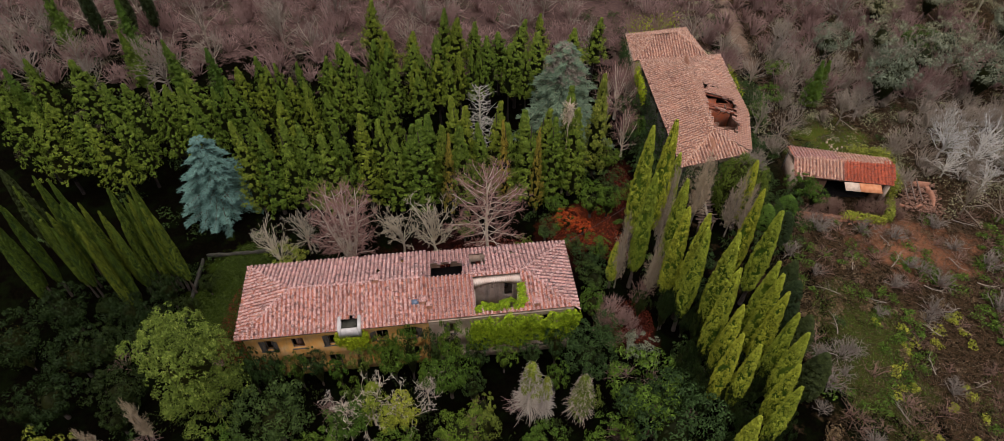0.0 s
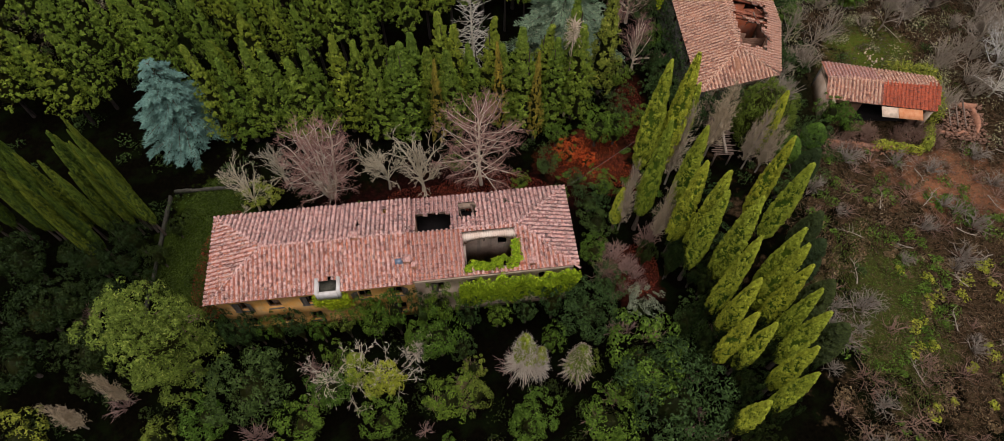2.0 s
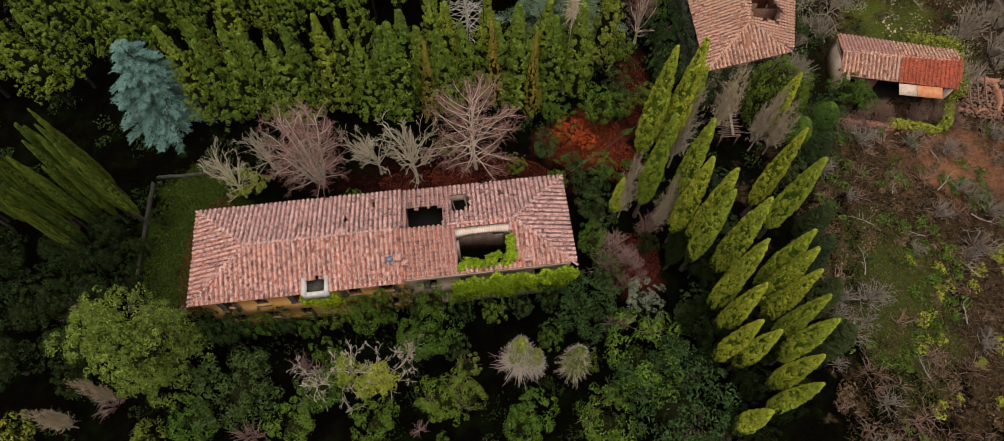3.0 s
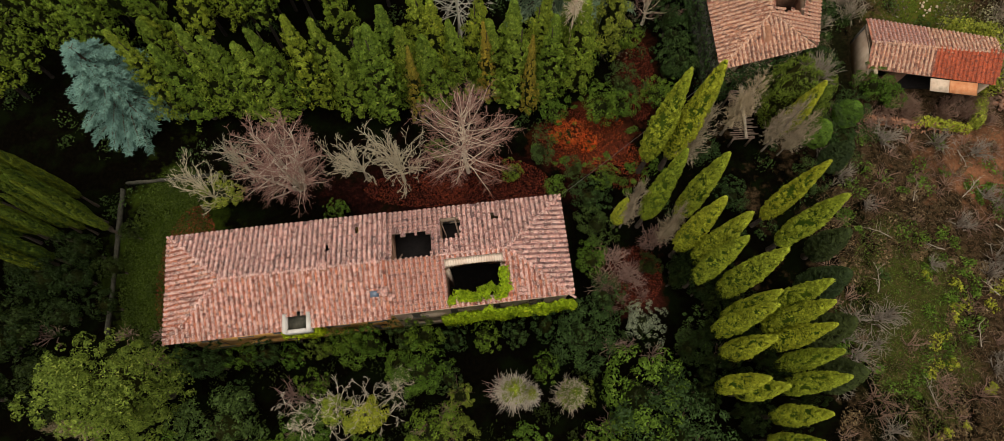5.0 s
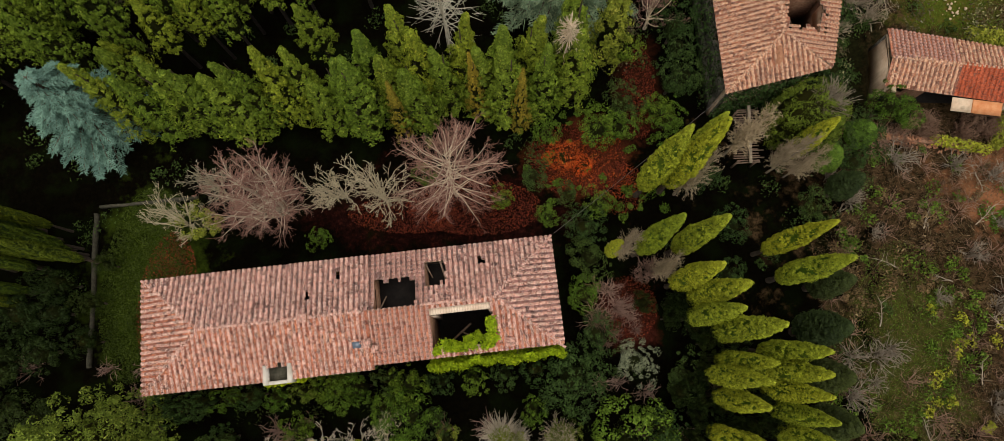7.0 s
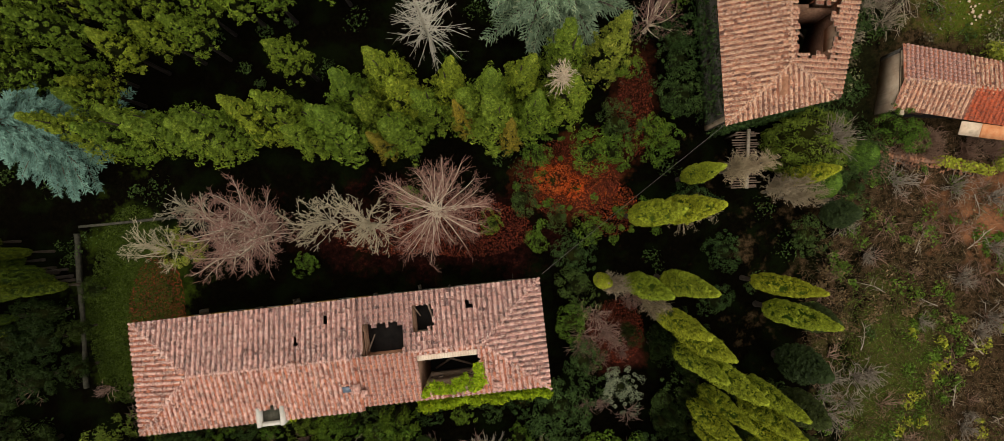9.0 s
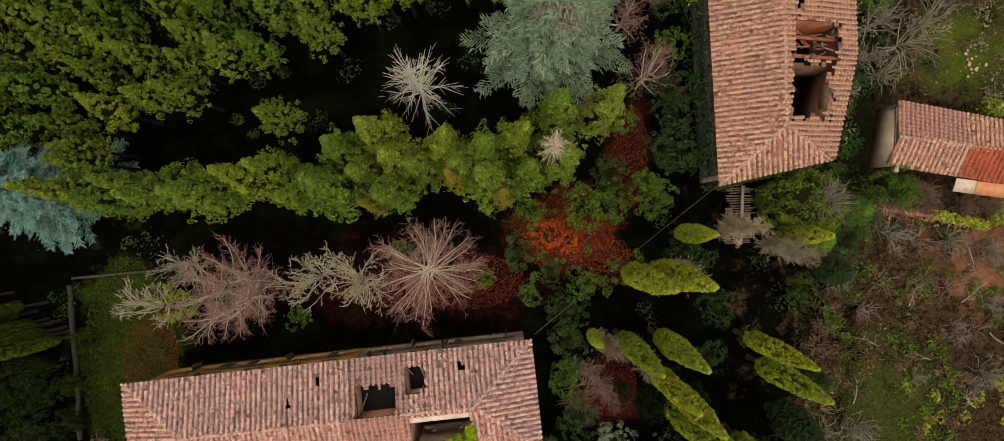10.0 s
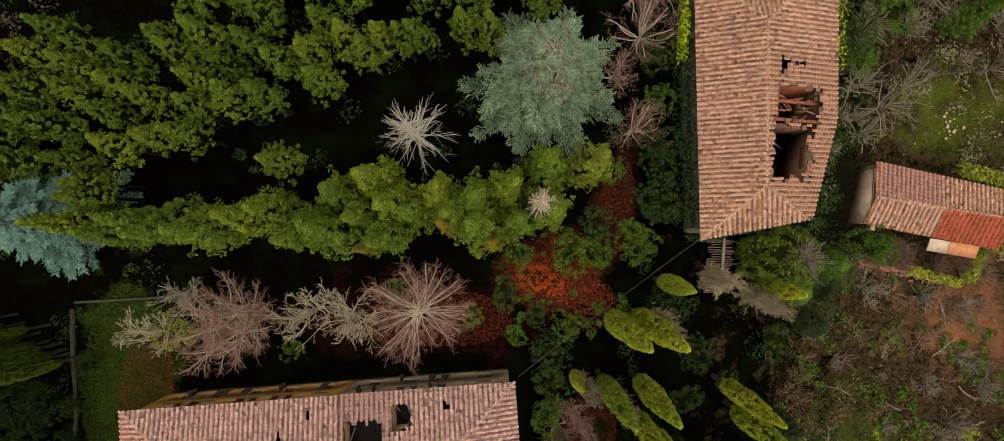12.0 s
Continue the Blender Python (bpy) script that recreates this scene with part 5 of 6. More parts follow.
WEST_GROVE = [(-51.3, 58.6), (-48.9, 61.0), (-44.4, 57.7), (-42.6, 60.0), (-39.3, 62.5), (-34.2, 60.6), (-55.3, 60.8), (-36.0, 62.0), (-36.5, 66.0), (-61.0, 66.5), (-57.5, 68.5), (-52.5, 69.5), (-48.0, 66.5), (-44.5, 65.5), (-41.0, 67.5), (-54.0, 64.0)]
BACK_ROWS = [(-17.2, 75.1), (-15.8, 77.4), (-12.5, 77.0), (-8.9, 76.1), (-6.7, 78.2), (-4.3, 79.3), (-1.0, 80.5), (1.6, 82.3), (-17.9, 80.0),
             (-12.9, 80.1), (-8.5, 80.5), (-2.4, 76.7), (1.2, 77.5), (4.2, 79.2), (6.5, 77.0), (4.6, 83.0), (-21.0, 75.0), (9.0, 80.0), (12.2, 82.0)]


def plantation():
    rng = np.random.default_rng(77)
    for rows, size in ((FRONT_ROW, 1.25), (SECOND_ROW, 0.8), (WEST_GROVE, 1.0), (BACK_ROWS, 1.05)):
        for i, (x, y) in enumerate(rows):
            k = rng.uniform(0.82, 0.98) if rows is FRONT_ROW else rng.uniform(0.78, 0.88) if rows is SECOND_ROW else rng.uniform(0.7, 1.05)
            low = rows is FRONT_ROW
            west = rows is WEST_GROVE
            maker = plantation_conifer if low else (lambda s: plantation_conifer(s, 3.6, 2.1, 480)) if west else (lambda s: plantation_conifer(s, 6.0, 1.5, 360))
            plant("pine" if low else "pine_west" if west else "pine_high", "conifer", maker, (M_BARK if low else M_SHADEBARK, M_PINE, M_INNER_SHADE), x, y, rng.uniform(0, 360), size * rng.uniform(0.85, 1.15), k, PINE_LABEL, "conifer", PINE_GROUP, 6)
    for x, y in ((0.2, 58.2), (3.8, 57.0), (-6.0, 56.2)):
        plant("pine_y", "conifer", plantation_conifer, (M_BARK, M_PINE_YELLOW, M_INNER_SHADE), x, y, rng.uniform(0, 360), 0.62, 0.9, "yellowing plantation conifer with a thin pointed crown", "conifer", PINE_GROUP, 2)
    plant("pine_t", "conifer", plantation_conifer, (M_BARK, M_OAK_LIGHT, M_INNER_SHADE), 11.1, 63.8, 40, 1.25, 1.08, "tall dull olive-green conifer at the edge of the plantation", "conifer", PINE_GROUP, 1)


plantation()

# ---- cypresses ----
CYPRESS_EAST = [(14.2, 51.4, 18.2), (16.3, 51.7, 18.8), (13.9, 46.1, 17.0), (16.9, 46.3, 16.2), (16.7, 43.4, 15.5), (18.1, 42.2, 16.0), (17.9, 40.7, 15.5),
                (20.0, 39.7, 16.3), (20.1, 37.4, 14.5), (19.3, 36.3, 15.6), (20.0, 34.6, 13.2), (19.4, 32.0, 13.0), (21.0, 31.6, 12.0),
                (20.2, 26.4, 10.2), (11.7, 46.0, 7.5)]
CYPRESS_FAR_EAST = [(24.2, 46.4, 15.0), (25.4, 44.2, 14.5), (23.5, 38.2, 14.5), (23.4, 36.8, 14.6), (23.6, 35.4, 14.0), (24.2, 33.8, 13.4), (24.6, 32.2, 13.0),
                    (23.6, 29.9, 12.0), (23.2, 28.0, 12.0), (18.5, 54.7, 12.0), (26.9, 54.9, 11.0)]
CYPRESS_WEST = [(-45.0, 44.5, 15.0), (-43.3, 45.4, 15.2), (-39.2, 43.5, 15.0), (-36.6, 41.8, 14.4), (-36.4, 45.1, 15.0), (-33.8, 45.8, 15.2), (-33.4, 44.4, 13.4),
                (-35.6, 43.2, 12.4), (-41.6, 43.8, 13.0), (-46.8, 42.6, 13.5), (-35.0, 46.6, 13.8), (-38.0, 46.6, 13.0)]


def cypresses():
    rng = np.random.default_rng(41)
    for rows, mat, group in ((CYPRESS_EAST, M_CYPRESS, "cypresses of the avenue"), (CYPRESS_FAR_EAST, M_CYPRESS, "cypresses of the avenue"), (CYPRESS_WEST, M_CYPRESS_WEST, "cypresses beside the lawn")):
        if rows is CYPRESS_WEST:
            rows = [(x + rng.normal(0, 0.8), y + rng.normal(0, 0.8), h * rng.uniform(0.8, 1.04)) for x, y, h in rows for _ in range(3)]
        for x, y, h in rows:
            # the core takes a darker green, standing in for shade between the tufts
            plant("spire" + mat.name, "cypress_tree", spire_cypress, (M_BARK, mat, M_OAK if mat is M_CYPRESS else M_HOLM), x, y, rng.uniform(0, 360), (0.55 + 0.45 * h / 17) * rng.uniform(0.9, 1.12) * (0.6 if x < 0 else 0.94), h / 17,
                  "slender %s Italian cypress with a pointed crown" % ("bright-green" if mat is M_CYPRESS else "deep-green"), "cypress", group, 5)
    for x, y, h, w in ((27.3, 40.0, 9.5, 1.5), (27.5, 36.5, 9.0, 1.4), (28.0, 33.0, 8.5, 1.4), (29.0, 58.3, 6.5, 1.2), (31.0, 52.0, 6.0, 1.2), (28.6, 43.6, 8.0, 1.2), (-48.0, 48.0, 14.0, 1.0), (-58.0, 92.0, 13.0, 1.1), (-62.0, 90.0, 14.0, 1.1), (-55.5, 94.0, 12.0, 1.0)):
        plant("spire_d", "cypress_tree", spire_cypress, (M_BARK, M_CYPRESS_DARK, M_INNER_SHADE), x, y, rng.uniform(0, 360), w, h / 17, "dark-green bushy cypress in the scrub", "cypress", "", 3)


cypresses()

# ---- cedars ----
plant("cedar", "cedar_tree", cedar, (M_BARK, M_CEDAR_TEAL), -33.0, 56.5, 20, 1.12, 0.84, "blue-green cedar with drooping tiers", "cedar", "", 2)
plant("cedar", "cedar_tree", cedar, (M_BARK, M_CEDAR, M_GREYTWIG), 7.2, 70.6, 75, 1.5, 1.12, "large blue-green cedar with a browned top", "cedar", "", 2)

# ---- leafless and dead trees ----
plant("bare_a", "bare_tree", lambda s: spreading_bare_tree(s, 11.8, 2.6, 8, 14, 0.05), (M_TAN, M_PINKTWIG), -16.6, 49.0, 0, 1.0, 1.0, "tall leafless tree with a dense round crown of pinkish twigs", "tree", "", 1)
plant("bare_b", "bare_tree", lambda s: spreading_bare_tree(s, 12.0, 3.9, 1, 56, 0.1), (M_TAN, M_PINKTWIG), -1.5, 51.0, 60, 1.0, 1.0, "tall leafless tree with pinkish twigs above red leaf litter", "tree", "", 1)
for x, y, k, turn in ((-7.4, 49.9, 1.0, 30), (-10.8, 50.1, 0.8, 140), (-21.6, 50.5, 0.7, 200), (-23.8, 47.2, 0.75, 80)):
    plant("bare_c", "bare_tree", lambda s: bare_tree(s, 9.2, 2.9, 17, (5, 4, 1), crook=0.25, thick=0.17, fine=0.018, limb=0.4), (M_PALE, M_PALE), x, y, turn, k, k * 1.05, "crooked leafless tree crusted with pale lichen", "tree", "", 2)
for x, y, k in ((15.2, 67.4, 0.85), (15.2, 75.4, 1.0), (13.2, 72.0, 0.7), (17.0, 79.5, 0.8), (14.4, 79.0, 0.7)):
    plant("bare_d", "bare_tree", lambda s: bare_tree(s, 8.5, 3.6, 18, (6, 4, 2), crook=0.14, limb=0.34), (M_TAN, M_PINKTWIG), x, y, x * 77, k, k, "leafless pinkish-brown tree beside the farmhouse", "tree", "", 2)
plant("dead_a", "dead_tree", lambda s: dead_conifer(s, 12.0, 2.6), (M_BONE, M_BONE), -2.9, 65.2, 0, 1.05, 1.0, "bleached dead conifer with bare rays of branches", "dead tree", "", 1)
plant("dead_b", "dead_tree", lambda s: dead_conifer(s, 11.5, 2.2, 0.84), (M_STRAW, M_STRAW), 7.2, 60.3, 216, 0.8, 1.16, "pale dead treetop among the conifers", "dead tree", "", 1)
for x, y, k, h in ((12.3, 45.9, 0.75, 1.6), (15.4, 44.6, 0.7, 1.5), (17.6, 51.6, 1.0, 1.75), (22.2, 55.4, 1.05, 1.6), (25.8, 53.8, 0.85, 1.45), (27.2, 53.4, 0.7, 1.2), (-30.2, 27.6, 0.55, 1.1), (-33.4, 25.4, 0.6, 1.0)):
    plant("withered", "withered_cypress", withered_tuft, (M_GREYTWIG, M_DRYTAN), x, y, x * 50, k * 0.9, h, "withered grey-brown cypress with dry sprays", "dead tree", "", 3)

# ---- the thicket south of the villa ----
def thicket_south():
    rng = np.random.default_rng(19)
    plant("oak_big", "oak_tree", great_oak, (M_BARK, M_OAK_LIGHT, M_INNER_SHADE), -25.4, 30.4, 0, 0.98, 1.0, "large light-green evergreen oak with a billowing crown", "oak", "", 1)
    plant("holm", "holm_oak", lambda s: broadleaf(s, 110, 46, 0.13), (M_BARK, M_HOLM), -18.9, 28.0, 0, 0.9, 1.0, "dark grey-green holm oak", "oak", "", 2)
    plant("holm", "holm_oak", lambda s: broadleaf(s, 110, 46, 0.13), (M_BARK, M_HOLM), 14.8, 27.6, 50, 1.15, 1.2, "dark grey-green holm oak", "oak", "", 2)
    plant("holm", "holm_oak", lambda s: broadleaf(s, 110, 46, 0.13), (M_BARK, M_HOLM), 8.4, 35.6, 50, 0.75, 0.8, "grey-green bushy tree by the corner of the villa", "oak", "", 2)
    for x, y, k, h in ((12.4, 30.8, 0.95, 1.1), (-4.2, 32.6, 0.62, 1.0), (-9.7, 34.4, 0.45, 0.85), (-6.2, 33.0, 0.4, 0.7), (-12.8, 28.4, 0.55, 0.75), (-8.0, 26.0, 0.5, 0.7),
                       (-3.0, 28.0, 0.6, 0.65), (3.6, 26.6, 0.6, 0.6), (9.8, 26.2, 0.7, 0.75), (-39.0, 34.0, 0.75, 0.8), (-36.4, 39.4, 0.6, 0.75), (-42.3, 39.0, 0.7, 0.85),
                       (-37.1, 35.0, 0.6, 0.75), (-34.4, 36.4, 0.55, 0.65), (-39.2, 29.7, 0.7, 0.8), (-33.8, 31.0, 0.65, 0.7), (-33.8, 39.6, 0.5, 0.65), (-30.9, 37.4, 0.35, 0.6), (-31.2, 40.6, 0.32, 0.55), (-30.6, 43.8, 0.26, 0.4), (-33.6, 42.0, 0.45, 0.75), (-22.5, 26.0, 0.6, 0.6),
                       (-14.5, 25.6, 0.6, 0.65), (-45.5, 35.5, 0.8, 0.85)):
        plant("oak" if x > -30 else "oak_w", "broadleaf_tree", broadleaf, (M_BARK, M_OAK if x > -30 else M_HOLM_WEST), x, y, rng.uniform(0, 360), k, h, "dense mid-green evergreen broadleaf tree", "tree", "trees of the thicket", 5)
    n = 0
    while n < 32:
        x, y = rng.uniform(-56, 18), rng.uniform(16, 42)
        if (-33 < x < 9.5 and y > 32.4 + 0.14 * max(x + 23, 0)) or (x > 9 and y > 34) or math.hypot(x + 25.5, y - 30.6) < 4.4 or any(math.hypot(x - a, y - b) < 2.6 for a, b in ((-10.6, 28.6), (-7.4, 29.4), (-4.8, 31.6), (2.7, 30.2), (7.7, 31.4), (-18.9, 28.0))) or (x < -33 and y > 41):
            continue
        n += 1
        k = rng.uniform(0.2, 0.48)
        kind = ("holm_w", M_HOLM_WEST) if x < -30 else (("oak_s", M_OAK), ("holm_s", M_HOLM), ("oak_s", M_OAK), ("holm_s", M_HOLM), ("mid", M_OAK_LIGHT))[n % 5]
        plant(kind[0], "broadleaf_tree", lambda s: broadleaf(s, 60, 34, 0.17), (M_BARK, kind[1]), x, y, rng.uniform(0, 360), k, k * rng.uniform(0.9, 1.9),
              {"oak_s": "small green evergreen tree of the thicket", "holm_s": "small dark evergreen tree of the thicket", "holm_w": "small very dark evergreen tree of the thicket", "mid": "small pale-green tree of the thicket"}[kind[0]], "tree", "trees of the thicket", 4)
    for x, y, k, h in ((-36.0, 23.5, 0.8, 0.9), (-0.9, 28.4, 0.42, 0.72), (8.2, 31.2, 0.35, 0.6), (-26.0, 24.0, 0.5, 0.6)):
        plant("lime", "young_tree", lambda s: broadleaf(s, 60, 40, 0.14), (M_BARK, M_OAK_LIGHT), x, y, rng.uniform(0, 360), k, h, "young tree with yellow-green leaves", "tree", "", 2)
    # evergreens close to the south front
    ca, sa = math.cos(radians(8.1)), math.sin(radians(8.1))
    for u, v, k, h, mt in ((-14.9, -6.4, 0.42, 0.7, M_HOLM), (-13.6, -6.6, 0.4, 0.68, M_HOLM), (-12.6, -6.2, 0.36, 0.62, M_HOLM), (-10.8, -6.3, 0.36, 0.6, M_OAK), (-9.0, -6.3, 0.38, 0.64, M_HOLM), (-7.2, -6.6, 0.36, 0.55, M_OAK), (-4.9, -6.4, 0.35, 0.6, M_OAK_LIGHT),
                           (-2.6, -6.3, 0.4, 0.68, M_OAK), (-0.4, -6.6, 0.44, 0.78, M_OAK), (1.8, -6.2, 0.38, 0.62, M_HOLM), (3.6, -6.6, 0.46, 0.8, M_OAK), (5.8, -6.8, 0.38, 0.5, M_HOLM),
                           (8.2, -6.9, 0.42, 0.46, M_OAK), (10.8, -6.8, 0.4, 0.45, M_HOLM), (13.2, -6.6, 0.45, 0.55, M_HOLM), (-11.5, -9.4, 0.4, 0.5, M_HOLM), (-5.6, -9.2, 0.4, 0.5, M_OAK), (5.0, -9.8, 0.4, 0.5, M_HOLM), (12.6, -9.8, 0.4, 0.5, M_OAK)):
        plant("front_" + mt.name, "broadleaf_tree", lambda s: broadleaf(s, 60, 34, 0.17), (M_BARK, mt), -8.36 + u * ca - (v + 1.1) * sa, 40.0 + u * sa + (v + 1.1) * ca, rng.uniform(0, 360), k * 0.86, h * (1.28 if u < -3 else 1.5),
              "evergreen shrub-like tree against the villa front", "tree", "trees along the villa front", 2)
    # pale leafless limbs overgrown with yellow-green creeper
    for x, y, k, turn in ((-10.9, 29.8, 0.8, 0), (-8.2, 29.7, 0.62, 120), (-6.3, 31.9, 0.55, 200), (-12.9, 29.2, 0.6, 290)):
        plant("bare_e", "bare_tree", lambda s: bare_tree(s, 8.5, 4.2, 9, (4, 4, 3), crook=0.34, fine=0.02, thick=0.14), (M_TAN, M_TAN), x, y, turn, k, k * 1.3, "pale leafless tree with crooked twigs in the thicket", "dead tree", "", 3)
    for x, y, k, h in ((-10.3, 29.5, 1.0, 1.06), (-8.0, 29.2, 0.95, 0.98), (-9.4, 28.6, 0.7, 0.72)):
        plant("creeper", "creeper", creeper_mass, (M_BARK, M_LIME), x, y, x * 70, k, h, "yellow-green creeper heaped over a dead tree", "climber", "", 3, parts=("stem", "leaves"))
    for x, y, k, h in ((3.0, 31.2, 1.0, 1.28), (4.3, 31.0, 0.62, 1.0)):
        plant("withered_p", "dying_conifer", drooping_conifer, (M_BONE, M_TAN, M_LIME), x, y, x * 50, k, h, "pale dying conifer with yellow-green shoots at the tip", "conifer", "", 2, parts=("trunk", "dry_crown", "foliage"))
    plant("withered_g", "dying_conifer", lambda s: drooping_conifer(s, 0.05), (M_BONE, M_STRAW, M_OAK_LIGHT), 7.6, 31.2, 20, 0.85, 1.0, "yellow-green conifer with withered lower branches", "conifer", "", 1, parts=("trunk", "dry_crown", "foliage"))
    # dark evergreens added round the feet of the avenue, in place of deep shade
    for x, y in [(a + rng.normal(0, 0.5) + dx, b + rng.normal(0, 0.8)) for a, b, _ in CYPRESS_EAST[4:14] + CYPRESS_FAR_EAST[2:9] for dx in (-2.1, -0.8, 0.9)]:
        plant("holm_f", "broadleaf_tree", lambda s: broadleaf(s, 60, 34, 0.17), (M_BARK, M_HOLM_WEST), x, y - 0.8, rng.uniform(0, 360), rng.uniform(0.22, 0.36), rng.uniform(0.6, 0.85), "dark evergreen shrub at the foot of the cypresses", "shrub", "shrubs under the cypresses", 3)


thicket_south()


def built(x, y):
    return (16 < x < 32 and 57 < y < 90) or (33.5 < x < 49 and 57 < y < 67) or (-26 < x < 9 and 32 < y < 48)


def far_clear(x, y):
    return built(x, y) or (x < 13 and y < 82 and x > -34) or (x < -33 and y < 64) or abs(x - 37.5) < 1.5


# ---- shrubs ----
def shrubs():
    rng = np.random.default_rng(29)
    spots = [(12.4, 56.6, 0.45, 0.6, M_OAK), (15.6, 58.6, 0.4, 0.5, M_OAK), (6.2, 56.2, 0.36, 0.45, M_OAK), (10.8, 50.2, 0.4, 0.4, M_OAK), (8.2, 51.0, 0.3, 0.3, M_HOLM), (12.8, 63.8, 0.45, 0.6, M_OAK), (35.4, 59.3, 0.5, 0.66, M_OAK), (37.2, 58.6, 0.4, 0.5, M_OAK), (33.6, 57.4, 0.42, 0.5, M_HOLM), (31.5, 63.0, 0.4, 0.4, M_HOLM), (32.4, 68.0, 0.4, 0.35, M_HOLM), (33.0, 77.5, 0.6, 0.6, M_HOLM), (17.9, 61.5, 0.5, 0.7, M_HOLM), (17.2, 66.0, 0.5, 0.75, M_HOLM), (16.9, 70.0, 0.45, 0.6, M_OAK), (16.6, 74.0, 0.5, 0.7, M_HOLM), (30.6, 56.0, 0.45, 0.5, M_HOLM), (28.6, 50.2, 0.45, 0.5, M_HOLM), (32.6, 54.4, 0.4, 0.4, M_HOLM), (22.0, 48.6, 0.45, 0.4, M_HOLM), (21.5, 44.4, 0.4, 0.35, M_HOLM), (10.4, 56.4, 0.55, 0.7, M_OAK), (12.6, 59.0, 0.5, 0.6, M_HOLM), (16.6, 57.8, 0.5, 0.5, M_OAK),
             (17.0, 61.0, 0.5, 0.6, M_HOLM), (17.6, 64.5, 0.45, 0.6, M_HOLM), (5.0, 52.6, 0.4, 0.4, M_HOLM), (9.4, 48.0, 0.5, 0.5, M_HOLM), (9.9, 45.4, 0.5, 0.55, M_HOLM),
             (9.4, 42.4, 0.45, 0.5, M_OAK), (10.5, 39.2, 0.5, 0.45, M_HOLM), (17.5, 36.0, 0.55, 0.4, M_HOLM), (13.6, 37.0, 0.5, 0.45, M_OLIVE), (-22.9, 47.6, 0.55, 0.5, M_OAK_LIGHT),
             (-13.0, 46.6, 0.3, 0.3, M_OAK), (-4.2, 52.2, 0.35, 0.4, M_OAK), (2.6, 50.4, 0.3, 0.35, M_OAK), (6.4, 49.0, 0.3, 0.3, M_OAK), (19.2, 53.0, 0.5, 0.5, M_HOLM)]
    for x, y, k, h, mt in spots:
        plant("shrub_" + mt.name, "shrub", lambda s: broadleaf(s, 70, 44, 0.14), (M_BARK, mt), x, y, rng.uniform(0, 360), k, h, "dense evergreen shrub among the trees", "shrub", "", 2)
    for x, y, k in ((7.5, 54.2, 0.3), (9.4, 53.6, 0.2)):
        plant("redbush", "red_bush", lambda s: broadleaf(s, 60, 40, 0.14), (M_BARK, M_REDLEAF), x, y, 30 * x, k * 1.4, k * 1.35, "bush with orange-red autumn leaves", "shrub", "", 1)
    for x, y, k in ((39.8, 85.0, 0.5), (34.5, 75.0, 0.5), (37.0, 79.0, 0.5), (63.0, 92.0, 0.8), (82.0, 90.0, 0.9)):
        plant("oakr", "broadleaf_tree", broadleaf, (M_BARK, M_OAK), x, y, rng.uniform(0, 360), k, k * 0.9, "green tree beyond the farmhouse", "tree", "", 3)
    for x, y, k in ((52.8, 79.5, 1.25), (56.0, 82.5, 1.2), (67.1, 81.0, 1.35), (71.5, 79.0, 1.1), (60.5, 86.0, 1.2), (57.0, 92.0, 1.1), (66.0, 90.0, 1.2), (74.0, 84.0, 1.2), (48.5, 90.0, 1.0), (78.0, 95.0, 1.2), (60.0, 101.0, 1.1), (70.0, 104.0, 1.2)):
        plant("olive", "olive_tree", lambda s: broadleaf(s, 80, 36, 0.13), (M_BARK, M_OLIVE), x, y, rng.uniform(0, 360), k * 0.82, 0.86 * k, "rounded grey-green olive tree in the scrub", "olive tree", "olive trees on the far slope", 3)
    for x, y, k in ((34.0, 72.4, 0.75), (36.6, 71.0, 0.75), (44.0, 80.0, 0.8), (36.0, 84.0, 0.8), (40.0, 88.0, 1.0), (47.0, 84.0, 0.9), (56.0, 72.0, 0.9), (60.0, 70.0, 0.9), (57.5, 76.5, 0.9),
                    (-66.0, 95.0, 1.2), (-60.0, 98.0, 1.7), (38.8, 73.0, 0.7), (46.0, 75.0, 0.8), (49.0, 77.0, 0.8), (42.0, 84.0, 1.0), (40.5, 81.0, 0.9), (55.1, 58.2, 0.8), (59.0, 57.0, 0.8), (62.5, 59.0, 0.8), (-74.0, 90.0, 1.3), (-58.0, 78.0, 1.0), (-63.0, 84.0, 1.1), (-47.0, 92.0, 1.2), (-38.0, 100.0, 1.2), (-28.0, 99.0, 1.2), (-10.0, 101.0, 1.2), (2.0, 97.0, 1.1), (-15.0, 92.0, 1.0), (-72.0, 84.0, 1.1), (-68.0, 80.0, 1.0), (-50.0, 84.0, 1.0), (-44.0, 86.0, 1.0), (-35.0, 92.0, 1.1), (-20.0, 95.0, 1.0)):
        plant("bare_f", "bare_tree", lambda s: bare_tree(s, 8.0, 3.8, 13, (5, 3, 1), crook=0.18, fine=0.012, thick=0.15), (M_GREYTWIG, M_GREYTWIG), x, y, rng.uniform(0, 360), k, k * 0.9, "leafless grey tree in the scrub", "tree", "bare trees of the scrub", 4)

    n = 0
    while n < 46:
        x, y = rng.uniform(-90, 98), rng.uniform(76, 126)
        if far_clear(x, y) or 39 < x < 48 and y < 78:
            continue
        n += 1
        k = rng.uniform(0.7, 1.25)
        plant("bare_f", "bare_tree", bare_tree, (M_GREYTWIG, M_GREYTWIG), x, y, rng.uniform(0, 360), k, k * 0.9, "leafless grey tree in the scrub", "tree", "bare trees of the scrub", 4)
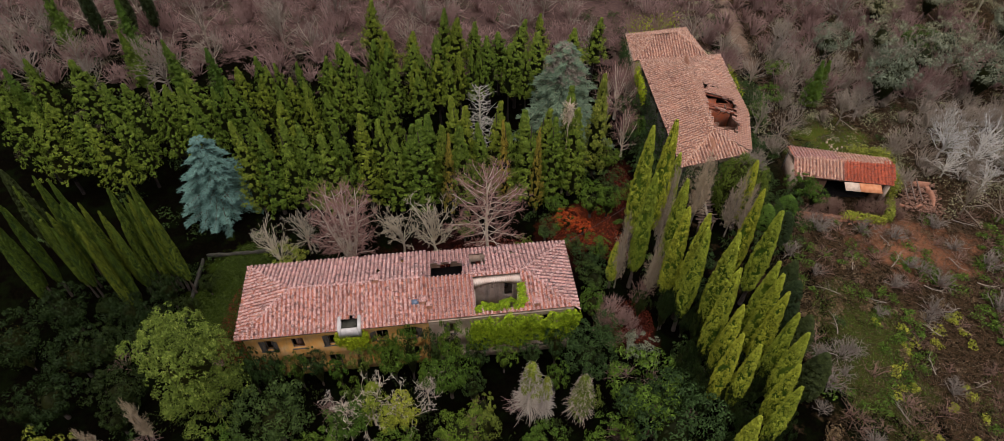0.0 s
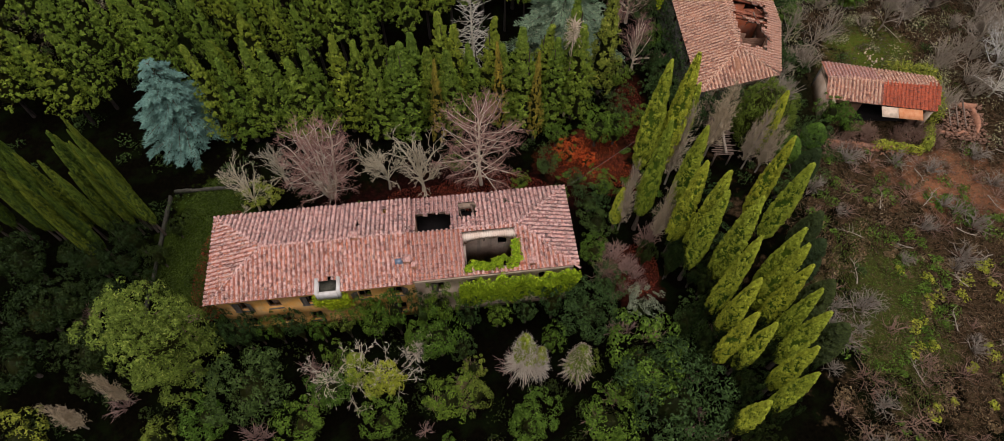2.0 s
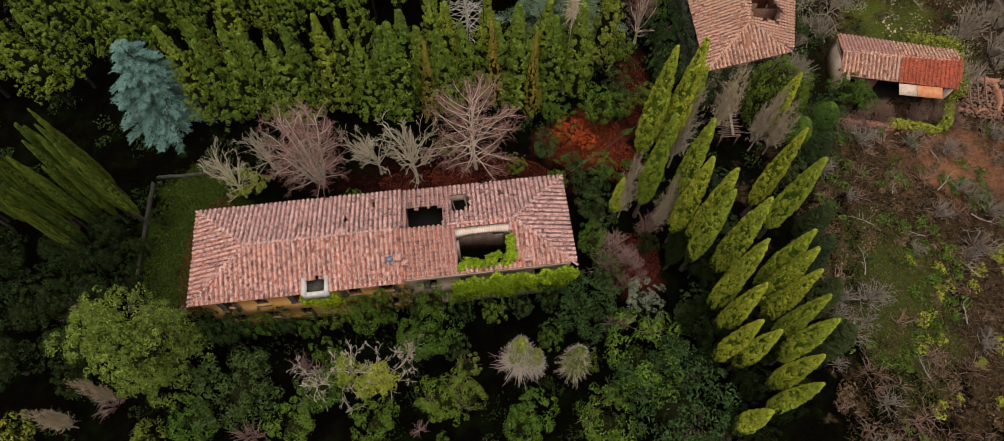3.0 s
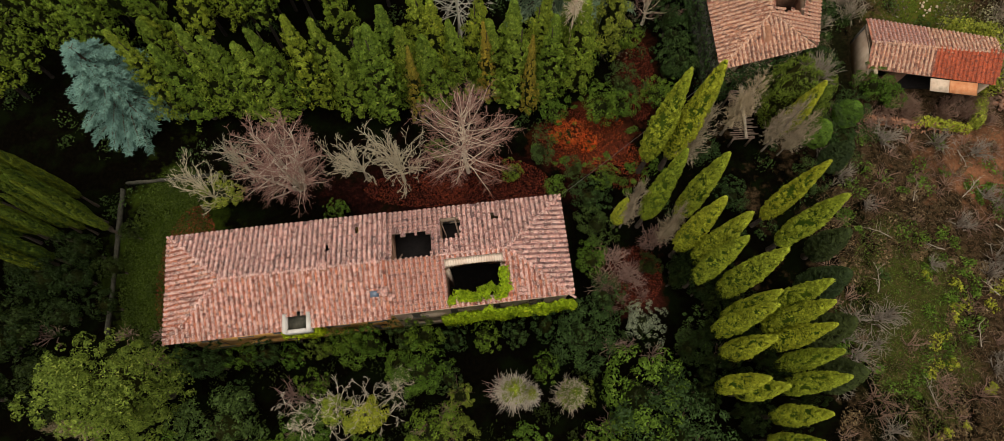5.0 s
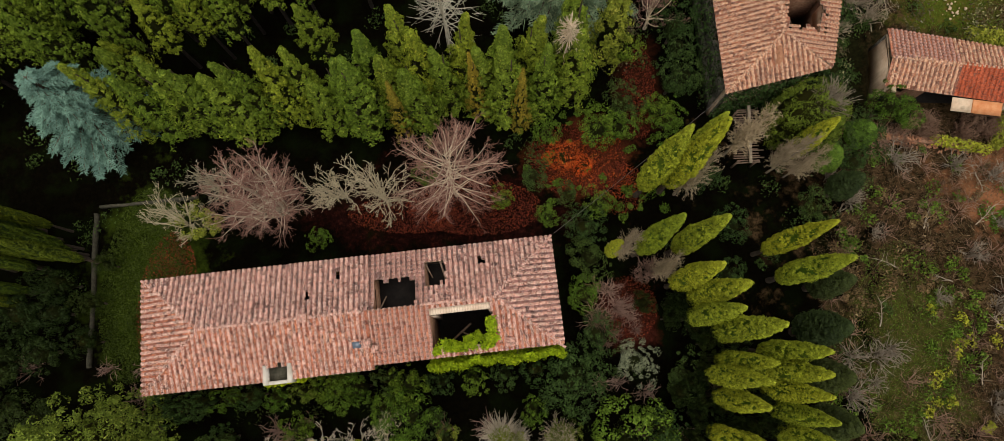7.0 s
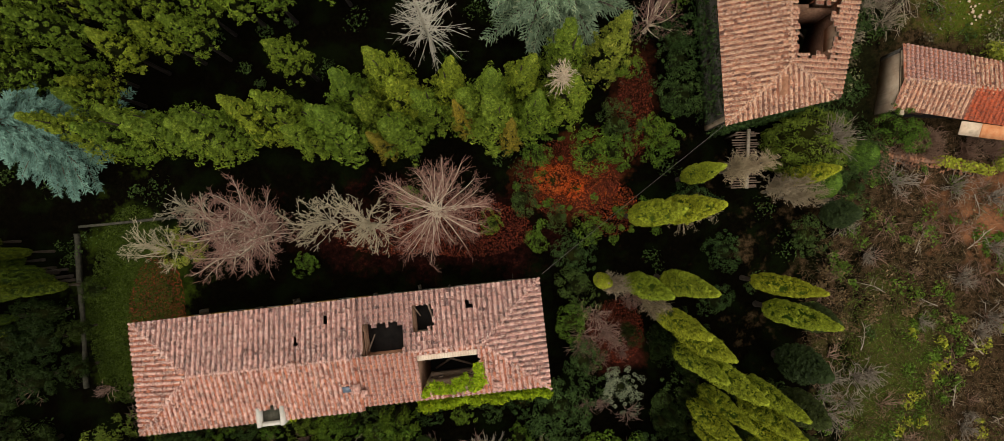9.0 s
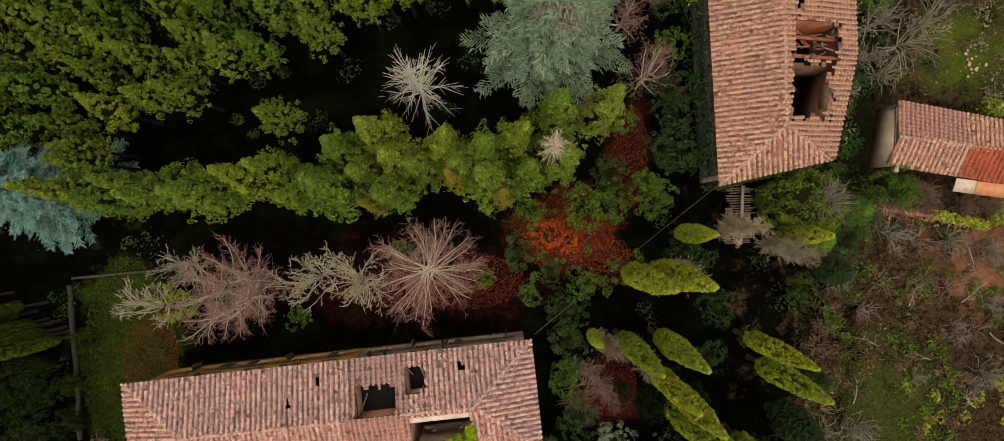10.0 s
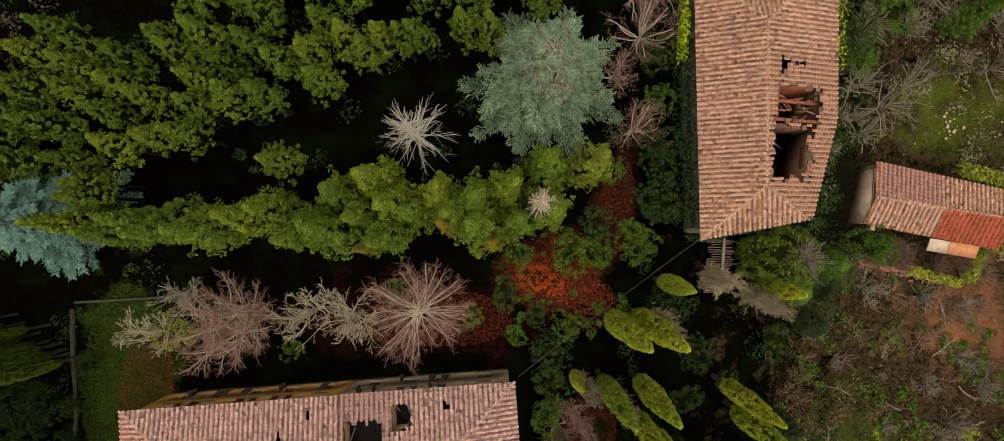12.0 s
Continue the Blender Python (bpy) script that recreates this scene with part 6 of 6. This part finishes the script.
    for x, y, k in ((57.0, 68.4, 1.1), (60.0, 66.4, 1.1), (58.6, 71.8, 1.0), (62.6, 69.6, 1.1), (55.6, 64.6, 0.8), (64.5, 65.0, 1.0), (59.5, 62.5, 0.8)):
        plant("bare_g", "bare_tree", lambda s: bare_tree(s, 6.5, 3.4, 18, (5, 4, 2), crook=0.2, fine=0.006, thick=0.12), (M_SILVER, M_SILVER), x, y, rng.uniform(0, 360), k, k * 0.85, "leafless thorn tree silvered with lichen", "tree", "silvery thorn trees beside the ruin", 3)
    for x, y, k, h in ((42.8, 78.6, 0.95, 0.55), (44.2, 80.2, 0.8, 0.5), (-52.0, 80.0, 1.0, 0.7), (-55.0, 86.0, 1.1, 0.8), (-66.0, 88.0, 1.1, 0.85), (-40.0, 78.0, 0.9, 0.6), (-46.0, 79.0, 1.0, 0.65), (-69.0, 73.0, 1.2, 0.8), (-62.0, 70.0, 1.1, 0.7)):
        plant("pine_e", "conifer", plantation_conifer, (M_BARK, M_OAK, M_OAK), x, y, rng.uniform(0, 360), k, h, "dense green conifer-like tree in the scrub", "conifer", "", 2)
    for x, y, w, h in ((33.4, 57.0, 1.2, 3.6), (30.0, 54.6, 1.2, 4.5)):
        plant("spire_b", "cypress_tree", lambda s: spire_cypress(s, 1.15), (M_BARK, M_OAK, M_INNER_SHADE), x, y, rng.uniform(0, 360), w, h / 17, "bushy dark-green cypress crowding a wall", "cypress", "", 2)


shrubs()
plant("bush", "cypress_bush", bushy_cypress, (M_BARK, M_BUSH, M_INNER_SHADE, M_GREYTWIG), 27.4, 57.3, 0, 0.95, 1.15, "broad dark-green bushy cypress with a dead grey top", "cypress", "", 1, parts=("trunk", "crown", "inner_foliage", "dead_top"))


# ---- brushwood, undergrowth, litter and grass ----
def scatter_brush(name, count, area, r, h, mat, label, seed, clear=None, stems=34):
    rng = np.random.default_rng(seed)
    kinds = [brush(rng, stems, 1.0, 1.0) for _ in range(5)]
    kinds = [(np.concatenate(g.v), g) for g in kinds]
    out = Geo()
    n = 0
    while n < count:
        x, y = rng.uniform(area[0], area[1]), rng.uniform(area[2], area[3])
        if clear and clear(x, y):
            continue
        n += 1
        v, g = kinds[n % 5]
        k, a = rng.uniform(0.6, 1.4), rng.uniform(0, 6.3)
        w = v * np.array([r, r, h]) * k
        w = np.stack([w[:, 0] * math.cos(a) - w[:, 1] * math.sin(a) + x, w[:, 0] * math.sin(a) + w[:, 1] * math.cos(a) + y, w[:, 2]], 1)
        base = out.count
        out.v.append(w)
        for f in g.f:
            out.f.append(f + base)
        out.count += len(w)
    ob = part(name, out, mat)
    tagged(ob, label, "brushwood", kind="stuff")


scatter_brush("far_brushwood", 430, (-92, 74, 80, 122), 2.4, 3.0, M_BRUSH, "leafless pinkish-brown scrub on the far slope", 51, far_clear, 28)
scatter_brush("grey_brushwood", 110, (32, 80, 60, 100), 1.7, 2.2, M_GREYTWIG, "leafless grey thorn scrub", 52, lambda x, y: built(x, y) or abs(x - 37.5) < 1.5 or (40 < x < 49 and 67 < y < 75))
scatter_brush("brambles", 240, (29.5, 75, 14, 58), 1.3, 0.6, M_BRAMBLE, "low brown brambles and dry stems", 53, lambda x, y: (34 < x < 40 and 34 < y < 46 and int(x * 7) % 3), 13)
scatter_brush("undergrowth_twigs", 36, (-45, 28, 22, 36), 1.2, 1.3, M_BRUSH, "dry twigs of the undergrowth", 54, built, 26)
scatter_brush("shed_brambles", 34, (37, 48, 56.6, 59.6), 1.1, 1.3, M_BRAMBLE, "brown brambles crowding the shed front", 58, None, 26)
scatter_brush("red_twigs", 16, (10.5, 16, 38.5, 45), 1.2, 1.9, M_BRUSH, "bare reddish shrubs", 55, None, 30)


def scatter_leaves(name, count, spots, size, mat, label, seed, low=0.0, high=0.08, flat=0.35, dome=0.0, category="undergrowth", slim=0.55):
    rng = np.random.default_rng(seed)
    g = Geo()
    weights = np.array([rx * ry for _, _, rx, ry in spots])
    pick = rng.choice(len(spots), count, p=weights / weights.sum())
    s = np.array(spots)[pick]
    a, d = rng.uniform(0, 2 * math.pi, count), np.sqrt(rng.uniform(0, 1, count))
    p = np.stack([s[:, 0] + np.cos(a) * d * s[:, 2], s[:, 1] + np.sin(a) * d * s[:, 3], rng.uniform(low, high, count) + dome * (1 - d * d)], 1)
    leaves(g, p, np.tile([0, 0, 1.0], (count, 1)), size, rng, flat, slim=slim)
    tagged(part(name, g, mat), label, category, kind="stuff")


scatter_leaves("fallen_leaves", 22000, [(9, 54.5, 4.5, 3.4), (0, 50.0, 6, 2.6), (-6, 49, 5, 1.6), (14.6, 61, 1.6, 4.5), (13.5, 41.5, 2.4, 2.8), (12.6, 52, 2.6, 2.4), (-26, 41, 2.5, 6)], 0.07, M_RUSSET, "fallen red-brown leaves", 61, category="leaf litter")
scatter_leaves("orange_leaves", 1500, [(8.5, 54, 2.6, 2.4), (12.5, 52.5, 2.5, 1.5), (11, 56, 2, 2)], 0.07, M_REDLEAF, "bright orange fallen leaves", 62, category="leaf litter")
scatter_leaves("lawn_grass", 14000, [(-28.3, 42.5, 3.6, 8.5)], 0.1, M_GRASS, "short green grass of the lawn", 63, 0, 0.07, 1.2, category="grass")
scatter_leaves("meadow_grass", 16000, [(44, 72, 5, 5), (37, 38, 5, 10), (48, 66, 5, 3), (52, 32, 8, 5)], 0.12, M_OAK, "rough meadow grass", 64, 0, 0.1, 1.8, category="grass", slim=0.15)

scatter_leaves("dry_grass", 42000, [(46, 45, 17, 15), (58, 60, 14, 16), (46, 26, 16, 12), (62, 88, 28, 18)], 0.2, M_DRY, "dry tan grass and dead stems", 65, 0, 0.2, 2.2, category="grass", slim=0.1)

scatter_brush("grey_bushes", 66, (30, 66, 16, 57), 1.5, 1.3, M_GREYTWIG, "leafless grey thorn bushes in the clearing", 56, None, 30)


def fallen_branches():
    """Bleached boughs lying in the clearing."""
    rng = np.random.default_rng(57)
    for x, y in ((43.5, 49.5), (46.0, 47.0), (41.0, 44.5), (48.5, 44.0), (39.0, 49.0), (45.0, 40.5), (50.5, 51.0), (36.5, 45.5), (52.0, 47.5), (42.5, 36.0), (47.5, 35.5), (38.0, 31.0), (53.5, 57.0), (51.5, 56.0), (44.0, 54.2), (34.5, 40.5)):
        g = Geo()
        way = unit(np.array([rng.normal(), rng.normal() * 0.6, 0.05]))
        p = np.array([0, 0, 0.15])
        pts = [p]
        for _ in range(5):
            way = unit(way + rng.normal(0, 0.16, 3) * np.array([1, 1, 0.4]))
            pts.append(pts[-1] + way * rng.uniform(0.3, 0.5))
        pts = np.array(pts)
        pts[:, 2] = np.clip(pts[:, 2], 0.08, 0.6)
        g.add(*tube(pts, np.linspace(0.06, 0.02, 6), 5))
        for i in range(9):
            q = pts[rng.integers(1, 6)]
            d = unit(way + rng.normal(0, 0.8, 3) * np.array([1, 1, 0.5]) + np.array([0, 0, 0.25]))
            g.add(*tube(np.array([q, q + d * 0.4, q + unit(d + rng.normal(0, 0.3, 3)) * rng.uniform(0.6, 1.1)]), [0.025, 0.018, 0.008], 4))
        ob = part("fallen_branch", g, M_GREYTWIG)
        ob.matrix_basis = pose(x, y, 0)
        tagged(ob, "bleached fallen branch lying in dry grass", "branch", "fallen branches in the clearing")


fallen_branches()


def undergrowth(name, count, area, mat, label, seed, clear, low=0.5, high=1.3, tall=1.6):
    """Low growth, clump by clump."""
    rng = np.random.default_rng(seed)
    g = Geo()
    n = 0
    while n < count:
        x, y = rng.uniform(area[0], area[1]), rng.uniform(area[2], area[3])
        if clear(x, y):
            continue
        n += 1
        k = rng.uniform(low, high)
        for _ in range(3):
            d = ball(rng, 30)
            d[:, 2] = np.abs(d[:, 2])
            c = np.array([x, y, 0]) + rng.normal(0, 0.45, 3) * k * np.array([1, 1, 0])
            leaves(g, c + d * np.array([k, k, k * rng.uniform(0.6, tall)]) * 0.75 * rng.uniform(0.6, 1.1, (30, 1)), d, 0.13, rng, 0.7)
    tagged(part(name, g, mat), label, "undergrowth", kind="stuff")


def open_ground(x, y):
    return built(x, y) or (-32.5 < x < -23 and 34 < y < 52) or (-26 < x < 16 and 44 < y < 55.5) or (12.5 < x < 16 and 39 < y < 64) or (y < 35 and x > -32)


def south_clear(x, y):
    return y > 33 or math.hypot(x + 25.5, y - 30.6) < 3 or math.hypot(x - 2.7, y - 30.2) < 1.5


undergrowth("undergrowth", 120, (-56, 36, 16, 76), M_HOLM, "low dark evergreen undergrowth", 71, open_ground)
undergrowth("thicket_undergrowth", 90, (-40, 20, 14, 33), M_HOLM_WEST, "dark evergreen undergrowth of the thicket", 79, south_clear, 0.6, 1.5, 1.8)
undergrowth("moss_clumps", 46, (4, 17, 49, 60), M_OAK, "low green plants in the leaf litter", 75, built, 0.2, 0.6, 0.8)
undergrowth("green_brambles", 230, (30, 68, 14, 57), M_OAK, "green bramble clumps in the clearing", 72, lambda x, y: noise.noise((x * 0.16, y * 0.16, 3.0)) < 0.05, 0.35, 1.0, 1.0)
undergrowth("yellow_brambles", 26, (38, 48, 28, 44), M_LIME, "yellow-green bramble sprays in the clearing", 73, lambda x, y: noise.noise((x * 0.2, y * 0.2, 9.0)) < 0.0, 0.3, 0.7, 0.9)
undergrowth("far_brown_scrub", 800, (-90, 100, 62, 122), M_DRY, "brown leafless scrub of the far slope", 76, far_clear, 0.6, 1.7, 1.3)
undergrowth("far_grey_scrub", 450, (30, 100, 58, 122), M_OLIVE, "grey-green scrub of the far slope", 77, far_clear, 0.6, 1.7, 1.3)
undergrowth("far_green_scrub", 170, (-90, 100, 66, 118), M_HOLM, "dark evergreen scrub of the far slope", 78, far_clear, 0.7, 2.0, 1.6)
undergrowth("yard_undergrowth", 150, (30.6, 36.5, 55, 86), M_HOLM, "dark weeds in the yard beside the farmhouse", 80, lambda x, y: (x > 34.4 and 58.5 < y < 67), 0.4, 1.2, 1.0)
scatter_leaves("dead_stalks", 60000, [(46, 45, 17, 15), (58, 60, 14, 16), (46, 26, 16, 12), (60, 90, 30, 20), (40, 57.5, 9, 2)], 0.28, M_BROWNSTALK, "brown dead stalks and bramble stems", 66, 0, 0.3, 2.0, category="undergrowth", slim=0.06)
undergrowth("brown_bracken", 220, (30, 70, 14, 62), M_DRY, "brown withered bracken in the clearing", 74, lambda x, y: built(x, y), 0.3, 0.9, 0.8)


# ---- ivy on the walls ----
def villa_ivy(name, count, us, drop, out, seed, label, top=7.25, edge=-4.25, ragged=0.5):
    """Ivy that hangs down the south front from the eave."""
    rng = np.random.default_rng(seed)
    g = Geo()
    k = count // 18
    u = rng.uniform(us[0], us[1], k)
    f = rng.uniform(0, 1, k) ** 0.8
    deep = drop * (1 - ragged * 0.5 * (1 + np.sin(u * 1.7 + 1)) * rng.uniform(0.5, 1, k))
    bulge = out * (0.35 + 0.65 * np.sin(np.clip(f * 1.3 + 0.3, 0, 1) * math.pi)) * (0.7 + 0.3 * np.sin(u * 2.3) * np.cos(f * 7 + u))
    p = np.stack([u, edge + 0.4 - bulge - rng.uniform(0, 0.2, k), top - f * deep + rng.normal(0, 0.06, k)], 1)
    tufts(g, p, np.tile([0.0, -0.8, 0.0], (k, 1)), rng.uniform(0.16, 0.36, k), 18, 0.12, rng, 0.9, 0.7, 0.35)
    ob = part(name, g, M_IVY)
    ob.matrix_basis = pose(-8.36, 40.0, 0, 0, 0, 8.1)
    tagged(ob, label, "ivy")


villa_ivy("ivy", 19000, (5.3, 15.3), 5.4, 0.85, 81, "bright yellow-green ivy draped over the villa front", ragged=0.25)
villa_ivy("ivy", 2600, (-6.9, -4.1), 3.2, 0.55, 82, "yellow-green ivy below the white parapet", 6.9)


def ivy_on_top():
    rng = np.random.default_rng(83)
    g = Geo()
    n = 190
    u = rng.uniform(5.95, 10.4, n)
    back = -2.95 + 0.13 * (u - 5.9) + 0.2 * np.sin(u * 3) + 0.12 * np.sin(u * 7)
    v = -3.6 + rng.uniform(0, 1, n) * (back + 3.6)
    z = 7.12 + 0.3 * np.sin((v + 3.6) / (back + 3.6) * math.pi) + 0.15 * np.sin(u * 5) * np.sin(v * 6) + rng.normal(0, 0.07, n)
    up = np.tile([0.0, -0.2, 0.6], (n, 1))
    tufts(g, np.stack([u, v, z], 1), up, rng.uniform(0.1, 0.22, n), 18, 0.11, rng, 0.9, 0.6, 0.35)
    n = 350
    u, v = rng.normal(10.25, 0.18, n), rng.uniform(-3.2, -1.4, n)
    leaves(g, np.stack([u, v, 7.45 + 0.33 * (v + 3.4) + rng.normal(0, 0.06, n)], 1), np.tile([0, -0.2, 1.0], (n, 1)), 0.13, rng, 0.5)
    ob = part("ivy", g, M_IVY)
    ob.matrix_basis = pose(-8.36, 40.0, 0, 0, 0, 8.1)
    tagged(ob, "yellow-green ivy creeping into the collapsed roof", "ivy")


ivy_on_top()


def ivy_mass(name, spots, count, mat, label, seed):
    rng = np.random.default_rng(seed)
    g = Geo()
    for x0, y0, x1, y1, z0, z1, r in spots:
        t = rng.uniform(0, 1, count)
        d = ball(rng, count)
        p = np.stack([x0 + (x1 - x0) * t, y0 + (y1 - y0) * t, rng.uniform(z0, z1, count)], 1) + d * r
        leaves(g, p, d + np.array([0, 0, 0.6]), 0.13, rng, 0.5)
    tagged(part(name, g, mat), label, "ivy")


ivy_mass("ivy", [(47.8, 64.8, 46.8, 59.0, 0.3, 3.5, 0.5), (43.0, 65.9, 47.7, 65.0, 2.4, 3.6, 0.6), (46.5, 58.8, 45.8, 56.6, 0.2, 1.2, 0.5)], 1700, M_OAK_LIGHT, "green ivy over the end of the shed", 91)
ivy_mass("ivy", [(40.5, 57.0, 45.0, 56.2, 0.3, 0.9, 0.45)], 900, M_LIME, "ivy on the low brick wall", 92)
# the last strip, on the south wall, is added to stand in for shadow
ivy_mass("ivy", [(20.2, 59.4, 18.2, 79.6, 0.3, 5.9, 0.45), (17.2, 80.5, 17.0, 87.3, 0.3, 5.8, 0.45), (20.8, 58.5, 28.0, 60.6, 0.3, 6.0, 0.35)], 2400, M_HOLM, "dark ivy over the farmhouse walls, on the south added for shadow", 94)
ivy_mass("ivy", [(30.6, 73.0, 30.4, 79.5, 3.0, 6.4, 0.35), (18.0, 80.0, 18.2, 73.0, 4.0, 6.2, 0.3), (18, 90.0, 26, 91.6, 2.0, 7.2, 0.6)], 900, M_IVY, "ivy climbing the farmhouse walls", 93)


# ---- lawn wall, lean-to, cable, pole ----
def lawn_wall():
    rng = np.random.default_rng(15)
    wall = thing("garden_wall", pose(-32.6, 44.0, 0, 0, 0, 0), "low weathered stone wall beside the lawn", "wall")
    for p, q in (((-0.6, 4.4), (0.8, -8.8)), ((-0.3, 4.9), (8.2, 6.0))):
        part("masonry", ragged_wall(p, q, 0.3, 0.5, 0.2, rng), M_DARK_STONE, wall)


lawn_wall()


def lean_to():
    root = thing("lean_to", pose(23.4, 56.3, 0, 0, 0, 3), "collapsed lean-to roof of bleached battens", "shed")
    rng = np.random.default_rng(16)
    g = Geo()
    g.beam((0, -2.4, 2.4), (0, 2.4, 3.2), 0.22)
    part("ridge_beam", g, M_GREYTWIG, root)
    for i in range(23):
        y = -2.3 + i * 0.205
        g = Geo()
        w = rng.uniform(0.8, 1.35)
        g.beam((-w, y, 2.3 + y * 0.16), (w * rng.uniform(0.7, 1.1), y + rng.normal(0, 0.05), 2.35 + y * 0.16), 0.1, 0.06)
        part("batten", g, M_WOOD, root)
    for x, y in ((-0.8, -2.1), (0.8, -2.1), (-0.8, 2.1), (0.8, 2.1)):
        g = Geo()
        g.beam((x, y, -0.2), (x, y, 2.35 + y * 0.16), 0.14)
        part("post", g, M_WOOD, root)


lean_to()


def cable(name, p, q, sag, label):
    t = np.linspace(0, 1, 13)[:, None]
    path = np.array(p) * (1 - t) + np.array(q) * t
    path[:, 2] -= sag * 4 * (t * (1 - t))[:, 0]
    g = Geo()
    g.add(*tube(path, np.full(13, 0.013), 4))
    tagged(part(name, g, M_WIRE), label, "cable")


cable("cable", (6.6, 46.6, 6.4), (20.5, 58.6, 6.0), 0.5, "black cable strung from the villa to the farmhouse")


def utility_pole():
    root = thing("utility_pole", pose(74.5, 99.0, 0, 0, 0, 20), "wooden utility pole with a crossarm", "pole")
    g = Geo()
    g.add(*tube(np.array([(0, 0, -0.5), (0, 0, 4), (0, 0, 8.0)]), [0.16, 0.14, 0.11], 8))
    part("pole", g, M_PALE, root)
    g = Geo()
    g.beam((-0.9, 0, 7.6), (0.9, 0, 7.6), 0.12)
    arm = part("crossarm", g, M_PALE, root)
    for x in (-0.8, 0.8):
        g = Geo()
        lathe(g, [(7.66, 0.05), (7.72, 0.07), (7.8, 0.05), (7.85, 0.01)], 8, np.random.default_rng(1), 0)
        v = g.v[0]
        v[:, 0] += x
        part("insulator", g, M_WHITE, arm)


utility_pole()


def fallen_stones():
    rng = np.random.default_rng(99)
    for _ in range(20):
        g = Geo()
        k = rng.uniform(0.05, 0.19)
        lathe(g, [(-0.1, 0.4 * k), (0.3 * k, k), (0.7 * k, 0.8 * k), (0.9 * k, 0.1 * k)], 7, rng, 0.2)
        ob = part("stone", g, M_CREAM)
        ob.matrix_basis = pose(43.9 + rng.normal(0, 0.7), 70.3 + rng.normal(0, 0.7), 0.02, 0, 0, rng.uniform(0, 360))
        tagged(ob, "pale stone lying in the meadow", "stone", "stones in the meadow")


fallen_stones()
